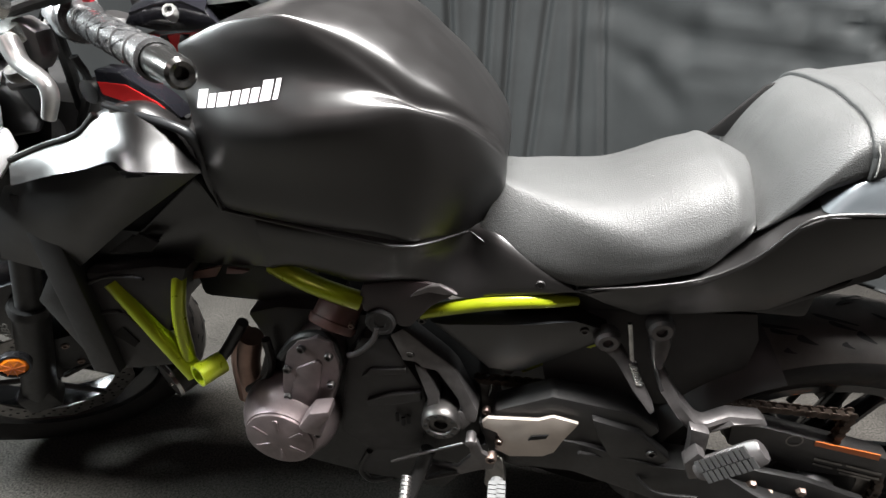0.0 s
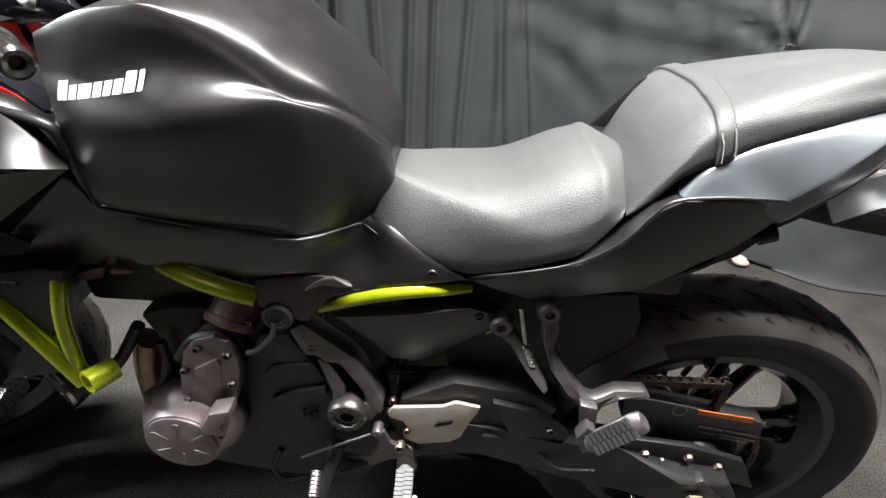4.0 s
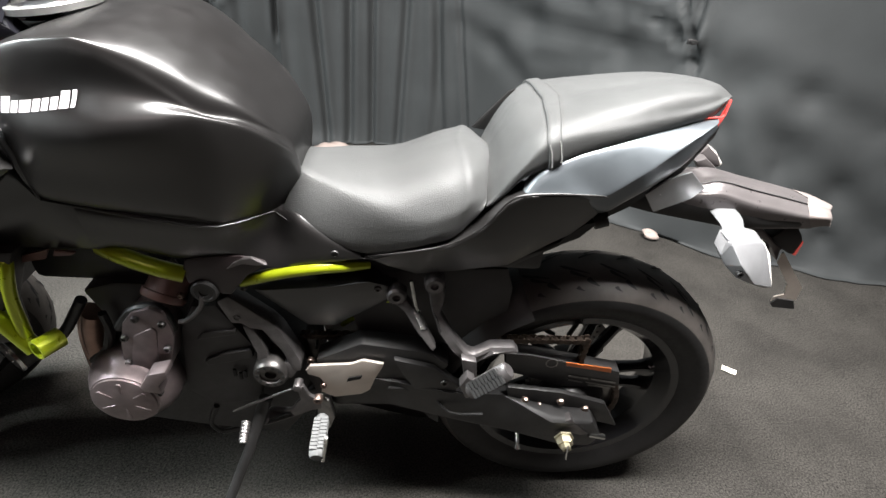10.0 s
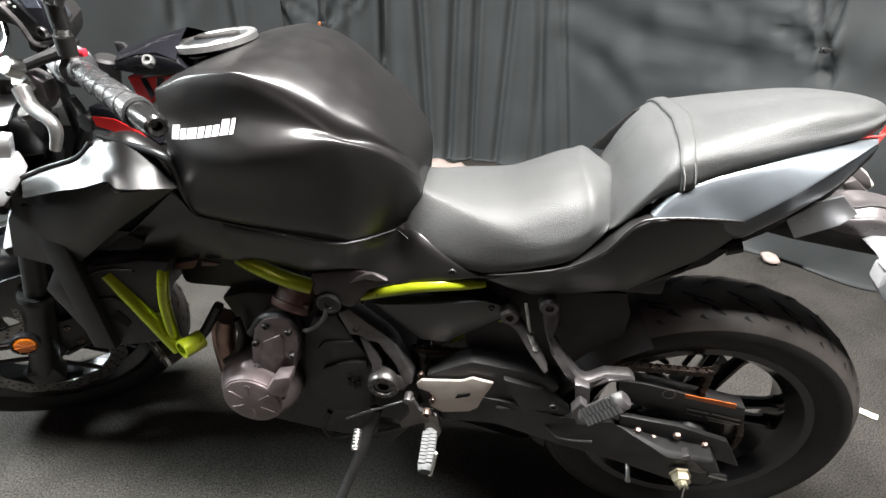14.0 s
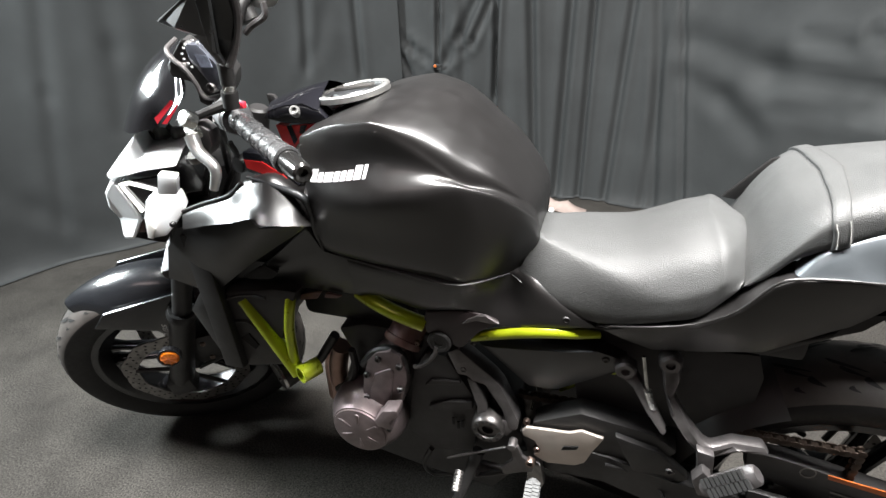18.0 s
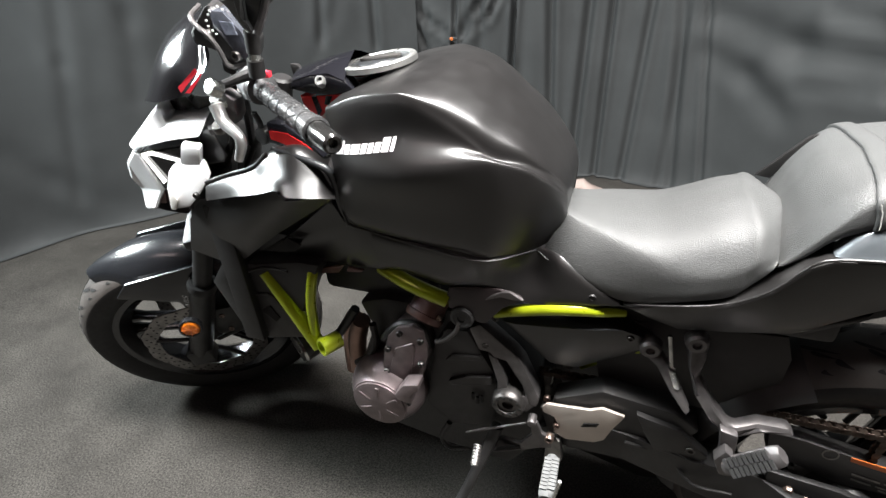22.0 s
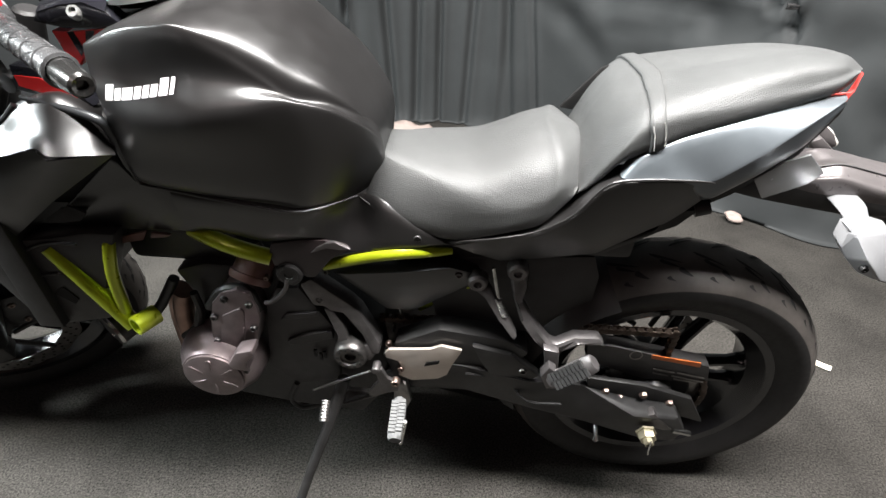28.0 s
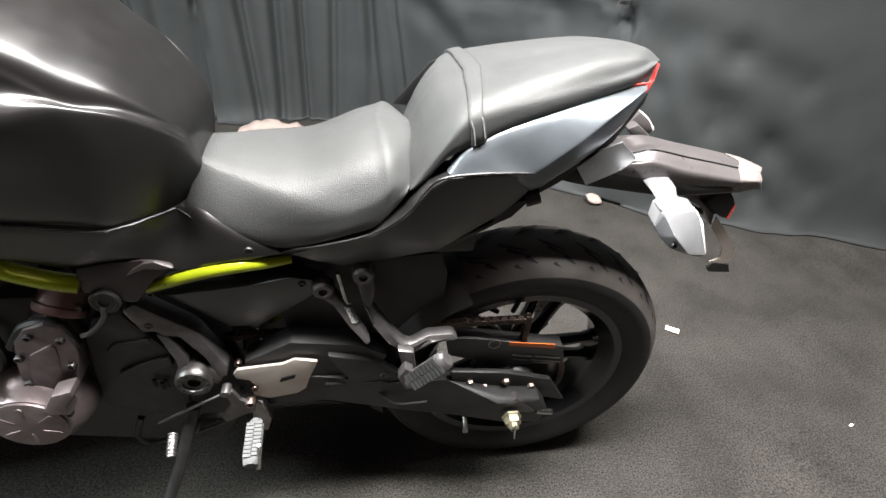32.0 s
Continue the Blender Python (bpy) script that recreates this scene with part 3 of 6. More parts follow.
tank_rows = half_rows([crest, ridge, scoop, belly, flank, lower, under], [r * 0.52 for r in tank_rise], 0.52, 0.72)
tank_rows.append([Vector((p.x + 0.004, p.y * 0.5, p.z - 0.06)) for p in tank_rows[-1]])
tank = part("fuel_tank", loft(tank_rows, 7), MATT, motorcycle, "satin black sculpted fuel tank", angle=60)


# maker's mark: eight plain white blocks lying on the scooped flank
tank_tree = BVHTree.FromPolygons([v.co.copy() for v in tank.data.vertices], [list(f.vertices) for f in tank.data.polygons])


def on_tank(p, out=0.0009):
    """The point of the tank's left flank level with p, a hair off its surface."""
    hit = tank_tree.ray_cast(Vector((p.x, -0.4, p.z)), Vector((0, 1, 0)))
    return (hit[0] + hit[1] * (out if hit[1].y < 0 else -out)) if hit[0] else Vector(p)


ma, mb = Vector((-0.111, -0.139, 0.916)), Vector((-0.011, -0.141, 0.935))
run, rise_ = mb - ma, Vector((0.004, 0.001, 0.018))
for a, b, h in ((0, 0.13, 1.0), (0.155, 0.25, 0.72), (0.275, 0.425, 0.72), (0.45, 0.54, 0.72), (0.565, 0.645, 0.72), (0.67, 0.76, 0.72), (0.785, 0.90, 1.04), (0.93, 0.985, 1.04)):
    rows = []
    for f in range(5):
        rows.append([on_tank(ma + run * (a + (b - a) * g / 4) + rise_ * (h * f / 4)) for g in range(5)])
    part("letter_block", skin(rows), WHITE, tank, "plain white block of the maker's mark")

# filler cap: a ring with bolts round a dark lid
cap = empty("filler_cap", Matrix())
cap.parent = tank
CAPM = pose(-0.093, 0.0, 1.012, 0, -7, 0)
for nm, bmx, mt, lb in (("cap_ring", lathe([(0.0475, 0.001), (0.0475, 0.0045), (0.049, 0.006), (0.057, 0.006), (0.059, 0.004), (0.0595, -0.004), (0.0475, -0.004)], (0, 0, 0), (-0.013, 0.001, 0.984), 48, True), ALU, "bright aluminium ring"),
                        ("cap_lid", lathe([(0, 0.005), (0.034, 0.005), (0.037, 0.002), (0.048, 0.002), (0.048, -0.004), (0, -0.004)], (0, 0, 0), (-0.013, 0.001, 0.984), 40), GREYBLACK, "dark round lid"),
                        ("key_flap", box(-0.030, 0.036, -0.009, 0.009, 0.004, 0.010, 0.003), STEELDARK, "raised lock flap")):
    o = part(nm, bmx, mt, cap, lb)
    o.matrix_local = CAPM
for k in range(6):
    a = 2 * math.pi * k / 6 + 0.3
    o = part("cap_bolt", hexbolt((0.051 * math.cos(a), 0.051 * math.sin(a), 0.0068), 0.0030, (0, 0, -1)), BOLT, cap)
    o.matrix_local = CAPM

# front tank cover: gloss black beak over the ignition with a red flash below
beak = [(-0.227, -0.062, 0.983), (-0.217, -0.062, 0.995), (-0.183, -0.062, 1.005), (-0.151, -0.062, 1.009), (-0.128, -0.062, 1.001), (-0.109, -0.062, 0.984), (-0.147, -0.062, 0.977), (-0.188, -0.062, 0.976)]
for sgn in (-1, 1):
    part("tank_cover", plate([(x, u * -sgn, w) for x, u, w in beak], 0.03 * -sgn, 0.003), GLOSS, tank, "gloss black cover in front of the filler")
near_edge = [(-0.217, -0.062, 0.995), (-0.183, -0.062, 1.005), (-0.151, -0.062, 1.009), (-0.125, -0.062, 0.999)]
ridge_line = [(-0.237, 0.000, 1.000), (-0.197, 0.000, 1.012), (-0.162, 0.000, 1.022), (-0.134, 0.000, 1.029)]
cov = []
for e, c in zip(near_edge, ridge_line):
    e, c = Vector(e), Vector((c[0], 0, c[2]))
    half = [e + Vector((0, 0, -0.002)), e, e.lerp(c, 0.35) + Vector((0, 0, 0.004)), e.lerp(c, 0.7) + Vector((0, 0, 0.003)), c]
    cov.append(half + [Vector((p.x, -p.y, p.z)) for p in half[-2::-1]])
part("cover_ridge", skin(cov), GLOSS, tank, "gloss black top of the cover")
for sgn in (-1, 1):
    part("cover_bolt", hexbolt((-0.165, sgn * 0.066, 1.000), 0.009, (0, 0.8 * -sgn, -0.6)), ALU, tank, "bright round bolt")
part("red_flash", plate([(-0.210, -0.058, 0.972), (-0.189, -0.058, 0.971), (-0.135, -0.058, 0.977), (-0.154, -0.058, 0.961), (-0.177, -0.058, 0.940), (-0.190, -0.058, 0.926), (-0.204, -0.058, 0.943)], 0.116, 0.002), RED, tank, "red graphic with black strokes", smooth=False)
for q in ([(-0.189, -0.059, 0.971), (-0.180, -0.059, 0.972), (-0.174, -0.059, 0.949), (-0.182, -0.059, 0.940)], [(-0.163, -0.059, 0.973), (-0.151, -0.059, 0.974), (-0.160, -0.059, 0.959), (-0.168, -0.059, 0.960)]):
    part("black_stroke", plate(q, 0.002, 0), GLOSS, tank, smooth=False)
side_red = [(-0.248, -0.105, 0.942), (-0.217, -0.105, 0.940), (-0.176, -0.105, 0.912), (-0.156, -0.105, 0.892), (-0.181, -0.105, 0.890), (-0.252, -0.105, 0.909)]
red_cover = part("side_graphic", plate(side_red, 0.03, 0.002), GLOSS, motorcycle, "gloss black panel with red strokes")
part("red_stroke", plate([(-0.247, -0.106, 0.929), (-0.214, -0.106, 0.927), (-0.181, -0.106, 0.909), (-0.167, -0.106, 0.896), (-0.194, -0.106, 0.900), (-0.246, -0.106, 0.915)], 0.002, 0), RED, red_cover, smooth=False)

# side fairing under the tank, from the shroud to the seat bolt
fair_top = [(-0.084, -0.119, 0.776), (-0.042, -0.122, 0.770), (0.013, -0.125, 0.769), (0.053, -0.128, 0.768), (0.105, -0.128, 0.764), (0.138, -0.108, 0.761), (0.177, -0.066, 0.754), (0.217, -0.086, 0.746), (0.267, -0.096, 0.722), (0.307, -0.100, 0.701)]
fair_low = [(-0.085, -0.104, 0.690), (-0.055, -0.106, 0.698), (-0.004, -0.107, 0.690), (0.033, -0.107, 0.683), (0.090, -0.106, 0.691), (0.127, -0.104, 0.690), (0.166, -0.100, 0.668), (0.222, -0.100, 0.675), (0.268, -0.100, 0.683), (0.312, -0.100, 0.695)]
fair_mid = [Vector(a).lerp(Vector(b), 0.45) + Vector((0, -0.004 + 0.012 * (0.13 < a[0] < 0.19), 0)) for a, b in zip(fair_top, fair_low)]
fair_front = [(-0.162, -0.098, 0.887), (-0.137, -0.115, 0.875), (-0.131, -0.112, 0.783), (-0.084, -0.119, 0.776), (-0.085, -0.104, 0.690), (-0.217, -0.089, 0.676), (-0.313, -0.103, 0.690), (-0.248, -0.112, 0.742), (-0.158, -0.123, 0.819), (-0.148, -0.126, 0.834), (-0.151, -0.113, 0.867)]
fairing = part("side_fairing", plate(fair_front, 0.05, 0.004), MATT, motorcycle, "satin black fairing below the tank")
part("fairing_panel", loft([list(map(Vector, r)) for r in ([(x, u + 0.025, w + 0.014) for x, u, w in fair_top], fair_top, fair_mid, fair_low, [(x, u + 0.03, w + 0.003) for x, u, w in fair_low])], 4, False), MATT, fairing, "creased rear panel", angle=60)
part("fairing_lip", tube([(-0.220, -0.133, 0.906), (-0.188, -0.127, 0.891), (-0.149, -0.121, 0.878), (-0.140, -0.119, 0.858), (-0.128, -0.117, 0.788), (-0.122, -0.117, 0.782), (-0.082, -0.123, 0.779), (0.040, -0.136, 0.769), (0.111, -0.129, 0.759), (0.174, -0.066, 0.750)], 0.0024, 10, 3), MATT, fairing, "raised edge along the tank")
part("fairing_lip", tube([(0.174, -0.066, 0.750), (0.224, -0.086, 0.726), (0.305, -0.102, 0.695), (0.372, -0.109, 0.714), (0.418, -0.113, 0.731)], 0.0012, 8, 3), MATT, fairing)
b = [(0.268, -0.104, 0.701)][0]
part("fairing_bolt", hexbolt(b, 0.0065), DARK, fairing, "black socket bolt")
# no opening is cut: a black plate paints the slot's shade
part("fairing_opening", plate([(-0.318, -0.109, 0.695), (-0.272, -0.112, 0.727), (-0.231, -0.112, 0.726), (-0.274, -0.110, 0.702)], 0.004, 0.0), BLACK, fairing, "flat black patch for a shaded slot", smooth=False)
# bracket piece over the frame tube
brk = [(0.034, -0.109, 0.662), (0.040, -0.109, 0.681), (0.086, -0.109, 0.691), (0.126, -0.109, 0.693), (0.142, -0.109, 0.688), (0.163, -0.109, 0.677), (0.132, -0.109, 0.654), (0.102, -0.109, 0.614), (0.087, -0.109, 0.613), (0.061, -0.109, 0.641), (0.037, -0.109, 0.632)]
part("frame_cover", plate(brk, 0.04, 0.006), BROWNDARK, motorcycle, "dark brownish cover over the frame junction")
part("frame_cover_facet", plate([(0.102, -0.112, 0.668), (0.114, -0.112, 0.681), (0.129, -0.112, 0.690), (0.143, -0.112, 0.693), (0.166, -0.112, 0.680), (0.149, -0.112, 0.678), (0.128, -0.112, 0.680)], 0.006, 0.002), PLATEGREY, motorcycle, "lighter grey facet along the frame cover's upper edge", smooth=False)

# radiator shroud: faceted nose panel, bright upper facets
sh = motorcycle
shroud = part("shroud", plate([(-0.434, -0.100, 0.774), (-0.472, -0.100, 0.730), (-0.494, -0.100, 0.671), (-0.428, -0.100, 0.654), (-0.384, -0.100, 0.667), (-0.297, -0.100, 0.730), (-0.174, -0.100, 0.809), (-0.254, -0.100, 0.798), (-0.272, -0.100, 0.805)], 0.06, 0.004), MATT, sh, "faceted satin black radiator shroud", angle=12)
facets = [(-0.414, -0.125, 0.797), (-0.459, -0.120, 0.747), (-0.491, -0.115, 0.672), (-0.419, -0.112, 0.653), (-0.357, -0.122, 0.677), (-0.299, -0.160, 0.772), (-0.200, -0.168, 0.842), (-0.214, -0.165, 0.856), (-0.296, -0.150, 0.833), (-0.131, -0.133, 0.839), (-0.266, -0.125, 0.747), (-0.366, -0.148, 0.767)]
bmf = bmesh.new()
fv = [bmf.verts.new(p) for p in facets]
for idx in ((0, 8, 11), (0, 11, 1), (1, 11, 2), (11, 3, 2), (11, 5, 4, 3), (8, 7, 6), (8, 6, 5), (8, 5, 11), (6, 9, 10), (6, 10, 5), (5, 10, 4)):
    bmf.faces.new([fv[k] for k in idx])
bmesh.ops.subdivide_edges(bmf, edges=bmf.edges[:], cuts=2, use_grid_fill=True)
for turn in range(3):
    bmesh.ops.smooth_vert(bmf, verts=[v for v in bmf.verts if not v.is_boundary], factor=0.5, use_axis_x=True, use_axis_y=True, use_axis_z=True)
part("shroud_nose", bmf, MATT, shroud, "satin black nose panel", angle=60)
part("fairing_strip", tube([(-0.229, -0.130, 0.911), (-0.176, -0.132, 0.899), (-0.139, -0.133, 0.888), (-0.131, -0.129, 0.873), (-0.131, -0.123, 0.841), (-0.133, -0.115, 0.810), (-0.129, -0.107, 0.784)], [0.003, 0.005, 0.006, 0.006, 0.006, 0.0055, 0.004], 12, 5), GREYBLACK, fairing, "raised satin strip ahead of the tank")
rim_ = [(-0.381, -0.144, 0.808), (-0.285, -0.171, 0.842), (-0.237, -0.179, 0.855), (-0.193, -0.185, 0.870), (-0.179, -0.185, 0.860), (-0.149, -0.166, 0.852), (-0.126, -0.140, 0.841)]
lift_ = [(-0.378, -0.140, 0.824), (-0.298, -0.154, 0.855), (-0.257, -0.153, 0.863), (-0.224, -0.154, 0.878), (-0.186, -0.156, 0.883), (-0.150, -0.143, 0.868), (-0.134, -0.127, 0.846)]
brow_ = [(-0.381, -0.130, 0.835), (-0.322, -0.134, 0.858), (-0.273, -0.134, 0.875), (-0.244, -0.129, 0.899), (-0.193, -0.126, 0.912), (-0.153, -0.121, 0.886), (-0.140, -0.098, 0.852)]
top_facet = [rim_, lift_, brow_, [(x, u + 0.03, w - 0.004) for x, u, w in brow_]]
part("shroud_top", loft([list(map(Vector, r)) for r in top_facet], 4, False), MATT, shroud, "glossy angled upper facet", angle=60)
part("shroud_edge", tube([(-0.378, -0.133, 0.838), (-0.319, -0.136, 0.861), (-0.269, -0.136, 0.878), (-0.242, -0.132, 0.901)], 0.0035, 8, 3), MATT, shroud)
# lower shroud
lows = part("lower_shroud", plate([(-0.416, -0.118, 0.659), (-0.336, -0.118, 0.666), (-0.247, -0.118, 0.686), (-0.200, -0.118, 0.687), (-0.229, -0.118, 0.633), (-0.264, -0.118, 0.558), (-0.270, -0.118, 0.497), (-0.397, -0.118, 0.465), (-0.414, -0.118, 0.479), (-0.460, -0.118, 0.602)], 0.05, 0.006), PLASTIC, motorcycle, "matt black lower radiator cover")
part("cover_edge", plate([(-0.412, -0.122, 0.663), (-0.369, -0.122, 0.669), (-0.410, -0.122, 0.614), (-0.373, -0.122, 0.475), (-0.394, -0.122, 0.467), (-0.410, -0.122, 0.482), (-0.457, -0.122, 0.605)], 0.02, 0.004), PLASTIC, lows, "worn front edge")
part("cover_slot", plate([(-0.356, -0.120, 0.551), (-0.334, -0.120, 0.567), (-0.317, -0.120, 0.540), (-0.328, -0.120, 0.528)], 0.004, 0.0), BLACK, lows, smooth=False)
# the cutout's shade, painted as a thin black triangle on the cover
part("cover_recess", plate([(-0.289, -0.125, 0.707), (-0.247, -0.125, 0.742), (-0.223, -0.125, 0.730), (-0.237, -0.125, 0.715)], 0.004, 0), BLACK, lows, "flat black triangle for a shaded recess", smooth=False)
part("cover_rib", tube([(-0.415, -0.119, 0.610), (-0.356, -0.119, 0.648), (-0.314, -0.119, 0.663), (-0.270, -0.119, 0.663)], 0.003, 8, 3), PLASTIC, lows)
part("cover_rib", tube([(-0.406, -0.119, 0.572), (-0.331, -0.119, 0.598), (-0.301, -0.119, 0.565)], 0.003, 8, 3), PLASTIC, lows)
part("cover_dimple", disc((-0.393, -0.122, 0.564), 0.008, 0.01), BLACK, lows)
part("radiator", box(-0.405, -0.36, -0.135, 0.135, 0.48, 0.79, 0.004), DARK, motorcycle, "black finned radiator")
part("air_duct", box(-0.36, -0.14, -0.07, 0.07, 0.70, 0.84, 0.02), DARK, motorcycle)

# seats: a crowned top over a shoulder line and a lower edge
def seat_rows(centre, shoulder, low):
    rows = []
    for c, s, l in zip(centre, shoulder, low):
        c, s, l = Vector(c), Vector(s), Vector(l)
        drop = c.z - s.z
        a = c.lerp(s, 0.34)
        a.z = c.z - drop * 0.05
        b = c.lerp(s, 0.78)
        b.z = c.z - drop * 0.34
        m = s.lerp(l, 0.5) + Vector((0, -0.004, 0.002))
        rows.append([c, a, b, s, m, l, Vector((l.x, l.y * 0.8, l.z - 0.012))])
    return rows


rider_centre = [(0.209, 0.000, 0.815), (0.230, 0.000, 0.811), (0.266, 0.000, 0.809), (0.307, 0.000, 0.808), (0.342, 0.000, 0.812), (0.378, 0.000, 0.827), (0.414, 0.000, 0.844), (0.438, 0.000, 0.853), (0.455, 0.000, 0.857)]
rider_shoulder = [(0.210, -0.045, 0.805), (0.237, -0.060, 0.798), (0.272, -0.078, 0.794), (0.315, -0.096, 0.787), (0.353, -0.108, 0.783), (0.387, -0.115, 0.784), (0.420, -0.117, 0.793), (0.449, -0.114, 0.805), (0.468, -0.108, 0.817)]
rider_low = [(0.185, -0.064, 0.750), (0.203, -0.078, 0.734), (0.238, -0.090, 0.725), (0.285, -0.100, 0.711), (0.325, -0.106, 0.709), (0.366, -0.114, 0.723), (0.405, -0.120, 0.739), (0.444, -0.117, 0.752), (0.470, -0.108, 0.775)]
rider_rows = seat_rows(rider_centre, rider_shoulder, rider_low)
# the rounded rear end, and its back sinking in before the pillion seat
rear_rim = [Vector(p) for p in [(0.509, 0.000, 0.838), (0.507, -0.022, 0.832), (0.502, -0.044, 0.818), (0.498, -0.068, 0.811), (0.493, -0.088, 0.805), (0.487, -0.103, 0.801), (0.486, -0.085, 0.789)]]
rider_rows.append([a.lerp(b, 0.6) + Vector((0.004, 0, 0.003)) for a, b in zip(rider_rows[-1], rear_rim)])
rider_rows.append(rear_rim)
rider_rows.append([Vector((p.x + 0.003, p.y * 0.9, p.z - 0.006)) for p in rear_rim])
rider_rows.append([Vector((p.x - 0.004, p.y * 0.6, p.z - 0.03)) for p in rear_rim])
seat = part("rider_seat", loft(rider_rows, 6), SEAT, motorcycle, "black grained vinyl rider seat", angle=70)

# pillion seat, rising to the tail
pill_centre = [(0.483, 0.000, 0.824), (0.496, 0.000, 0.845), (0.509, 0.000, 0.878), (0.529, 0.000, 0.906), (0.556, 0.000, 0.922), (0.579, 0.000, 0.929), (0.623, 0.000, 0.941), (0.685, 0.000, 0.956), (0.753, 0.000, 0.968), (0.792, 0.000, 0.970), (0.821, 0.000, 0.966), (0.848, 0.000, 0.950)]
pill_shoulder = [(0.491, -0.096, 0.804), (0.499, -0.102, 0.821), (0.514, -0.110, 0.851), (0.532, -0.114, 0.881), (0.548, -0.113, 0.903), (0.566, -0.110, 0.914), (0.600, -0.103, 0.922), (0.659, -0.090, 0.933), (0.714, -0.074, 0.943), (0.759, -0.060, 0.948), (0.796, -0.044, 0.953), (0.831, -0.020, 0.955)]
pill_low = [(0.489, -0.103, 0.798), (0.498, -0.106, 0.806), (0.515, -0.112, 0.828), (0.532, -0.116, 0.854), (0.552, -0.117, 0.868), (0.572, -0.116, 0.879), (0.609, -0.106, 0.890), (0.668, -0.093, 0.908), (0.724, -0.076, 0.919), (0.765, -0.062, 0.928), (0.801, -0.047, 0.936), (0.831, -0.022, 0.948)]
pill_rows = seat_rows(pill_centre, pill_shoulder, pill_low)
pillion = part("pillion_seat", loft(pill_rows, 6), SEAT, motorcycle, "black vinyl pillion seat with pale stitching", angle=70)
# added black sliver that paints the shaded far face of the seat's front
part("far_seat_shade", plate([(0.476, 0.085, 0.840), (0.531, 0.085, 0.906), (0.542, 0.085, 0.911), (0.527, 0.085, 0.890), (0.498, 0.085, 0.837)], 0.006, 0.002), MATT, pillion, "dark sliver for the shaded far side of the seat front")

# grab strap over the pillion seat, with two stitched seams
dense = [spline(r, 6) for r in pill_rows]
lanes = [spline([d[i] for d in dense], 20) for i in range(len(dense[0]) - 6)]


def strap_point(i, f, out):
    """Lane i across the seat, f along it in rows, out above the vinyl."""
    k = int(round(f * 20))
    p = lanes[i][k]
    a = lanes[i][k + 1] - lanes[i][k - 1]
    b = lanes[min(i + 1, len(lanes) - 1)][k] - lanes[max(i - 1, 0)][k]
    n = a.cross(b).normalized()
    if n.z - n.y < 0:
        n = -n
    return p + n * out


def strap_rows(f0, f1, out):
    half = [strap_point(i, f0 + (f1 - f0) * i / (len(lanes) - 1), out) for i in range(len(lanes) - 1, -1, -1)]
    return half + [Vector((p.x, -p.y, p.z)) for p in half[-2::-1]]


strap = part("grab_strap", skin([strap_rows(4.50, 4.60, -0.001), strap_rows(4.50, 4.60, 0.003), strap_rows(4.55, 4.65, 0.0042), strap_rows(4.75, 4.85, 0.0046), strap_rows(5.0, 5.05, 0.0046), strap_rows(5.25, 5.25, 0.0042), strap_rows(5.30, 5.30, 0.003), strap_rows(5.30, 5.30, -0.001)]), SEAT, pillion, "wide stitched grab strap", angle=60)
for f0, f1 in ((4.65, 4.75), (5.2, 5.2)):
    line = strap_rows(f0, f1, 0.0054)
    for i in range(1, 10):
        for g in (0.1, 0.6):
            a = line[i].lerp(line[i + 1], g)
            c = line[i].lerp(line[i + 1], g + 0.32)
            part("stitch", tube([a, c], 0.0007, 5), STITCH, strap)

# tail cowl
tail_up = [(0.538, -0.128, 0.839), (0.561, -0.123, 0.868), (0.595, -0.115, 0.884), (0.642, -0.105, 0.898), (0.689, -0.092, 0.910), (0.743, -0.075, 0.920), (0.813, -0.050, 0.929)]
tail_mid = [(0.582, -0.137, 0.844), (0.609, -0.134, 0.844), (0.645, -0.127, 0.840), (0.674, -0.123, 0.858), (0.713, -0.113, 0.884), (0.760, -0.090, 0.909), (0.809, -0.056, 0.927)]
tail_low = [(0.585, -0.115, 0.832), (0.615, -0.113, 0.828), (0.654, -0.112, 0.804), (0.689, -0.108, 0.824), (0.726, -0.099, 0.847), (0.772, -0.080, 0.878), (0.812, -0.054, 0.917)]
tail_rim = [Vector(a).lerp(Vector(b), 0.93) + Vector((0, -0.001, 0.001)) for a, b in zip(tail_up, tail_mid)]
tail_sub = [Vector(a).lerp(Vector(b), 0.07) for a, b in zip(tail_mid, tail_low)]
tail = part("tail_cowl", loft([list(map(Vector, r)) for r in ([(x, u * 0.8, w + 0.004) for x, u, w in tail_up], tail_up, tail_rim, tail_mid, tail_sub, tail_low, [(x, u * 0.5, w - 0.01) for x, u, w in tail_low])], 4, False), GREY, motorcycle, "grey metallic tail panel with a soft crease", angle=60)
part("tail_cowl_far", skin([[(x, -u, w) for x, u, w in r] for r in (tail_up, tail_mid, tail_low)]), MATT, motorcycle, angle=14)
under_tail = part("under_cowl", plate([(0.376, -0.120, 0.719), (0.440, -0.128, 0.744), (0.484, -0.132, 0.778), (0.513, -0.135, 0.823), (0.535, -0.136, 0.838), (0.587, -0.134, 0.841), (0.646, -0.127, 0.838), (0.654, -0.112, 0.804), (0.640, -0.106, 0.779), (0.623, -0.102, 0.756), (0.599, -0.100, 0.738), (0.538, -0.098, 0.690), (0.464, -0.098, 0.675), (0.394, -0.098, 0.664), (0.350, -0.098, 0.677), (0.314, -0.100, 0.694)], 0.05, 0.005), MATT, motorcycle, "satin black panel below the seat")
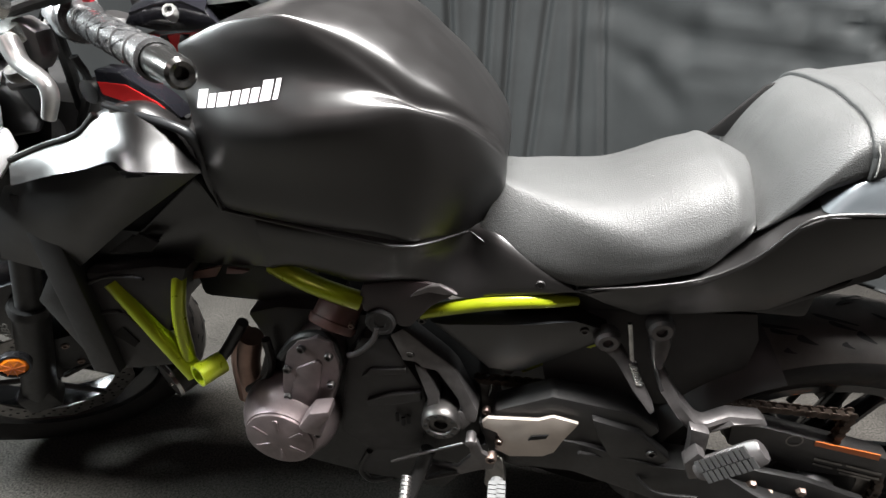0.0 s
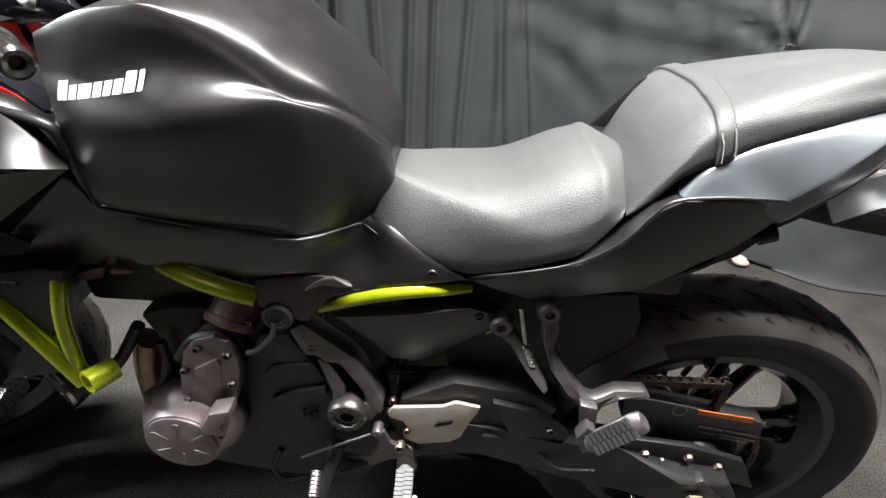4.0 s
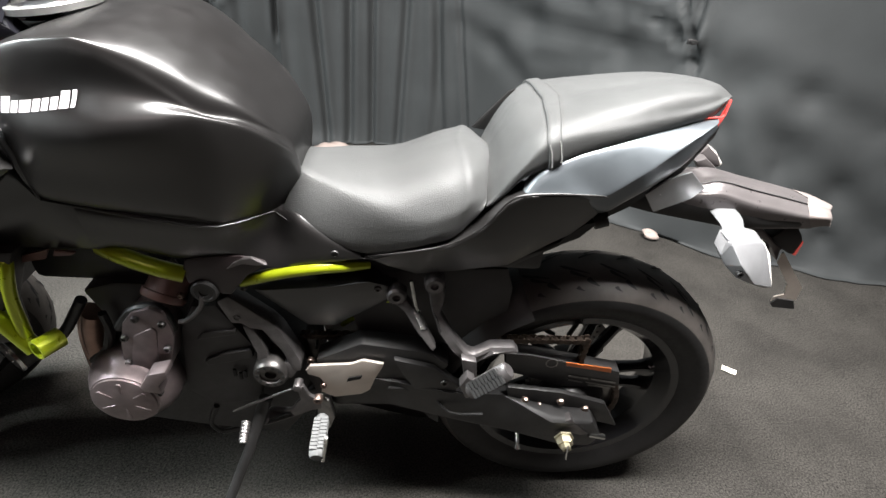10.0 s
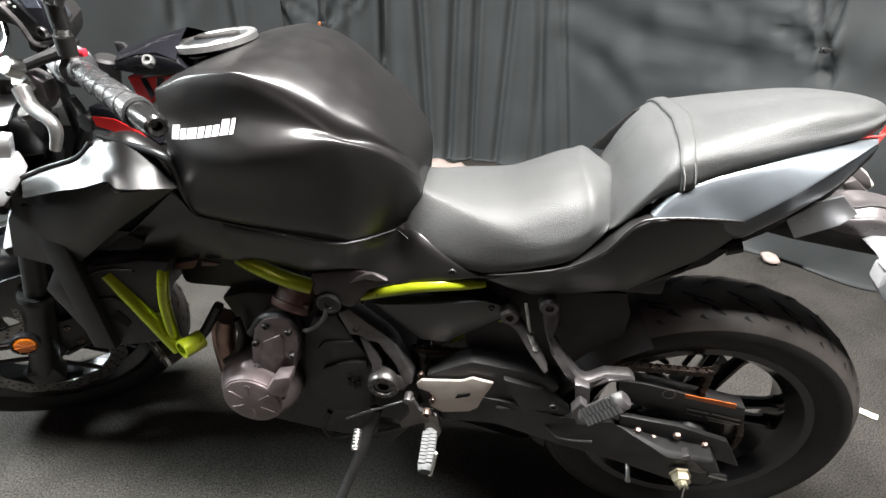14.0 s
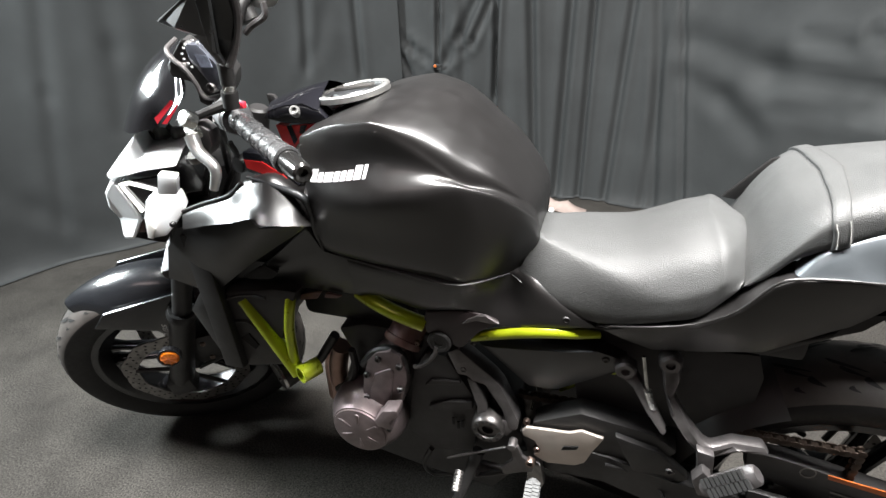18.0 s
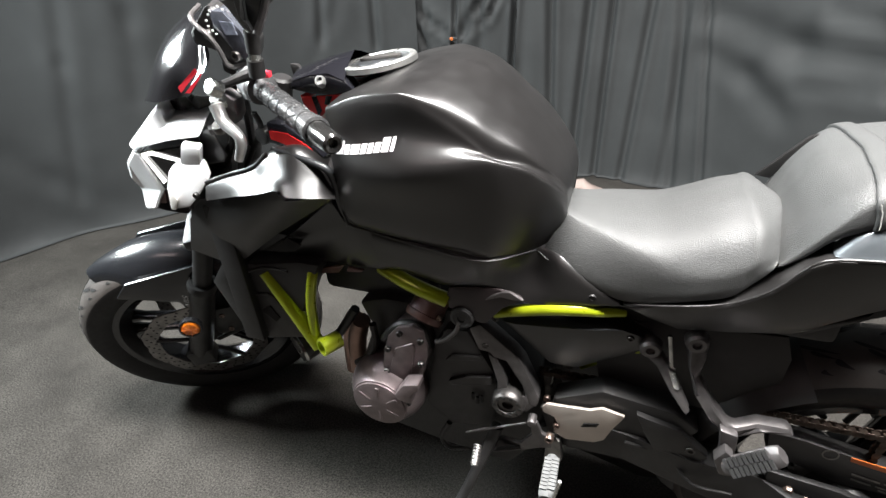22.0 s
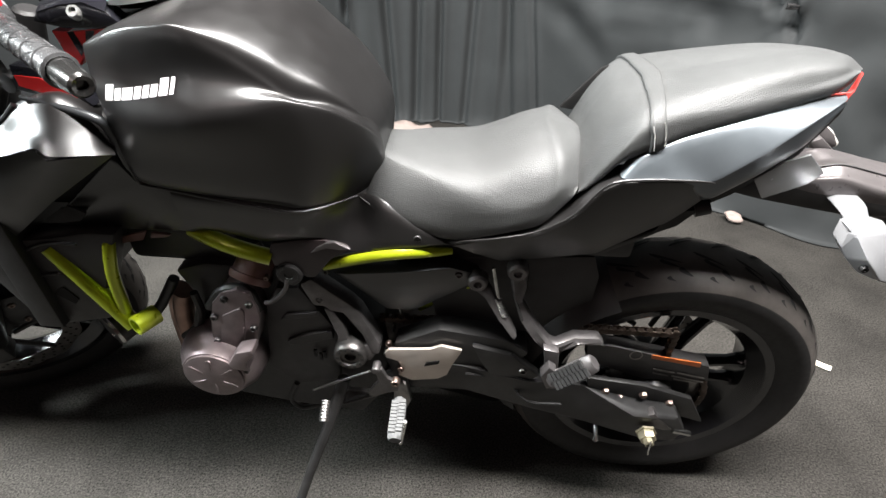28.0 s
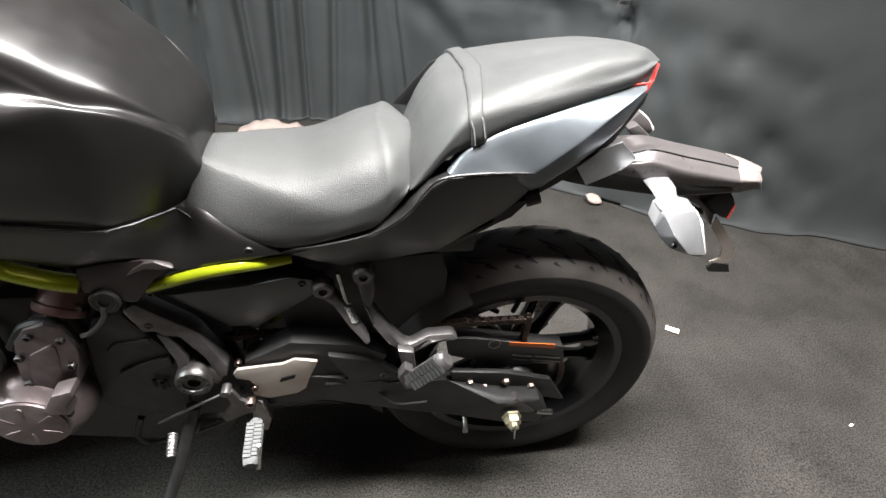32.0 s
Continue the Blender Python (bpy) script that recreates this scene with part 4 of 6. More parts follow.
part("under_edge", tube([(0.314, -0.102, 0.699), (0.375, -0.122, 0.724), (0.439, -0.130, 0.748), (0.484, -0.134, 0.783), (0.512, -0.137, 0.827), (0.534, -0.138, 0.841), (0.585, -0.136, 0.845), (0.640, -0.130, 0.842), (0.655, -0.126, 0.838)], [0.0015, 0.0016, 0.0016, 0.0016, 0.0018, 0.002, 0.002, 0.0016, 0.0006], 8, 3), MATT, under_tail, "thin bright edge")
part("seat_base", box(0.24, 0.60, -0.075, 0.075, 0.665, 0.74, 0.01), DARK, motorcycle)
tail_core = [[(0.601, -0.072, 0.818), (0.691, -0.075, 0.854), (0.783, -0.058, 0.895), (0.824, -0.039, 0.918)], [(0.622, -0.065, 0.725), (0.711, -0.070, 0.790), (0.785, -0.054, 0.848), (0.822, -0.039, 0.901)]]
part("tail_core", skin([tail_core[0], tail_core[1], [(x, -u, w) for x, u, w in tail_core[1]], [(x, -u, w) for x, u, w in tail_core[0]]], False), DARK, motorcycle, smooth=False)

# tail lamp
lamp = part("tail_lamp", plate([(0.836, -0.020, 0.952), (0.839, -0.020, 0.950), (0.829, -0.032, 0.924), (0.813, -0.046, 0.908), (0.805, -0.048, 0.911), (0.811, -0.044, 0.926), (0.831, -0.030, 0.931)], 0.006, 0.001), REDGLOW, motorcycle, "lit red tail lamp lens")
part("lamp_bar", tube([(0.790, -0.050, 0.932), (0.816, -0.045, 0.933)], 0.0016, 6), REDGLOW, lamp)


# ---- frame, engine, running gear ----
def one(pts, i=0):
    return Vector(pts[i])


part("frame_tube", tube([(0.114, -0.092, 0.628), (0.157, -0.096, 0.647), (0.202, -0.098, 0.661), (0.246, -0.098, 0.670), (0.285, -0.094, 0.672), (0.319, -0.082, 0.666)], [0.0085, 0.0105, 0.0105, 0.0105, 0.0095, 0.006], 14, 4), LIME, motorcycle, "lime green frame tube")
part("frame_tube", tube([(0.263, -0.037, 0.487), (0.297, -0.048, 0.528), (0.350, -0.057, 0.575), (0.429, -0.052, 0.615)], [0.004, 0.007, 0.0095, 0.0095], 12, 4), LIME, motorcycle, "lime green frame tube")
part("frame_tube", tube([(-0.091, -0.086, 0.683), (-0.064, -0.098, 0.680), (-0.031, -0.106, 0.672), (0.004, -0.108, 0.661), (0.034, -0.104, 0.649)], 0.0135, 14, 4), LIME, motorcycle, "lime green frame tube")
part("frame_tube", tube([(-0.327, -0.110, 0.647), (-0.233, -0.125, 0.492)], 0.0150, 18), LIME, motorcycle, "thick lime green down tube")
part("frame_tube", tube([(-0.242, -0.067, 0.679), (-0.222, -0.111, 0.663), (-0.233, -0.121, 0.600), (-0.239, -0.122, 0.522)], 0.0100, 12, 4), LIME, motorcycle, "slim lime green brace")
e0 = one([(-0.215, -0.145, 0.509)])
part("frame_tube_end", lathe([(0.0175, 0), (0.0175, 0.040), (0.0135, 0.040), (0.0135, 0)], e0, (0.45, 0.88, -0.06), 24, True), LIME, motorcycle, "open lime green tube end")
part("weld_gusset", plate([(-0.241, -0.134, 0.508), (-0.215, -0.135, 0.523), (-0.216, -0.133, 0.503), (-0.241, -0.132, 0.491)], 0.012, 0.003), LIME, motorcycle)
part("engine_mount", tube([(-0.268, -0.052, 0.420), (-0.232, -0.045, 0.465), (-0.192, -0.040, 0.528)], 0.010, 12), DARK, motorcycle)
horn = part("horn", disc(one([(-0.306, -0.104, 0.445)]), 0.033, 0.03, (0.5, 0.85, 0.1)), DARK, motorcycle, "round black horn")
part("horn_rim", lathe([(0.031, -0.001), (0.034, -0.001), (0.035, 0.004), (0.033, 0.006)], one([(-0.306, -0.104, 0.445)]), (0.5, 0.85, 0.1), 32), STEEL, horn, "bright rim")
for dz in (-0.010, 0.010):
    part("horn_bolt", hexbolt(one([(-0.304, -0.105, 0.447)]) + Vector((0, -0.002, dz)), 0.0035, (0.5, 0.85, 0.1)), STEEL, horn)

# engine
engine = part("crankcase", plate([(-0.180, -0.075, 0.406), (-0.136, -0.075, 0.524), (-0.158, -0.075, 0.580), (-0.103, -0.075, 0.600), (0.032, -0.075, 0.600), (0.072, -0.075, 0.579), (0.197, -0.075, 0.474), (0.213, -0.075, 0.312), (0.143, -0.075, 0.204), (0.006, -0.075, 0.217), (-0.078, -0.075, 0.233), (-0.164, -0.075, 0.251), (-0.199, -0.075, 0.324)], 0.15, 0.008), DARK, motorcycle, "black engine block")
part("cylinder_head", box(-0.24, -0.04, -0.055, 0.055, 0.585, 0.70, 0.015), DARK, motorcycle)
g0 = one([(-0.107, -0.150, 0.389)])
gen = part("generator_cover", lathe([(0, 0.004), (0.050, 0.004), (0.058, 0.006), (0.062, 0.014), (0.067, 0.020), (0.075, 0.034), (0.079, 0.05), (0.079, 0.10)], g0, (0, 1, 0), 48), ENGINE, motorcycle, "domed grey generator cover")
part("cover_face", lathe([(0, 0.0), (0.049, 0.0), (0.055, 0.002), (0.056, 0.008)], g0, (0, 1, 0), 48), ENGINE, gen, "flat cover face")
for k in range(6):
    a = 2 * math.pi * k / 6 + 0.5
    c, s = math.cos(a), math.sin(a)
    p0, p1 = g0 + Vector((0.020 * c, -0.001, 0.020 * s)), g0 + Vector((0.045 * c, -0.001, 0.045 * s))
    n = Vector((-s, 0, c))
    part("star_rib", plate([p0 + n * 0.001, p1 + n * 0.005, p1 + Vector((0.003 * c, 0, 0.003 * s)), p1 - n * 0.005, p0 - n * 0.001], 0.003, 0.0008), ENGINE, gen)
upper = part("upper_cover", plate([(-0.083, -0.118, 0.550), (-0.062, -0.118, 0.575), (-0.032, -0.118, 0.586), (-0.012, -0.118, 0.576), (-0.005, -0.118, 0.540), (-0.005, -0.118, 0.518), (-0.025, -0.118, 0.448), (-0.059, -0.118, 0.420), (-0.090, -0.118, 0.434), (-0.105, -0.118, 0.459), (-0.097, -0.118, 0.503)], 0.05, 0.007), ENGINE, motorcycle, "grey cast engine cover")
part("cover_web", plate([(-0.070, -0.122, 0.524), (-0.034, -0.122, 0.546), (-0.028, -0.122, 0.537), (-0.042, -0.122, 0.465), (-0.067, -0.122, 0.431), (-0.093, -0.122, 0.447)], 0.02, 0.005), ENGINE, upper)
part("cover_gasket", tube([(-0.096, -0.105, 0.529), (-0.068, -0.105, 0.567), (-0.039, -0.105, 0.578), (-0.017, -0.105, 0.569), (-0.010, -0.105, 0.528)], 0.009, 10, 3), DARK, upper)
for q in [(-0.057, -0.124, 0.563), (-0.017, -0.124, 0.553), (-0.020, -0.124, 0.496), (-0.085, -0.124, 0.518), (-0.093, -0.124, 0.458)]:
    part("cover_bolt", hexbolt(q, 0.0065), BOLT, upper)
part("inspection_plug", plate([(-0.064, -0.160, 0.441), (-0.043, -0.160, 0.474), (-0.012, -0.160, 0.484), (-0.012, -0.160, 0.470), (-0.031, -0.160, 0.446), (-0.029, -0.160, 0.426), (-0.058, -0.160, 0.429)], 0.03, 0.004), ENGINE, gen)
part("plug_bolt", hexbolt((-0.041, -0.15, 0.412), 0.0055), BOLT, gen)
sprc = part("sprocket_cover", plate([(-0.002, -0.097, 0.524), (0.027, -0.101, 0.579), (0.068, -0.102, 0.583), (0.115, -0.093, 0.480), (0.122, -0.089, 0.419), (0.106, -0.080, 0.313), (0.018, -0.079, 0.292), (-0.034, -0.082, 0.341)], 0.05, 0.008), PLASTIC, motorcycle, "black plastic sprocket cover")
part("cover_facet", plate([(0.024, -0.099, 0.443), (0.062, -0.100, 0.466), (0.112, -0.102, 0.481), (0.113, -0.100, 0.460), (0.069, -0.099, 0.443), (0.027, -0.097, 0.430)], 0.02, 0.003), PLASTIC, sprc, smooth=False)
part("cover_facet", plate([(0.036, -0.102, 0.518), (0.092, -0.103, 0.528), (0.092, -0.102, 0.517), (0.021, -0.101, 0.499)], 0.02, 0.003), PLASTIC, sprc, smooth=False)
for q in [(0.081, -0.095, 0.402), (0.090, -0.096, 0.409), (0.072, -0.096, 0.412)]:
    part("cover_slot", box(q[0] - 0.003, q[0] + 0.003, q[1] - 0.001, q[1] + 0.003, q[2] - 0.009, q[2] + 0.009, 0.001), BLACK, sprc)
part("drain_bolt", hexbolt(one([(-0.042, -0.073, 0.304)]), 0.006), BOLT, engine)
for q in [(0.038, -0.060, 0.205), (0.018, -0.063, 0.248), (0.002, -0.065, 0.271), (-0.005, -0.068, 0.305), (0.054, -0.066, 0.283), (0.027, -0.067, 0.294)]:
    part("casing_stud", disc(q, 0.008, 0.03), STEELDARK, engine)
part("wiring_loom", tube([(-0.185, -0.081, 0.417), (-0.147, -0.084, 0.453), (-0.128, -0.088, 0.497), (-0.126, -0.092, 0.547)], 0.007, 8, 4), DARK, engine)
part("wiring_loom", tube([(0.012, -0.076, 0.289), (-0.010, -0.072, 0.229), (0.008, -0.069, 0.195), (0.053, -0.071, 0.216)], 0.006, 8, 4), DARK, engine)
header = part("exhaust_header", tube([(-0.203, -0.010, 0.470), (-0.225, -0.005, 0.401), (-0.238, 0.003, 0.302)], 0.021, 14, 4), SKIN, motorcycle, "bronze-coloured exhaust header")
part("exhaust_header", tube([(x, 0.05, w) for x, u, w in [(-0.259, 0.048, 0.418), (-0.277, 0.047, 0.342), (-0.283, 0.046, 0.245)]], 0.021, 14, 4), SKIN, motorcycle)
inj = part("inlet_collar", lathe([(0.028, 0.004), (0.030, 0.0), (0.034, 0.0), (0.036, 0.004), (0.036, 0.012), (0.033, 0.014), (0.032, 0.05), (0.026, 0.05)], (-0.022, -0.088, 0.58), (0.30, 0.62, 0.72), 32), COLLAR, motorcycle, "reddish brown rubber inlet collar")
part("collar_bore", lathe([(0, 0.02), (0.028, 0.02), (0.028, 0.004)], (-0.022, -0.088, 0.58), (0.30, 0.62, 0.72), 24), BLACK, inj)
part("clamp_screw", hexbolt((0.014, -0.1, 0.597), 0.005), COPPER, inj)
slid = part("frame_plug", lathe([(0, 0.003), (0.007, 0.003), (0.008, 0.001), (0.014, 0.0012), (0.015, 0.0), (0.019, 0.0003), (0.0212, 0.003), (0.022, 0.016), (0.022, 0.05), (0, 0.05)], one([(0.061, -0.115, 0.621)]), (0, 1, 0), 32), DARK, motorcycle, "round black frame plug")
part("plug_ring", lathe([(0.020, 0.02), (0.0235, 0.021), (0.0235, 0.03), (0.020, 0.031)], one([(0.061, -0.115, 0.621)]), (0, 1, 0), 32), DARK, slid)
part("breather_hose", tube([(0.056, -0.112, 0.612), (0.050, -0.112, 0.590), (0.035, -0.112, 0.570), (0.019, -0.112, 0.557), (0.009, -0.112, 0.554)], 0.0042, 8, 5), ALUDARK, motorcycle, "thin grey breather hose")
part("cable_tie", tube([(0.005, -0.081, 0.661), (0.010, -0.079, 0.641), (0.010, -0.077, 0.617)], 0.006, 8, 3), PLASTIC, motorcycle)
for q in ([(-0.228, -0.083, 0.653), (-0.156, -0.107, 0.687), (-0.186, -0.083, 0.650), (-0.228, -0.082, 0.639)], [(-0.148, -0.107, 0.686), (-0.117, -0.107, 0.684), (-0.126, -0.107, 0.678), (-0.153, -0.107, 0.675)]):
    part("heat_shield", plate(q, 0.006, 0.002), COLLAR, motorcycle, "pinkish grey heat shield")

# cast pivot bracket with two arms
arm = part("pivot_bracket", plate([(0.069, -0.100, 0.589), (0.088, -0.101, 0.603), (0.093, -0.101, 0.601), (0.151, -0.099, 0.547), (0.167, -0.102, 0.530), (0.201, -0.113, 0.465), (0.198, -0.117, 0.444), (0.182, -0.116, 0.447), (0.168, -0.109, 0.485), (0.137, -0.102, 0.529), (0.115, -0.102, 0.533), (0.104, -0.100, 0.541), (0.086, -0.100, 0.541)], 0.035, 0.006), ALUDARK, motorcycle, "grey cast pivot bracket with two arms")
part("bracket_arm", plate([(0.102, -0.099, 0.536), (0.119, -0.099, 0.534), (0.141, -0.107, 0.488), (0.143, -0.114, 0.448), (0.130, -0.116, 0.436), (0.122, -0.115, 0.441), (0.123, -0.109, 0.479)], 0.03, 0.005), ALUDARK, arm)
part("bracket_web", plate([(0.151, -0.114, 0.454), (0.180, -0.112, 0.464), (0.194, -0.115, 0.447), (0.180, -0.116, 0.424), (0.161, -0.117, 0.437)], 0.03, 0.004), ALUDARK, arm)
piv = one([(0.146, -0.127, 0.441)])
boss = part("pivot_boss", lathe([(0, 0.012), (0.010, 0.012), (0.0105, 0.004), (0.017, 0.004), (0.018, 0.0), (0.027, 0.0), (0.030, 0.004), (0.031, 0.012), (0.031, 0.05)], piv, (0, 1, 0), 40), BOLT, arm, "round pivot boss")
for k in range(10):
    a = 2 * math.pi * k / 10
    part("boss_notch", disc(piv + Vector((0.0225 * math.cos(a), -0.0006, 0.0225 * math.sin(a))), 0.0035, 0.002, seg=8), BLACK, boss)
part("bracket_bolt", hexbolt(one([(0.098, -0.101, 0.555)]), 0.0065), BOLT, arm)
part("bracket_bolt", hexbolt(one([(0.180, -0.098, 0.445)]), 0.0065), BOLT, arm)

# side cover below the frame tube
side_edge = [(0.126, -0.090, 0.615), (0.151, -0.100, 0.619), (0.269, -0.104, 0.638), (0.320, -0.100, 0.646), (0.365, -0.088, 0.626)]
sidec = part("side_cover", plate(side_edge + [(0.365, -0.086, 0.611), (0.333, -0.086, 0.586), (0.257, -0.081, 0.527), (0.211, -0.085, 0.531)], 0.05, 0.003), MATT, motorcycle, "black side cover", angle=15)
# lighter than the cover below it: the overhead lamp's sheen put into the colour
part("cover_facet", loft([list(map(Vector, r)) for r in ([(x, u + 0.03, w - 0.01) for x, u, w in side_edge], [(0.125, -0.078, 0.614), (0.169, -0.084, 0.627), (0.265, -0.086, 0.639), (0.314, -0.084, 0.641), (0.368, -0.076, 0.620)], side_edge)], 2, False, 2), GREYBLACK, sidec, "upper facet, greyed for the lamp's sheen", angle=30)
for q in [(0.333, -0.098, 0.628), (0.115, -0.095, 0.616)]:
    part("cover_bolt", hexbolt(q, 0.006), BOLT, sidec)
part("rear_loom", tube([(0.214, -0.050, 0.436), (0.217, -0.052, 0.465), (0.210, -0.054, 0.484)], 0.003, 6, 3), STEEL, motorcycle)
for q in [(0.347, -0.053, 0.545), (0.302, -0.050, 0.501), (0.240, -0.050, 0.496)]:
    part("subframe_bolt", disc(q, 0.009, 0.02), STEELDARK, motorcycle)
part("battery_box", box(0.22, 0.46, -0.065, 0.065, 0.53, 0.69, 0.015), DARK, motorcycle, "black box behind the side cover")
part("rear_shock", tube([(0.200, -0.000, 0.614), (0.459, 0.019, 0.505)], 0.03, 14), DARK, motorcycle)

# added dark plate: stands in for the bike's shadow seen through the gap
part("shade_plate", plate([(0.200, 0.070, 0.442), (0.327, 0.069, 0.459), (0.448, 0.072, 0.419), (0.540, 0.081, 0.307), (0.595, 0.089, 0.208), (0.596, 0.100, 0.061), (0.426, 0.103, 0.021), (0.223, 0.098, 0.091)], 0.03, 0.004), PLASTIC, motorcycle, "added dark plate standing in for the shaded floor behind the swingarm")
# heel guard
heel = part("heel_guard", plate([(0.207, -0.114, 0.447), (0.215, -0.115, 0.459), (0.289, -0.115, 0.467), (0.309, -0.116, 0.479), (0.331, -0.116, 0.474), (0.346, -0.116, 0.471), (0.343, -0.115, 0.460), (0.330, -0.112, 0.426), (0.320, -0.109, 0.391), (0.304, -0.108, 0.377), (0.254, -0.108, 0.367), (0.229, -0.109, 0.382), (0.238, -0.110, 0.403), (0.230, -0.112, 0.425), (0.209, -0.113, 0.434)], 0.006, 0.002), CHAMP, motorcycle, "pale champagne metal heel guard")
part("guard_slot", plate([(0.278, -0.113, 0.417), (0.282, -0.114, 0.428), (0.307, -0.114, 0.436), (0.304, -0.113, 0.426)], 0.003, 0), BLACK, heel, smooth=False)
for q in [(0.212, -0.098, 0.450), (0.235, -0.114, 0.402)]:
    part("guard_bolt", hexbolt(q, 0.0065), COPPER, heel)
part("guard_back", plate([(0.202, -0.106, 0.435), (0.230, -0.107, 0.447), (0.249, -0.101, 0.370), (0.221, -0.100, 0.363)], 0.03, 0.003), DARK, heel)

# gear shift
part("shift_rod", tube([(0.064, -0.120, 0.331), (0.101, -0.122, 0.357), (0.181, -0.126, 0.409)], [0.002, 0.003, 0.002], 8), ALUDARK, motorcycle, "bright threaded shift rod")
part("rod_joint", disc(one([(0.192, -0.132, 0.416)]), 0.008, 0.02), ALUDARK, motorcycle)
lev = part("shift_lever", plate([(0.188, -0.126, 0.416), (0.202, -0.127, 0.417), (0.211, -0.124, 0.387), (0.232, -0.123, 0.373), (0.230, -0.121, 0.347), (0.210, -0.120, 0.339), (0.179, -0.119, 0.319), (0.122, -0.116, 0.285), (0.092, -0.116, 0.279), (0.092, -0.117, 0.295), (0.125, -0.098, 0.305), (0.173, -0.121, 0.341), (0.193, -0.123, 0.375)], 0.009, 0.003), ALUDARK, motorcycle, "worn metal gear lever")
part("lever_slot", plate([(0.124, -0.119, 0.297), (0.172, -0.121, 0.332), (0.173, -0.121, 0.325), (0.127, -0.098, 0.290)], 0.002, 0), BLACK, lev, smooth=False)
part("lever_bolt", hexbolt(one([(0.225, -0.126, 0.374)]), 0.009), COPPER, lev)
sp = Vector((0.095, -0.145, 0.335))
tip = part("toe_peg", tube([sp, Vector((0.097, -0.179, 0.320))], 0.0075, 12), STEELDARK, lev, "ribbed toe peg")
for k in range(6):
    part("rubber_rib", lathe([(0.0075, 0), (0.009, 0.001), (0.009, 0.003), (0.0075, 0.004)], sp.lerp(Vector((0.097, -0.179, 0.320)), k / 6), (0, -0.95, -0.3), 12), ALUDARK, tip)


def foot_peg(name, p0, p1, up, width, label, mat, blocks):
    """A peg from its hinge p0 to its end p1, with tread blocks on its top side."""
    d = (p1 - p0)
    ln = d.length
    d.normalize()
    s = d.cross(up).normalized()
    n = s.cross(d).normalized()
    rows = []
    for f, wd in ((0, 0.6), (0.12, 0.95), (0.85, 1.0), (0.97, 0.9), (1.0, 0.7)):
        c = p0 + d * ln * f
        rows.append([c + s * width * 0.5 * wd * math.cos(a) + n * 0.010 * math.sin(a) for a in (math.pi * 2 * (k + 0.5) / 8 for k in range(8))])
    body = part(name, skin(rows, True, True), mat, motorcycle, label, angle=40)
    for k in range(9):
        for j in (-1, 1):
            c = p0 + d * ln * (0.13 + 0.085 * k + (0.03 if j > 0 else 0)) + s * width * 0.22 * j + n * 0.009
            q = [c + d * 0.0028 + s * width * 0.2 + n * 0, c - d * 0.0028 + s * width * 0.2, c - d * 0.0028 - s * width * 0.2, c + d * 0.0028 - s * width * 0.2]
            bm = bmesh.new()
            lo = [bm.verts.new(v) for v in q]
            hi = [bm.verts.new(v + n * 0.004) for v in q]
            bm.faces.new(hi)
            for i in range(4):
                bm.faces.new((lo[i], lo[(i + 1) % 4], hi[(i + 1) % 4], hi[i]))
            part("tread_block", bm, blocks, body, smooth=False)
    return body


rp0, rp1 = one([(0.237, -0.147, 0.361)]), one([(0.238, -0.227, 0.353)])
rider_peg = foot_peg("rider_peg", rp0, rp1, Vector((-0.012, 0.100, 0.993)), 0.030, "grey ribbed rider foot peg", PEGGREY, PEGGREY)
part("peg_clevis", plate([(0.220, -0.098, 0.369), (0.244, -0.117, 0.363), (0.252, -0.113, 0.308), (0.240, -0.110, 0.268), (0.217, -0.111, 0.288)], 0.02, 0.004), STEELDARK, motorcycle)
part("peg_feeler", tube([(0.258, -0.226, 0.411), (0.247, -0.221, 0.336)], 0.0035, 8), STEEL, rider_peg)
foot = Vector((0.012, -0.225, 0.030))
stand = part("side_stand", tube([(0.122, -0.102, 0.350), (0.088, -0.139, 0.243), (0.051, -0.187, 0.149), foot], [0.013, 0.011, 0.010, 0.010], 12), DARK, motorcycle, "black steel side stand")
lie = lambda x, u: (x, u, 0.005 - 0.0612 * u)
bmp = bmesh.new()
ring_ = [lie(0.012 + 0.024 * math.cos(a), -0.230 + 0.017 * math.sin(a)) for a in (2 * math.pi * k / 14 for k in range(14))]
lo_ = [bmp.verts.new(q) for q in ring_]
hi_ = [bmp.verts.new((x, u, w + 0.007)) for x, u, w in ring_]
bmp.faces.new(hi_)
bmp.faces.new(lo_[::-1])
for k in range(14):
    bmp.faces.new((lo_[k], lo_[(k + 1) % 14], hi_[(k + 1) % 14], hi_[k]))
part("stand_foot", bmp, LEVER, stand, "bright worn foot plate")

# rear foot peg hanger
hang = part("peg_hanger", plate([(0.413, -0.099, 0.640), (0.417, -0.100, 0.652), (0.429, -0.100, 0.657), (0.441, -0.099, 0.646), (0.444, -0.097, 0.617), (0.439, -0.110, 0.588), (0.463, -0.126, 0.556), (0.488, -0.139, 0.533), (0.498, -0.140, 0.529), (0.526, -0.134, 0.542), (0.568, -0.133, 0.543), (0.577, -0.139, 0.533), (0.535, -0.140, 0.529), (0.505, -0.138, 0.504), (0.485, -0.139, 0.506), (0.462, -0.139, 0.533), (0.437, -0.124, 0.560), (0.422, -0.106, 0.597)], 0.022, 0.006), ALUDARK, motorcycle, "cast aluminium pillion peg hanger")
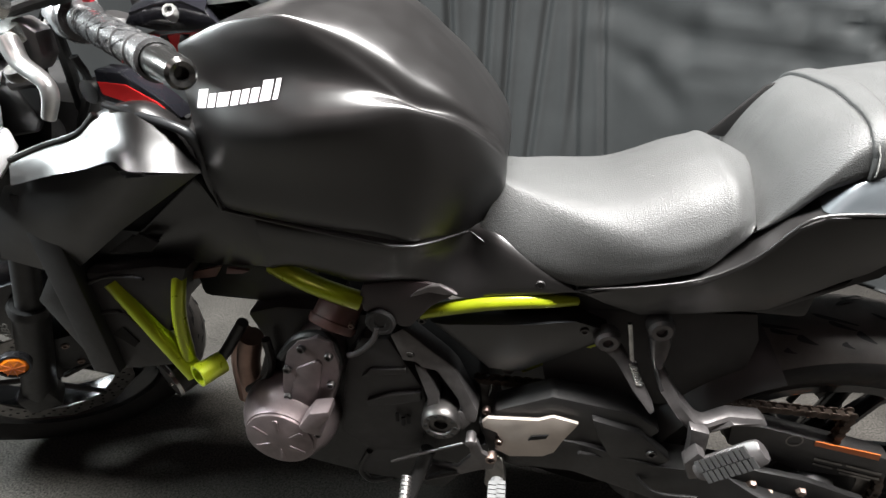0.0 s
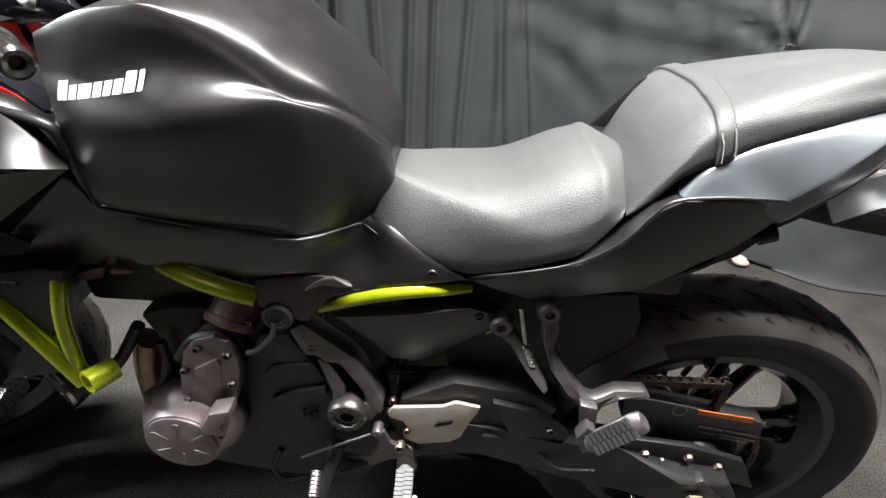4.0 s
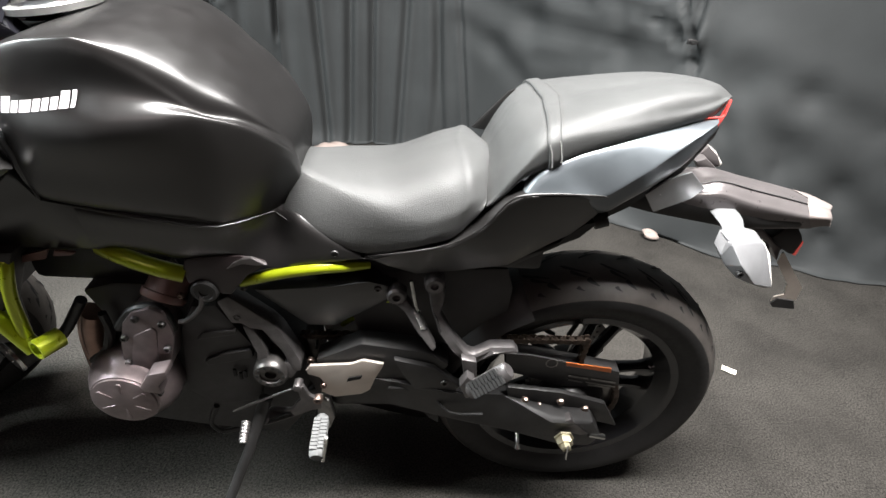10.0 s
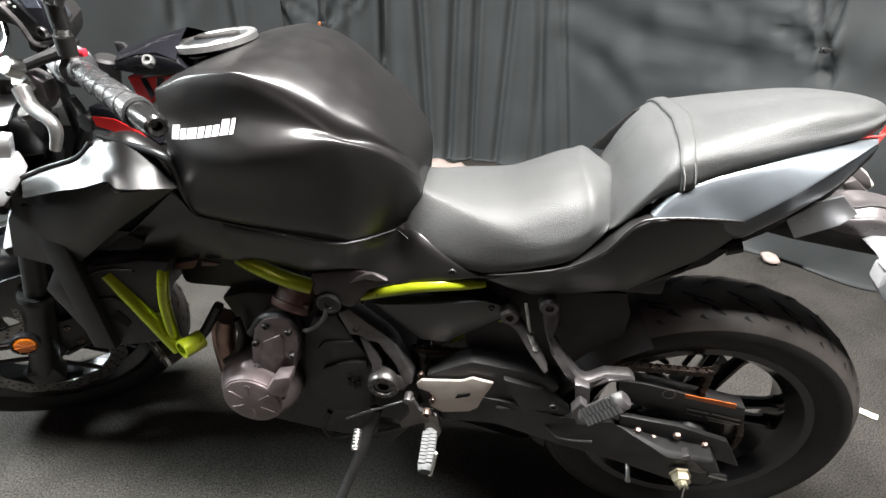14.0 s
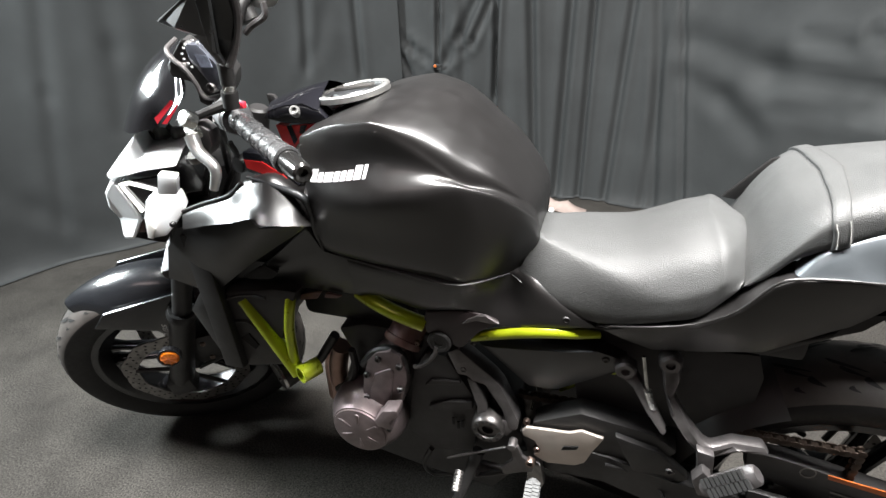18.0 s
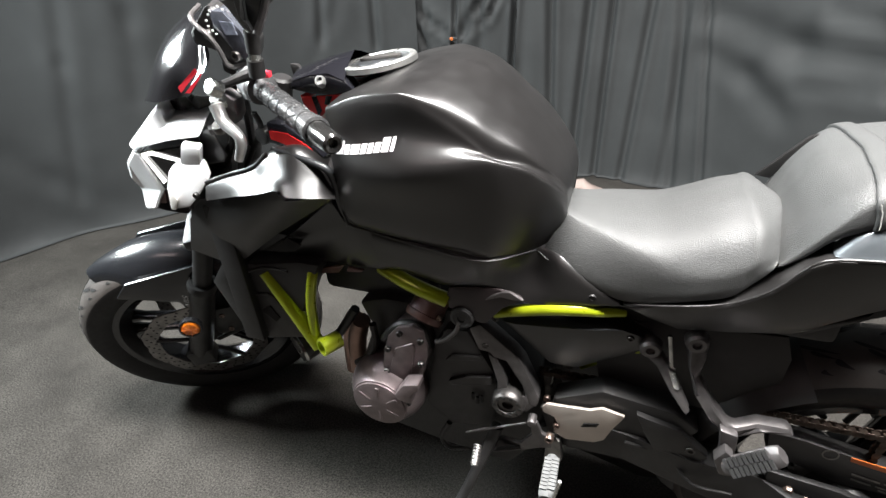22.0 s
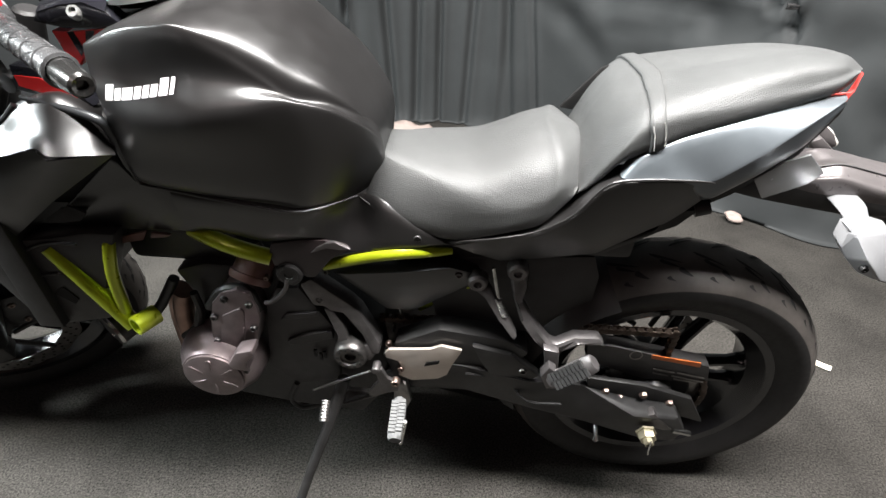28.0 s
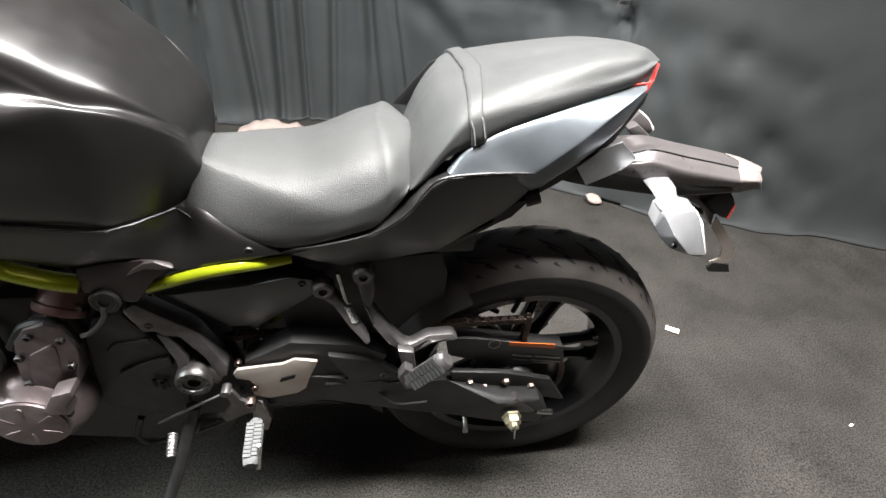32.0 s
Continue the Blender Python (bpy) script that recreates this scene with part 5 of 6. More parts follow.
part("hanger_arm", plate([(0.352, -0.100, 0.609), (0.358, -0.097, 0.620), (0.369, -0.097, 0.621), (0.383, -0.100, 0.609), (0.409, -0.115, 0.576), (0.434, -0.136, 0.538), (0.428, -0.140, 0.532), (0.401, -0.124, 0.560), (0.377, -0.108, 0.592)], 0.018, 0.005), ALUDARK, hang)
part("hanger_leg", plate([(0.476, -0.154, 0.532), (0.503, -0.153, 0.525), (0.508, -0.150, 0.484), (0.518, -0.145, 0.421), (0.503, -0.145, 0.417), (0.488, -0.148, 0.459), (0.484, -0.151, 0.492)], 0.018, 0.005), ALUDARK, hang)
for q in [(0.364, -0.104, 0.617), (0.425, -0.106, 0.646)]:
    hb = part("hanger_bolt", lathe([(0, 0.008), (0.006, 0.008), (0.007, 0.0), (0.013, 0.0), (0.0165, 0.004), (0.0175, 0.02), (0, 0.02)], q, (0, 1, 0), 20), ALUDARK, hang, "large socket bolt")
part("brake_rod", tube([(0.387, -0.095, 0.648), (0.399, -0.103, 0.591)], 0.0035, 8), STEEL, motorcycle)
sp0, sp1 = [(0.398, -0.105, 0.592), (0.410, -0.117, 0.567)]
hel = []
for k in range(49):
    f = k / 48
    a = f * 2 * math.pi * 8
    hel.append(Vector(sp0).lerp(Vector(sp1), f) + Vector((0.006 * math.cos(a), 0.006 * math.sin(a), 0)))
part("return_spring", tube(hel, 0.0014, 5), STEEL, motorcycle, "small coil spring")
part("spring_blade", plate([(0.404, -0.098, 0.565), (0.414, -0.117, 0.568), (0.434, -0.134, 0.536), (0.429, -0.137, 0.530)], 0.006, 0.002), ALUDARK, motorcycle)
foot_peg("pillion_peg", one([(0.495, -0.171, 0.472)]), one([(0.552, -0.182, 0.542)]), Vector((-0.35, -0.75, 0.6)), 0.034, "folded pillion foot peg with rubber ribs", ALUDARK, GRIPDARK)
part("hanger_clevis", plate([(0.477, -0.168, 0.479), (0.488, -0.170, 0.507), (0.502, -0.169, 0.495), (0.509, -0.166, 0.456), (0.492, -0.165, 0.443)], 0.02, 0.004), ALUDARK, hang)
part("far_peg", plate([(0.594, 0.117, 0.272), (0.616, 0.117, 0.314), (0.632, 0.117, 0.308), (0.627, 0.117, 0.277)], 0.03, 0.004), ALU, motorcycle)

# swingarm, chain, sprocket, chain guard
swing = part("swingarm", plate([(0.193, -0.087, 0.350), (0.282, -0.098, 0.417), (0.364, -0.107, 0.414), (0.469, -0.116, 0.395), (0.578, -0.098, 0.365), (0.675, -0.121, 0.337), (0.762, -0.120, 0.325), (0.788, -0.117, 0.280), (0.777, -0.113, 0.236), (0.714, -0.113, 0.237), (0.592, -0.112, 0.280), (0.477, -0.109, 0.308), (0.355, -0.101, 0.338), (0.257, -0.090, 0.319)], 0.045, 0.008), DARK, motorcycle, "black painted steel swingarm")
part("swing_brace", plate([(0.225, -0.104, 0.464), (0.305, -0.108, 0.512), (0.422, -0.106, 0.493), (0.464, -0.104, 0.461), (0.428, -0.098, 0.391), (0.354, -0.098, 0.387), (0.303, -0.100, 0.416), (0.218, -0.098, 0.380)], 0.04, 0.006), DARK, swing)
part("swing_plate", plate([(0.363, -0.116, 0.483), (0.434, -0.114, 0.463), (0.489, -0.110, 0.407), (0.470, -0.108, 0.388), (0.402, -0.109, 0.396), (0.380, -0.112, 0.439)], 0.02, 0.004), DARK, swing)
part("swing_rib", tube([(0.355, -0.113, 0.405), (0.429, -0.098, 0.375), (0.473, -0.119, 0.344), (0.537, -0.121, 0.345)], 0.003, 8, 3), DARK, swing)
part("swing_bolt", hexbolt(one([(0.458, -0.114, 0.420)]), 0.008), BOLT, swing)
nutp = Vector((0.707, -0.155, 0.289))
nut = part("axle_nut", lathe([(0.006, -0.004), (0.0095, -0.002), (0.0095, 0.008), (0.015, 0.008), (0.0165, 0.011), (0.0165, 0.022), (0.020, 0.022), (0.020, 0.026), (0.010, 0.026)], nutp, (0, 1, 0), 6), NUT, swing, "castellated axle nut with split pin")
part("split_pin", tube([nutp + Vector((0.0, -0.003, 0.012)), nutp + Vector((0.001, -0.006, -0.014)), nutp + Vector((0.002, -0.008, -0.024))], 0.0016, 6), STEEL, nut)
part("adjuster_block", plate([(0.680, -0.122, 0.313), (0.712, -0.124, 0.339), (0.760, -0.120, 0.286), (0.744, -0.120, 0.283), (0.722, -0.121, 0.291), (0.691, -0.121, 0.289)], 0.02, 0.003), ALUDARK, swing)
part("adjuster_bolt", tube([(0.762, -0.117, 0.283), (0.797, -0.116, 0.274)], 0.006, 10), STEEL, swing, "bright adjuster bolt")
spl = one([(0.618, -0.125, 0.259)])
part("paddock_bobbin", tube([spl + Vector((0, 0.02, 0.012)), spl, spl + Vector((0, -0.004, -0.010))], [0.0045, 0.0045, 0.007], 10), STEEL, swing, "small bright bobbin bolt")
AX = Vector((AXLE[0] - 0.018, -0.050, AXLE[2] + 0.012))
sprk = empty("rear_sprocket", Matrix(), "dark toothed rear sprocket")
sprk.parent = motorcycle
teeth = []
for k in range(46 * 4):
    a = 2 * math.pi * k / (46 * 4)
    r = 0.096 + (0.0035 if k % 4 in (1, 2) else -0.0035)
    teeth.append(AX + Vector((r * math.cos(a), 0, r * math.sin(a))))
part("toothed_ring", plate(teeth, 0.007, 0), STEELDARK, sprk, smooth=False)
part("sprocket_carrier", lathe([(0, -0.03), (0.03, -0.03), (0.036, -0.022), (0.04, -0.004), (0.070, -0.004), (0.074, 0.0)], AX, (0, 1, 0), 40), DARK, sprk)
for q in [(0.695, -0.092, 0.351), (0.750, -0.091, 0.330), (0.623, -0.093, 0.355), (0.691, -0.088, 0.293), (0.653, -0.091, 0.337)]:
    part("sprocket_nut", lathe([(0, -0.004), (0.006, -0.004), (0.008, 0.0), (0.008, 0.01), (0.011, 0.011), (0.011, 0.014)], q, (0, 1, 0), 6), COPPER, sprk)
# chain, link by link
c0, r0 = Vector((0.200, -0.055, 0.440)), 0.037
path = []
n0, n1 = 60, 40
top0, top1 = c0 + Vector((0, 0, r0)), AX + Vector((0.016, -0.012, 0.174))
bot0, bot1 = c0 + Vector((0, 0, -r0)), AX + Vector((0, -0.007, -0.098))
loop = [top0.lerp(top1, i / 30) for i in range(30)] + [AX + Vector((0.098 * math.sin(a), -0.007, 0.098 * math.cos(a))) for a in (math.pi * i / 20 for i in range(20))] + [bot1.lerp(bot0, i / 30) - Vector((0, 0, 0.018 * math.sin(math.pi * i / 30))) for i in range(30)]
acc, nxt = 0.0, 0.0
chain = empty("drive_chain", Matrix(), "rusty brown drive chain")
chain.parent = motorcycle
bml = bmesh.new()
for sx in (-0.0055, 0.0055):
    me_ = disc((sx, -0.007, 0), 0.0065, 0.0022, seg=10)
    tmp = bpy.data.meshes.new("t")
    me_.to_mesh(tmp)
    me_.free()
    bml.from_mesh(tmp)
    me_ = disc((sx, 0.004, 0), 0.0065, 0.0022, seg=10)
    me_.to_mesh(tmp)
    me_.free()
    bml.from_mesh(tmp)
bml = merge(bml, box(-0.0055, 0.0055, -0.007, 0.006, -0.0035, 0.0035, 0))
link = part("chain_link", bml, CHAIN, chain)
first = True
for a, b in zip(loop, loop[1:]):
    seg = (b - a).length
    while nxt <= acc + seg:
        p = a.lerp(b, (nxt - acc) / seg)
        ang = math.degrees(math.atan2(-(b - a).z, (b - a).x))
        o = link if first else new("chain_link", link.data)
        o.parent = chain
        o.matrix_local = pose(p.x, p.y, p.z, 0, ang, 0)
        first = False
        nxt += 0.0159
    acc += seg
part("front_sprocket", disc(c0 + Vector((0, 0.004, 0)), 0.034, 0.006), STEELDARK, motorcycle)
guard = part("chain_guard", plate([(0.571, -0.071, 0.462), (0.625, -0.070, 0.456), (0.806, -0.067, 0.416), (0.821, -0.063, 0.361), (0.768, -0.063, 0.362), (0.699, -0.063, 0.363), (0.614, -0.066, 0.395), (0.580, -0.067, 0.408)], 0.03, 0.004), PLASTIC, motorcycle, "black plastic chain guard")
part("orange_strip", plate([(0.692, -0.071, 0.442), (0.785, -0.070, 0.428), (0.788, -0.069, 0.415), (0.694, -0.070, 0.432)], 0.002, 0), STICKER, guard, "orange warning strip", smooth=False)
for k, (xa, ya, xb, yb) in enumerate(((1015, 668, 1050, 673), (1055, 673, 1100, 681), (1015, 675, 1040, 679), (1046, 679, 1100, 688), (1050, 684, 1090, 690))):
    q = [one(x) for x in ([(0.700, -0.068, 0.402)], [(0.807, -0.066, 0.381)], [(0.705, -0.066, 0.380)])]
    ux, uw = (q[1] - q[0]) / 90.0, (q[2] - q[0]) / 12.0
    f = lambda x, y: q[0] + ux * (x - 1010) + uw * (y - 668 - (x - 1010) * 0.155)
    part("label_line", plate([f(xa, ya), f(xb, yb), f(xb, yb + 2.4), f(xa, ya + 2.4)], 0.001, 0), STEELDARK, guard, "small unreadable grey line of text", smooth=False)
part("round_mark", lathe([(0.010, 0), (0.012, 0), (0.012, 0.001), (0.010, 0.001)], one([(0.665, -0.070, 0.437)]), (0, 1, 0), 20), STEELDARK, guard)
part("lower_chain_guide", plate([(0.583, -0.092, 0.391), (0.690, -0.091, 0.377), (0.789, -0.089, 0.344), (0.836, -0.082, 0.263), (0.783, -0.084, 0.282), (0.648, -0.086, 0.307), (0.590, -0.089, 0.344)], 0.012, 0.004), DARK, motorcycle)

# rear brake and mudguard
brake_disc(rear, 0.088, 0.110, 26, "drilled petal brake disc")
part("rear_caliper", box(0.60, 0.69, 0.075, 0.115, 0.40, 0.455, 0.01), DARK, motorcycle)
rows = []
for k in range(15):
    a = radians(118 + k * 5.0)
    r = 0.338
    rows.append([Vector((AXLE[0] + (r - 0.05 * abs(f) ** 3) * math.cos(a), 0.088 * f, AXLE[2] + (r - 0.05 * abs(f) ** 3) * math.sin(a))) for f in (-1, -0.85, -0.5, 0, 0.5, 0.85, 1)])
part("rear_mudguard", skin(rows), PLASTIC, motorcycle, "black inner mudguard over the tyre")
part("mudguard_flank", plate([(0.266, -0.066, 0.636), (0.547, -0.066, 0.659), (0.562, -0.066, 0.616), (0.561, -0.066, 0.570), (0.548, -0.066, 0.520), (0.517, -0.066, 0.490), (0.464, -0.066, 0.476), (0.402, -0.066, 0.484), (0.300, -0.066, 0.479)], 0.02, 0.002), PLASTIC, motorcycle)
part("under_tray", plate([(0.500, -0.089, 0.681), (0.603, -0.089, 0.728), (0.639, -0.089, 0.748), (0.661, -0.089, 0.776), (0.681, -0.089, 0.786), (0.676, -0.089, 0.769), (0.651, -0.089, 0.764), (0.623, -0.089, 0.737), (0.617, -0.089, 0.725), (0.541, -0.089, 0.677)], 0.17, 0.006), DARK, motorcycle)
part("tray_lug", tube([(0.662, -0.079, 0.768), (0.682, -0.079, 0.775)], 0.012, 12), DARK, motorcycle)

# number plate hanger, indicators
h_top = [(x, 0, w + 0.002) for x, u, w in [(0.808, 0.008, 0.818), (0.851, 0.008, 0.809), (0.888, 0.008, 0.815), (0.950, 0.008, 0.806), (1.003, 0.008, 0.795), (1.048, 0.008, 0.785), (1.080, 0.008, 0.779)]]
h_crease = [(0.786, -0.026, 0.827), (0.834, -0.026, 0.815), (0.871, -0.026, 0.821), (0.930, -0.026, 0.809), (0.982, -0.026, 0.799), (1.030, -0.026, 0.789), (1.065, -0.026, 0.781)]
h_low = [(0.774, -0.046, 0.815), (0.827, -0.046, 0.803), (0.869, -0.046, 0.804), (0.923, -0.046, 0.790), (0.978, -0.046, 0.781), (1.029, -0.046, 0.774), (1.061, -0.046, 0.774)]
h_bot = [(0.784, -0.040, 0.777), (0.846, -0.040, 0.759), (0.893, -0.040, 0.748), (0.946, -0.040, 0.746), (0.997, -0.040, 0.749), (1.046, -0.040, 0.752), (1.070, -0.040, 0.757)]
hang_rows = [[Vector(p) for p in r] for r in zip(h_top, h_crease, h_low, h_bot)]
hang_rows = [[a, a.lerp(b, 0.8) + Vector((0, 0, 0.001)), b, b.lerp(c, 0.5) + Vector((0, -0.003, 0)), c, d] for a, b, c, d in hang_rows]
hanger = part("plate_hanger", loft(hang_rows[:6], 4), PLATEGREY, motorcycle, "grey plastic number plate hanger", angle=50)
cap_rows = [[p + Vector((0, 0.001 if p.y < 0 else 0, 0.001)) for p in r] for r in hang_rows[5:]]
tip_row = [Vector((p.x + 0.018, p.y * 0.7, p.z - 0.006)) for p in hang_rows[6]]
part("hanger_end", loft(cap_rows + [tip_row, [Vector((p.x - 0.004, p.y * 0.2, 0.5 * (p.z + tip_row[4].z))) for p in tip_row]], 4), BROWNGREY, hanger, "worn brownish end cap", angle=60)
part("hanger_plate", plate([(0.735, -0.066, 0.813), (0.765, -0.066, 0.842), (0.794, -0.066, 0.855), (0.823, -0.066, 0.829), (0.807, -0.066, 0.809), (0.757, -0.066, 0.783)], 0.004, 0.001), SILVERGLOSS, hanger, "light grey metal gusset", smooth=False)
part("hanger_inner", plate([(0.719, -0.044, 0.778), (0.746, -0.044, 0.802), (0.818, -0.044, 0.816), (0.967, -0.044, 0.769), (1.022, -0.044, 0.772), (1.027, -0.044, 0.754), (0.928, -0.044, 0.748), (0.870, -0.044, 0.752), (0.770, -0.044, 0.767)], 0.09, 0.005), DARK, hanger)
part("hanger_seam", tube([(x, u, w + 0.0012) for x, u, w in h_crease[1:6]], 0.0011, 6, 3), DARK, hanger)


def indicator(name, stalk, body, face, u, depth, label, lens_mat):
    ind = part(name, plate(body, depth, 0.005), PLATEGREY, motorcycle, label, angle=20)
    part("stalk", plate(stalk, depth * 0.7, 0.004), PLATEGREY, ind, angle=20)
    part("lens", plate(face, depth * 0.9, 0.003), lens_mat, ind, "clear indicator lens", angle=20)
    return ind


rear_body = [(0.851, -0.125, 0.774), (0.885, -0.125, 0.781), (0.905, -0.128, 0.777), (0.915, -0.130, 0.766), (0.937, -0.150, 0.711), (0.921, -0.155, 0.712), (0.893, -0.158, 0.722), (0.865, -0.158, 0.733), (0.846, -0.150, 0.749), (0.841, -0.140, 0.759)]
rear_ridge = [Vector(p) for p in [(0.841, -0.150, 0.788), (0.850, -0.178, 0.769), (0.887, -0.172, 0.733)]]
bmi = bmesh.new()
rim_v = [bmi.verts.new(p) for p in rear_body]
mid_v = [bmi.verts.new(p) for p in rear_ridge]
back_v = [bmi.verts.new(Vector(p) + Vector((0, 0.028, 0.004))) for p in rear_body]
for idx in ((0, 1, 10), (1, 2, 10), (2, 3, 11, 10), (3, 4, 12, 11), (4, 5, 12), (5, 6, 12), (6, 7, 11, 12), (7, 8, 11), (8, 9, 10, 11), (9, 0, 10)):
    bmi.faces.new([(rim_v + mid_v)[k] for k in idx])
for k in range(10):
    bmi.faces.new((rim_v[k], back_v[k], back_v[(k + 1) % 10], rim_v[(k + 1) % 10]))
bmi.faces.new(back_v[::-1])
bmesh.ops.recalc_face_normals(bmi, faces=bmi.faces)
li = part("rear_indicator", bevelled(bmi, 0.0025), INDSILVER, motorcycle, "silver grey rear indicator on a short stalk", angle=25)
part("stalk", plate([(0.860, -0.060, 0.778), (0.870, -0.060, 0.784), (0.900, -0.060, 0.785), (0.904, -0.070, 0.778), (0.896, -0.090, 0.779), (0.887, -0.125, 0.777), (0.857, -0.130, 0.771), (0.849, -0.125, 0.779), (0.860, -0.100, 0.778)], 0.02, 0.005), INDSILVER, li, angle=25)
part("lens", plate([(0.903, -0.118, 0.774), (0.918, -0.118, 0.768), (0.933, -0.120, 0.750), (0.941, -0.145, 0.709), (0.928, -0.150, 0.711), (0.919, -0.146, 0.739), (0.908, -0.135, 0.765)], 0.026, 0.003), AMBER, li, "clear indicator lens", angle=30)
part("body_bolt", hexbolt((0.857, -0.176, 0.751), 0.005), DARK, li)
indicator("rear_indicator", [(0.874, 0.070, 0.809), (0.891, 0.070, 0.817), (0.924, 0.070, 0.792), (0.896, 0.070, 0.782)], [(0.887, 0.100, 0.802), (0.905, 0.100, 0.827), (0.931, 0.100, 0.807), (0.942, 0.100, 0.789), (0.918, 0.100, 0.780)], [(0.911, 0.110, 0.822), (0.929, 0.110, 0.812), (0.949, 0.110, 0.791), (0.946, 0.110, 0.781), (0.929, 0.110, 0.799)], 0.1, 0.03, "silver grey rear indicator on a short stalk", AMBER)
rr = part("plate_bracket", plate([(1.032, -0.030, 0.671), (1.031, -0.030, 0.691), (1.033, -0.030, 0.694), (1.104, -0.030, 0.618), (1.106, -0.030, 0.587), (1.072, -0.030, 0.591), (1.061, -0.030, 0.582), (1.061, -0.030, 0.593), (1.079, -0.030, 0.601), (1.073, -0.030, 0.624)], 0.003, 0), CHAMP, hanger, "bent pale metal plate bracket", smooth=False)
part("bracket_foot", plate([(1.058, -0.033, 0.579), (1.067, -0.033, 0.592), (1.100, -0.033, 0.588), (1.111, -0.033, 0.568), (1.067, -0.033, 0.571)], 0.003, 0), DARK, rr, smooth=False)
part("bracket_stay", plate([(0.955, -0.020, 0.733), (0.982, -0.020, 0.734), (1.033, -0.020, 0.694), (1.038, -0.020, 0.667), (1.008, -0.020, 0.704)], 0.04, 0.003), PLATEGREY, hanger)
part("rear_reflector", plate([(1.033, -0.005, 0.727), (1.057, -0.005, 0.730), (1.071, -0.005, 0.715), (1.081, -0.005, 0.698), (1.077, -0.005, 0.673), (1.064, -0.005, 0.675), (1.028, -0.005, 0.695), (1.018, -0.005, 0.706)], 0.03, 0.003), DARK, hanger)
# no lamp here: the reflector's brightness is added as a faint glow
part("reflector_face", plate([(1.077, -0.006, 0.704), (1.080, -0.006, 0.701), (1.079, -0.006, 0.672), (1.073, -0.006, 0.673)], 0.03, 0.001), REDGLOW, hanger, "red rear reflector with an added faint glow", smooth=False)
part("loom", tube([(0.994, 0.000, 0.701), (1.027, 0.000, 0.684), (1.058, 0.000, 0.686)], 0.004, 8, 4), DARK, hanger)


# ---- front end, turned to its left ----
def steer(ob):
    ob.matrix_local = FRONT
    return ob


AXIS = Vector((math.sin(radians(24)), 0, math.cos(radians(24))))
for sgn in (-1, 1):
    base = Vector((-0.012, 0.098 * sgn, 0.0))
    leg = steer(part("fork_leg", tube([base - AXIS * 0.03, base + AXIS * 0.02, base + AXIS * 0.27, base + AXIS * 0.28], [0.022, 0.029, 0.028, 0.031], 20), DARK, motorcycle, "black fork slider"))
    part("fork_tube", tube([base + AXIS * 0.27, base + AXIS * 0.62], 0.0205, 18), DARK, leg, "black fork tube")
    part("fork_seal", lathe([(0.021, 0), (0.032, 0.001), (0.033, 0.012), (0.029, 0.02), (0.021, 0.02)], base + AXIS * 0.268, AXIS, 20), DARK, leg)
    part("axle_clamp", box(-0.04, 0.02, 0.075 * sgn - 0.0 if sgn > 0 else -0.125, 0.125 if sgn > 0 else -0.075, -0.03, 0.025, 0.008), DARK, leg)
    brake_disc(front, 0.072 * sgn, 0.150, 30, "drilled petal front brake disc")
    cal = steer(part("front_caliper", box(0.045, 0.125, 0.055 * sgn - 0.03, 0.055 * sgn + 0.03, 0.03, 0.135, 0.012), DARK, motorcycle, "black brake caliper"))
    for q in (0.05, 0.11):
        part("caliper_bolt", hexbolt((0.085, 0.055 * sgn - 0.034, q), 0.007), COPPER, cal)
# round amber reflector on the fork
rf = one([(-0.571, -0.124, 0.452)])
refl = part("fork_reflector", lathe([(0, -0.004), (0.016, -0.002), (0.021, 0.003), (0.021, 0.010)], rf, (-0.5, 0.86, 0.05), 28), ORANGE, motorcycle, "round orange reflector")
part("reflector_rim", lathe([(0.021, 0.0), (0.0245, 0.0), (0.025, 0.004), (0.024, 0.014), (0.0, 0.014)], rf, (-0.5, 0.86, 0.05), 28), GLOSSDARK, refl)
fwd = Vector((0.86, 0.5, 0))
for k in range(4):
    a = math.pi * k / 4
    v = (fwd * math.cos(a) + Vector((-0.013, 0.001, 0.984)) * math.sin(a)) * 0.018
    o = Vector((0.5, -0.86, 0)) * 0.0028
    part("reflector_facet", tube([rf + v + o, rf + o * 1.4, rf - v + o], 0.0007, 5), STICKER, refl)
# front mudguard with a side tab
rows = []
for k in range(19):
    a = radians(32 + k * 5.0)
    r = 0.322
    rows.append([Vector((((r - 0.052 * abs(f) ** 2.6) * math.cos(a)), 0.070 * f * (1 if k < 15 else 1 - 0.13 * (k - 14)), (r - 0.052 * abs(f) ** 2.6) * math.sin(a))) for f in (-1.05, -1, -0.85, -0.6, -0.3, 0, 0.3, 0.6, 0.85, 1, 1.05)])
mg = steer(part("front_mudguard", skin(rows), MATTGLOSS, motorcycle, "glossy black front mudguard", angle=60))
for sgn in (-1, 1):
    tab = [(0.115, 0.078 * sgn, 0.30), (-0.06, 0.080 * sgn, 0.285), (-0.10, 0.080 * sgn, 0.245), (0.02, 0.088 * sgn, 0.20), (0.045, 0.09 * sgn, 0.155), (0.075, 0.09 * sgn, 0.16), (0.11, 0.086 * sgn, 0.24)]
    part("mudguard_tab", plate([(x, u - 0.003, w) for x, u, w in tab], 0.006, 0.002), MATTGLOSS, mg, angle=20)
# lettering on the fork cover
txt = bpy.data.curves.new("abs_letters", "FONT")
txt.body, txt.size, txt.extrude = "ABS", 0.021, 0.0004
txt.materials.append(STEELDARK)
tob = new("abs_lettering", txt)
deps = bpy.context.evaluated_depsgraph_get()
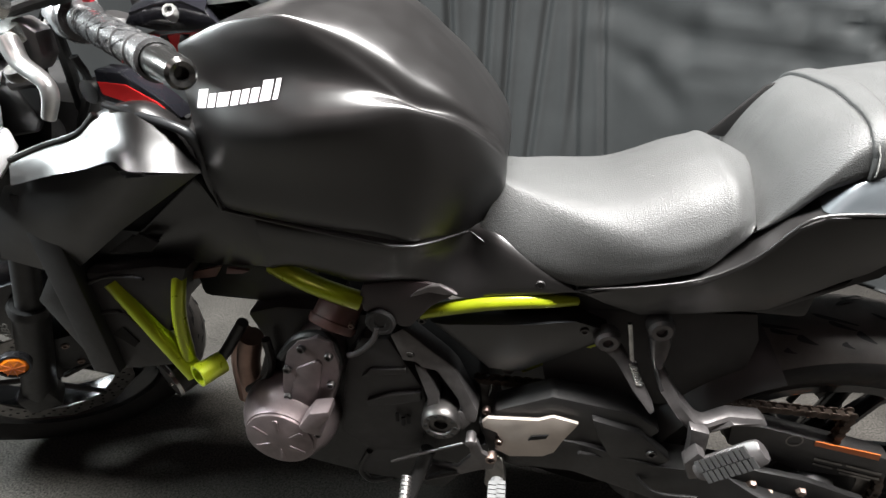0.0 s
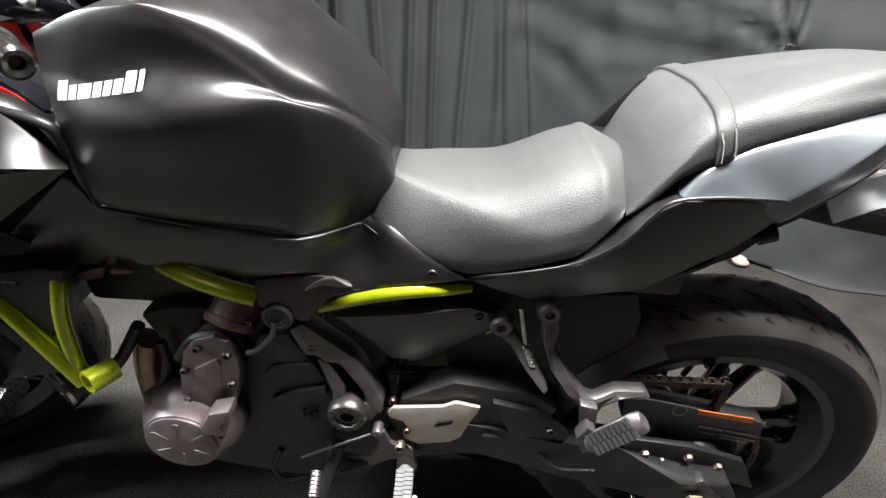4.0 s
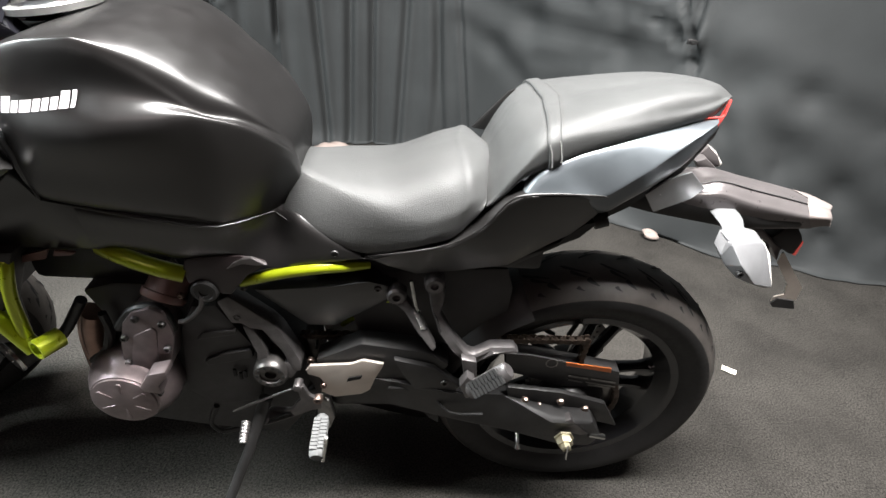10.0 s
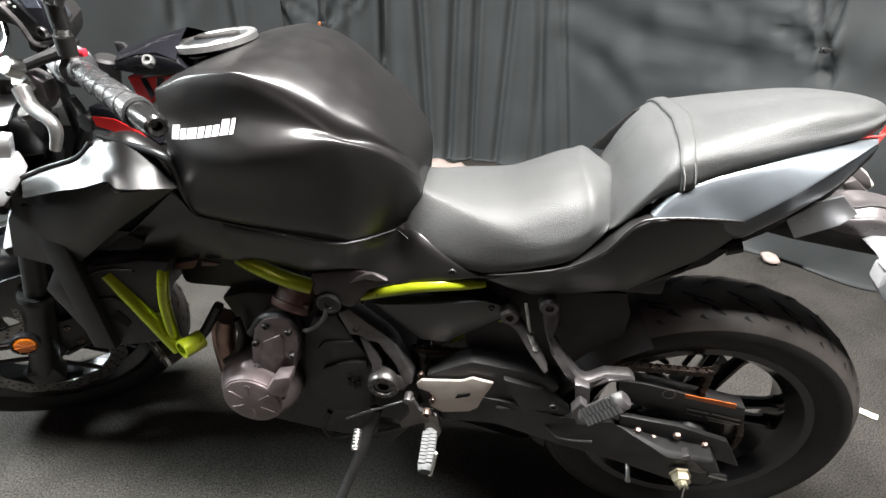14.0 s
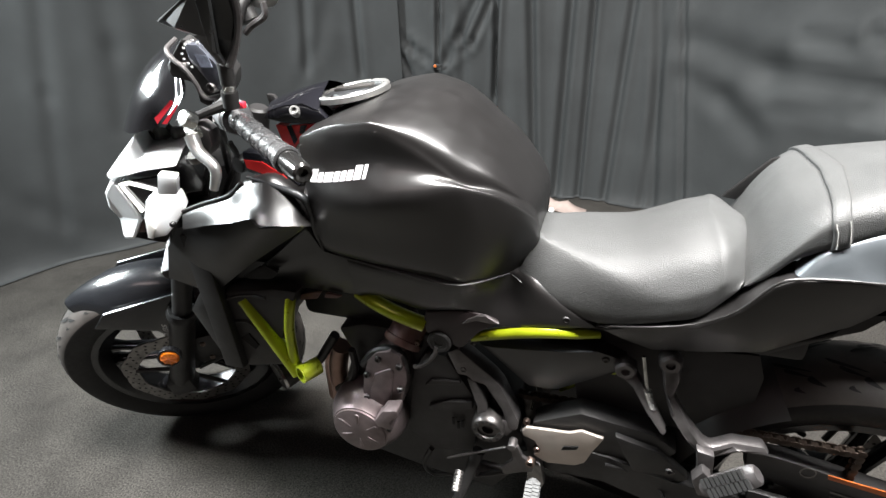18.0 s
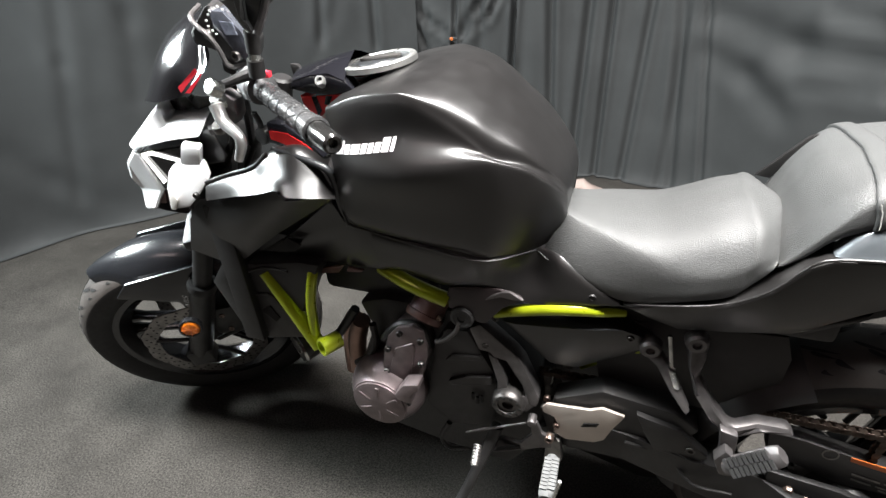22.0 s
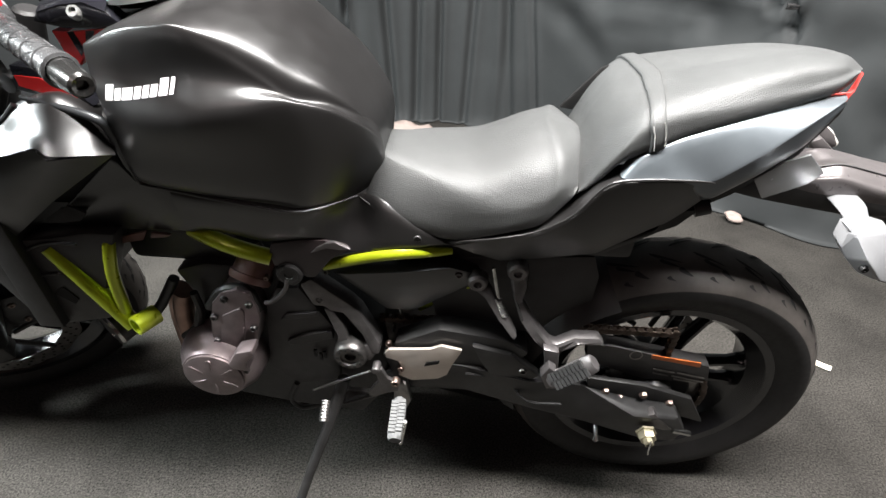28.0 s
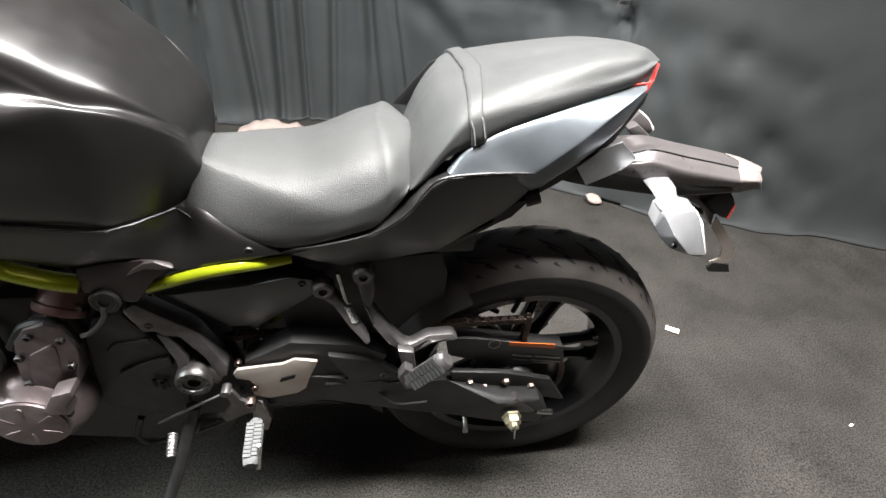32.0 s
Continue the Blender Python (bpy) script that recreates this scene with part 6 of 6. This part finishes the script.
tme = bpy.data.meshes.new_from_object(tob.evaluated_get(deps))
bpy.data.objects.remove(tob)
tob = new("abs_lettering", tme)
tob.parent = motorcycle
q0 = one([(-0.571, -0.102, 0.493)])
tob.matrix_local = Matrix.Translation(q0) @ pose(0, 0, 0, 0, -85, 0) @ pose(0, 0, 0, 90, 0, 0)
tagged(tob, "small grey letters ABS")
# triple clamps, stem
for h, wd in ((0.44, 0.03), (0.60, 0.026)):
    c = Vector((-0.012, 0, 0)) + AXIS * h
    steer(part("triple_clamp", box(c.x - 0.035, c.x + 0.06, -0.125, 0.125, c.z - wd / 2, c.z + wd / 2, 0.01), DARK, motorcycle, "black fork clamp"))
part("head_tube", tube([(-0.472, 0.024, 0.673), (-0.412, 0.028, 0.871)], 0.034, 18), DARK, motorcycle)

def turned(d):
    """A depth along the steered front end's own cross direction."""
    return Vector((-0.5 * d, 0.86 * d, 0))


# headlamp cowl, all back from the front tip
cowl = part("headlamp_cowl", plate([(-0.472, -0.094, 0.953), (-0.555, -0.108, 0.881), (-0.547, -0.112, 0.872), (-0.450, -0.119, 0.899), (-0.380, -0.115, 0.911), (-0.371, -0.102, 0.933), (-0.462, -0.096, 0.923)], turned(0.15), 0.008), COWL, motorcycle, "silver grey headlamp cowl", angle=15)
part("cowl_chin", plate([(-0.546, -0.112, 0.872), (-0.582, -0.105, 0.842), (-0.592, -0.102, 0.809), (-0.577, -0.101, 0.787), (-0.570, -0.113, 0.749), (-0.544, -0.113, 0.750), (-0.516, -0.104, 0.791), (-0.534, -0.113, 0.862)], turned(0.14), 0.006), COWL, cowl, "silver cheek below the lamp", angle=15)
part("headlamp_lens", plate([(-0.540, -0.106, 0.866), (-0.468, -0.107, 0.882), (-0.391, -0.108, 0.898), (-0.436, -0.104, 0.839), (-0.517, -0.100, 0.791)], turned(0.12), 0.004), SMOKE, cowl, "dark glossy headlamp lens", angle=15)
part("daylight_strip", plate([(-0.532, -0.110, 0.865), (-0.506, -0.110, 0.872), (-0.446, -0.109, 0.862), (-0.450, -0.109, 0.857), (-0.505, -0.110, 0.866), (-0.525, -0.109, 0.861), (-0.500, -0.106, 0.813), (-0.509, -0.105, 0.807)], turned(0.006), 0.001), STRIP, cowl, "lit white position lamp strip", smooth=False)
part("cowl_side", plate([(-0.384, -0.097, 0.931), (-0.374, -0.097, 0.933), (-0.355, -0.092, 0.872), (-0.366, -0.091, 0.857), (-0.435, -0.090, 0.842), (-0.438, -0.092, 0.865), (-0.404, -0.094, 0.898)], turned(0.10), 0.005), MATT, cowl, "satin black cowl side", angle=15)
part("cowl_lower", plate([(-0.582, -0.092, 0.741), (-0.541, -0.091, 0.736), (-0.490, -0.092, 0.737), (-0.487, -0.073, 0.758), (-0.502, -0.074, 0.769), (-0.571, -0.073, 0.761)], turned(0.12), 0.005), DARK, cowl)
# the indicator's amber glint, painted as a small brown plate
part("amber_glint", plate([(-0.541, -0.099, 0.781), (-0.520, -0.099, 0.786), (-0.530, -0.097, 0.759), (-0.554, -0.097, 0.756)], turned(0.02), 0.002), COLLAR, cowl, "dark amber patch in place of the indicator's glint")
for q in [(-0.509, -0.036, 0.918), (-0.475, -0.036, 0.920), (-0.444, -0.037, 0.938), (-0.485, -0.037, 0.936), (-0.518, -0.036, 0.929), (-0.466, -0.035, 0.909)]:
    part("wiring_plug", disc(q, 0.012, 0.04, (0.3, 0.9, -0.2)), STEELDARK, motorcycle)
part("bracket_plate", plate([(-0.529, -0.037, 0.933), (-0.494, -0.038, 0.943), (-0.481, -0.036, 0.920), (-0.508, -0.034, 0.897), (-0.535, -0.034, 0.903)], turned(0.05), 0.004), DARK, motorcycle)

# left front indicator
fi = part("front_indicator", plate([(-0.454, -0.135, 0.848), (-0.432, -0.132, 0.864), (-0.376, -0.132, 0.869), (-0.369, -0.135, 0.843), (-0.397, -0.143, 0.811), (-0.421, -0.146, 0.790), (-0.457, -0.145, 0.780), (-0.468, -0.138, 0.817)], turned(0.035), 0.007), COWL, motorcycle, "silver front indicator", angle=20)
part("stalk", plate([(-0.407, -0.133, 0.902), (-0.369, -0.132, 0.899), (-0.383, -0.130, 0.865), (-0.426, -0.130, 0.863)], turned(0.03), 0.005), COWL, fi)
part("lens", plate([(-0.457, -0.146, 0.819), (-0.444, -0.147, 0.824), (-0.438, -0.150, 0.803), (-0.450, -0.149, 0.782), (-0.463, -0.148, 0.782)], turned(0.03), 0.003), AMBER, fi, "clear pale lens")
part("body_bolt", hexbolt(one([(-0.397, -0.149, 0.817)]), 0.005), DARK, fi)

# wind screen and instruments
curve = [[(-0.580, -0.016, 0.925), (-0.548, -0.001, 0.994), (-0.514, 0.025, 1.045), (-0.466, 0.046, 1.080)], [(-0.510, -0.079, 0.955), (-0.476, -0.063, 1.016), (-0.456, -0.036, 1.056), (-0.421, -0.009, 1.088)], [(-0.456, -0.107, 0.962), (-0.431, -0.087, 1.017), (-0.412, -0.059, 1.058), (-0.393, -0.027, 1.090)],
         [(-0.407, -0.098, 0.972), (-0.395, -0.095, 1.016), (-0.386, -0.066, 1.055), (-0.376, -0.036, 1.085)], [(-0.370, -0.115, 0.982), (-0.364, -0.093, 1.013), (-0.366, -0.071, 1.049), (-0.363, -0.046, 1.079)], [(-0.343, -0.094, 1.020), (-0.341, -0.085, 1.035), (-0.350, -0.072, 1.054), (-0.351, -0.053, 1.075)], [(-0.393, -0.042, 0.999), (-0.379, -0.044, 1.020), (-0.384, -0.035, 1.040), (-0.371, -0.027, 1.068)]]
screen = part("wind_screen", loft([list(map(Vector, c)) for c in curve], 6, False), SMOKE, motorcycle, "curved smoked black fly screen", angle=80)
for q in ([(-0.390, -0.116, 0.993), (-0.357, -0.104, 1.020), (-0.354, -0.104, 1.015), (-0.384, -0.119, 0.985)], [(-0.376, -0.119, 0.985), (-0.350, -0.103, 1.013), (-0.347, -0.103, 1.011), (-0.367, -0.117, 0.985)]):
    part("red_graphic", plate(q, turned(0.002), 0), DARKRED, screen, "dark red stroke", smooth=False)
dash = part("instrument_panel", plate([(-0.363, -0.087, 1.067), (-0.316, -0.091, 1.108), (-0.309, -0.070, 1.099), (-0.291, -0.058, 1.070), (-0.278, -0.050, 1.036), (-0.288, -0.048, 1.007), (-0.311, -0.062, 1.005), (-0.331, -0.080, 1.041), (-0.362, -0.086, 1.049)], turned(0.14), 0.008), PLASTIC, motorcycle, "black instrument housing", angle=15)
part("dash_rim", tube([(-0.355, -0.060, 1.102), (-0.352, -0.087, 1.091), (-0.337, -0.094, 1.077), (-0.321, -0.098, 1.069), (-0.308, -0.096, 1.046), (-0.301, -0.092, 1.022), (-0.282, -0.074, 1.021)], 0.0038, 8, 4), ALUDARK, dash, "grey bright-edged rim")
part("display_glass", plate([(-0.312, -0.092, 1.100), (-0.289, -0.092, 1.099), (-0.265, -0.090, 1.071), (-0.258, -0.087, 1.042), (-0.271, -0.086, 1.027), (-0.290, -0.088, 1.045), (-0.313, -0.090, 1.077)], turned(0.10), 0.002), DISPLAY, dash, "dim liquid crystal display")
for q in [(-0.326, -0.094, 1.066), (-0.287, -0.092, 1.036)]:
    part("dash_bolt", hexbolt(q, 0.008), BOLT, dash)
for p in [(-0.312, -0.094, 1.095), (-0.307, -0.095, 1.100), (-0.298, -0.095, 1.104), (-0.291, -0.095, 1.106), (-0.318, -0.094, 1.087), (-0.318, -0.093, 1.079), (-0.313, -0.092, 1.073), (-0.308, -0.092, 1.068), (-0.284, -0.095, 1.102)]:
    part("dial_mark", box(p[0] - 0.0016, p[0] + 0.0016, p[1] - 0.002, p[1], p[2] - 0.0013, p[2] + 0.0013, 0), WHITE, dash, smooth=False)
part("display_segment", plate([(-0.298, -0.093, 1.086), (-0.275, -0.093, 1.084), (-0.272, -0.092, 1.067), (-0.293, -0.092, 1.067)], 0.001, 0), LCD, dash, "pale lit segment field", smooth=False)
part("dash_arm", plate([(-0.329, -0.074, 1.025), (-0.299, -0.072, 1.005), (-0.262, -0.073, 1.015), (-0.269, -0.072, 1.001), (-0.302, -0.072, 0.995), (-0.332, -0.073, 1.008)], turned(0.06), 0.004), DARK, dash)

# left mirror
mirror = part("rear_mirror", plate([(-0.252, -0.194, 1.144), (-0.182, -0.199, 1.177), (-0.158, -0.189, 1.193), (-0.148, -0.179, 1.196), (-0.146, -0.169, 1.176), (-0.152, -0.159, 1.143), (-0.164, -0.159, 1.114), (-0.181, -0.164, 1.084), (-0.200, -0.159, 1.082), (-0.205, -0.170, 1.102), (-0.208, -0.182, 1.123), (-0.223, -0.193, 1.135)], turned(0.045), 0.010), MIRRORSHELL, motorcycle, "black angular rear mirror", angle=18)
part("mirror_face", plate([(-0.168, -0.211, 1.169), (-0.149, -0.209, 1.175), (-0.152, -0.209, 1.162), (-0.177, -0.184, 1.104), (-0.176, -0.179, 1.090), (-0.184, -0.189, 1.107)], turned(0.02), 0.003), MIRRORSHELL, mirror, angle=18)
part("mirror_rim", tube([(-0.148, -0.179, 1.195), (-0.144, -0.171, 1.173), (-0.150, -0.164, 1.143), (-0.162, -0.164, 1.114), (-0.179, -0.167, 1.085)], 0.005, 8, 3), ALUDARK, mirror, "grey rim")
part("mirror_stem", tube([(-0.209, -0.139, 1.084), (-0.213, -0.137, 1.055)], 0.0105, 14), PLASTIC, mirror)
part("stem_collar", tube([(-0.213, -0.137, 1.055), (-0.216, -0.136, 1.045)], 0.009, 14), STEEL, mirror, "chrome collar")
part("stem_foot", tube([(-0.216, -0.136, 1.045), (-0.220, -0.134, 1.022)], 0.0115, 14), PLASTIC, mirror)

# handlebar, grips, switchgear, clutch lever
g0_, g1_ = one([(-0.249, -0.097, 0.993)]), one([(-0.069, -0.233, 0.985)])
gd = (g1_ - g0_).normalized()
ln = (g1_ - g0_).length
grip = part("left_grip", lathe([(0.0, 0.0), (0.024, 0.0), (0.025, 0.004), (0.023, 0.010), (0.0165, 0.013), (0.0158, ln * 0.5), (0.0156, ln * 0.9), (0.0185, ln * 0.905), (0.0185, ln * 0.95), (0.0155, ln * 0.955), (0.0155, ln * 0.96)], g0_, gd, 28), GRIP, motorcycle, "worn grey rubber hand grip")
for k in range(5):
    part("grip_ring", lathe([(0.0156, 0), (0.0169, 0.0008), (0.0169, 0.0024), (0.0156, 0.003)], g0_ + gd * ln * (0.2 + 0.15 * k), gd, 28), GRIP, grip)
sidev = gd.cross(Vector((-0.013, 0.001, 0.984))).normalized()
for k in range(4):
    for j in range(6):
        a = 2 * math.pi * j / 6 + 0.4 * k
        up_ = sidev.cross(gd)
        c = g0_ + gd * ln * (0.22 + 0.15 * k) + (sidev * math.cos(a) + up_ * math.sin(a)) * 0.0161
        part("grip_rib", tube([c, c + gd * ln * 0.11 + (sidev * math.cos(a + 0.7) - sidev * math.cos(a) + up_ * math.sin(a + 0.7) - up_ * math.sin(a)) * 0.0161], 0.0012, 5), GRIP, grip)
be = g0_ + gd * ln * 0.96
part("bar_end_weight", lathe([(0.0, 0.040), (0.0055, 0.040), (0.006, 0.047), (0.010, 0.049), (0.0128, 0.046), (0.0136, 0.036), (0.0150, 0.008), (0.0145, 0.0)], be, gd, 28), BARSTEEL, grip, "polished bar end")
sw = part("left_switchgear", lathe([(0.0, -0.052), (0.020, -0.052), (0.026, -0.046), (0.028, -0.03), (0.028, -0.012), (0.026, -0.004), (0.020, 0.0), (0, 0)], g0_, gd, 10), SILVERGLOSS, motorcycle, "grey switch housing", angle=40)
part("red_switch", box(*(sum(((v - 0.005, v + 0.005) for v in one([(-0.226, -0.104, 1.016)])), ())), 0.003), REDPLASTIC, sw, "small red switch")
bar = part("handlebar", tube([g0_ - gd * 0.04, g0_ - gd * 0.10, one([(-0.382, -0.009, 0.956)]), one([(-0.391, 0.066, 1.011)]), one([(-0.358, 0.115, 1.124)]), one([(-0.352, 0.155, 1.149)])], 0.011, 14, 4), DARK, motorcycle, "black handlebar")
cl = part("clutch_perch", plate([(-0.304, -0.147, 0.990), (-0.280, -0.148, 1.002), (-0.263, -0.146, 0.988), (-0.267, -0.144, 0.963), (-0.281, -0.143, 0.947), (-0.301, -0.144, 0.951), (-0.307, -0.145, 0.970)], 0.026, 0.006), ALUDARK, motorcycle, "cast clutch perch", angle=18)
part("perch_arm", tube([(-0.297, -0.148, 1.012), (-0.289, -0.148, 1.006), (-0.263, -0.133, 1.014), (-0.239, -0.114, 1.021)], [0.008, 0.006, 0.007, 0.009], 10, 3), DARK, cl)
part("perch_knuckle", lathe([(0, -0.003), (0.010, -0.002), (0.012, 0.002), (0.012, 0.014), (0, 0.014)], one([(-0.246, -0.201, 1.025)]), (0.2, 0.8, -0.5), 18), STEEL, cl, "bright cable adjuster")
part("clutch_lever", tube([(-0.287, -0.156, 0.983), (-0.275, -0.164, 0.962), (-0.248, -0.173, 0.948), (-0.243, -0.177, 0.933), (-0.252, -0.180, 0.911)], [0.011, 0.0095, 0.0085, 0.008, 0.0065], 12, 4), LEVER, motorcycle, "bare aluminium clutch lever")
part("perch_cap", lathe([(0, -0.004), (0.012, -0.003), (0.014, 0.002), (0.014, 0.012)], one([(-0.289, -0.147, 0.992)]), (0.1, 0.5, -0.85), 20), STEEL, cl)
part("adjuster_wheel", lathe([(0, 0), (0.014, 0), (0.016, 0.003), (0.016, 0.01), (0.0, 0.012)], one([(-0.291, -0.154, 0.956)]), (0.1, 0.4, -0.9), 16), STEELDARK, cl)
for a_, b_ in (([(-0.318, -0.098, 0.942), (-0.347, -0.084, 0.894), (-0.425, -0.037, 0.808)], 0.006), ([(-0.281, -0.102, 0.991), (-0.302, -0.078, 0.944), (-0.348, -0.032, 0.870)], 0.007), ([(-0.361, -0.106, 0.921), (-0.341, -0.096, 0.923), (-0.337, -0.075, 0.911)], 0.008), ([(-0.272, -0.099, 0.954), (-0.278, -0.086, 0.919), (-0.371, -0.029, 0.833), (-0.409, -0.024, 0.766)], 0.005), ([(-0.463, -0.028, 0.951), (-0.445, -0.026, 0.918), (-0.449, -0.021, 0.859), (-0.446, -0.016, 0.795)], 0.006)):
    part("control_cable", tube(a_, b_, 8, 5), DARK, motorcycle, "black control cable")
part("horn_button", disc(one([(-0.273, -0.095, 0.913)]), 0.014, 0.02, (0.2, 0.95, 0)), DARK, motorcycle)
part("fork_top", disc(one([(-0.300, -0.064, 0.896)]), 0.008, 0.02), STEEL, motorcycle)

# ignition key and lock ahead of the tank
part("ignition_lock", lathe([(0, 0.014), (0.014, 0.014), (0.018, 0.010), (0.019, -0.03), (0, -0.03)], one([(-0.282, 0.000, 0.969)]), (0.3, 0, 0.95), 24), DARK, motorcycle, "black ignition lock")
key = part("ignition_key", plate([(-0.253, -0.007, 1.006), (-0.240, -0.007, 1.005), (-0.225, -0.006, 0.989), (-0.241, -0.005, 0.976), (-0.252, -0.006, 0.987)], 0.008, 0.002), DARK, motorcycle, "folded black key in the lock")

# right-hand bar, seen past the mirror
part("right_grip", tube([one([(-0.362, 0.170, 1.149)]), one([(-0.352, 0.265, 1.189)])], 0.0172, 20), GRIP, motorcycle, "grey rubber right grip")
rs = part("right_switchgear", plate([(-0.381, 0.145, 1.138), (-0.364, 0.145, 1.162), (-0.340, 0.145, 1.163), (-0.318, 0.145, 1.136), (-0.335, 0.145, 1.117), (-0.366, 0.145, 1.125)], 0.05, 0.008), ALU, motorcycle, "grey right switch housing")
part("switch_button", plate([(-0.367, 0.143, 1.156), (-0.356, 0.143, 1.162), (-0.340, 0.143, 1.151), (-0.344, 0.143, 1.146)], 0.01, 0.002), COLLAR, rs)
part("brake_lever", tube([(-0.377, 0.155, 1.159), (-0.356, 0.155, 1.180), (-0.357, 0.155, 1.197), (-0.335, 0.155, 1.214)], 0.007, 10, 4), LEVER, motorcycle, "bare aluminium brake lever")
part("brake_clamp", tube([(-0.370, 0.135, 1.131), (-0.356, 0.135, 1.100)], 0.018, 14), DARK, rs)
part("switch_cable", tube([(-0.307, 0.115, 1.133), (-0.310, 0.115, 1.111), (-0.341, 0.115, 1.095), (-0.359, 0.115, 1.082)], 0.006, 8, 4), ALUDARK, rs)


# ---- small things on the floor ----
def scrap(name, place, size, turn, label, mat=PAPER):
    rows = []
    for j in range(4):
        rows.append([Vector(((i / 4 - 0.5) * size[0], (j / 3 - 0.5) * size[1], 0.003 + 0.002 * noise.noise((i * 0.9, j * 0.9, turn)) + 0.002 * (i == 4))) for i in range(5)])
    low = [[p - Vector((0, 0, 0.0012)) for p in r] for r in rows]
    bm = merge(skin(rows), skin(low))
    ob = part(name, bm, mat)
    ob.matrix_world = pose(*place, 0, 0, turn)
    return tagged(ob, label, "scrap")


scrap("paper_scrap", (1.40, 0.33, 0.002), (0.042, 0.022), -35, "small cream paper scrap lying on the dark carpet")
scrap("lint", (1.72, -0.06, 0.002), (0.012, 0.006), 20, "tiny pale lint on the dark carpet")

# a crumpled white bag corner under the cloth
bm = bmesh.new()
bmesh.ops.create_icosphere(bm, subdivisions=3, radius=0.030)
for v in bm.verts:
    v.co *= 0.8 + 0.5 * noise.noise(v.co * 28)
    v.co.z = max(-0.028, v.co.z * 0.8) + 0.028
    v.co.x *= 1.5
bag = part("plastic_bag", bm, LINING, None, smooth=False)
bag.matrix_world = pose(1.43, 1.13, 0.0, 0, 0, -30)
tagged(bag, "crumpled pale plastic bag corner at the cloth's foot", "bag")
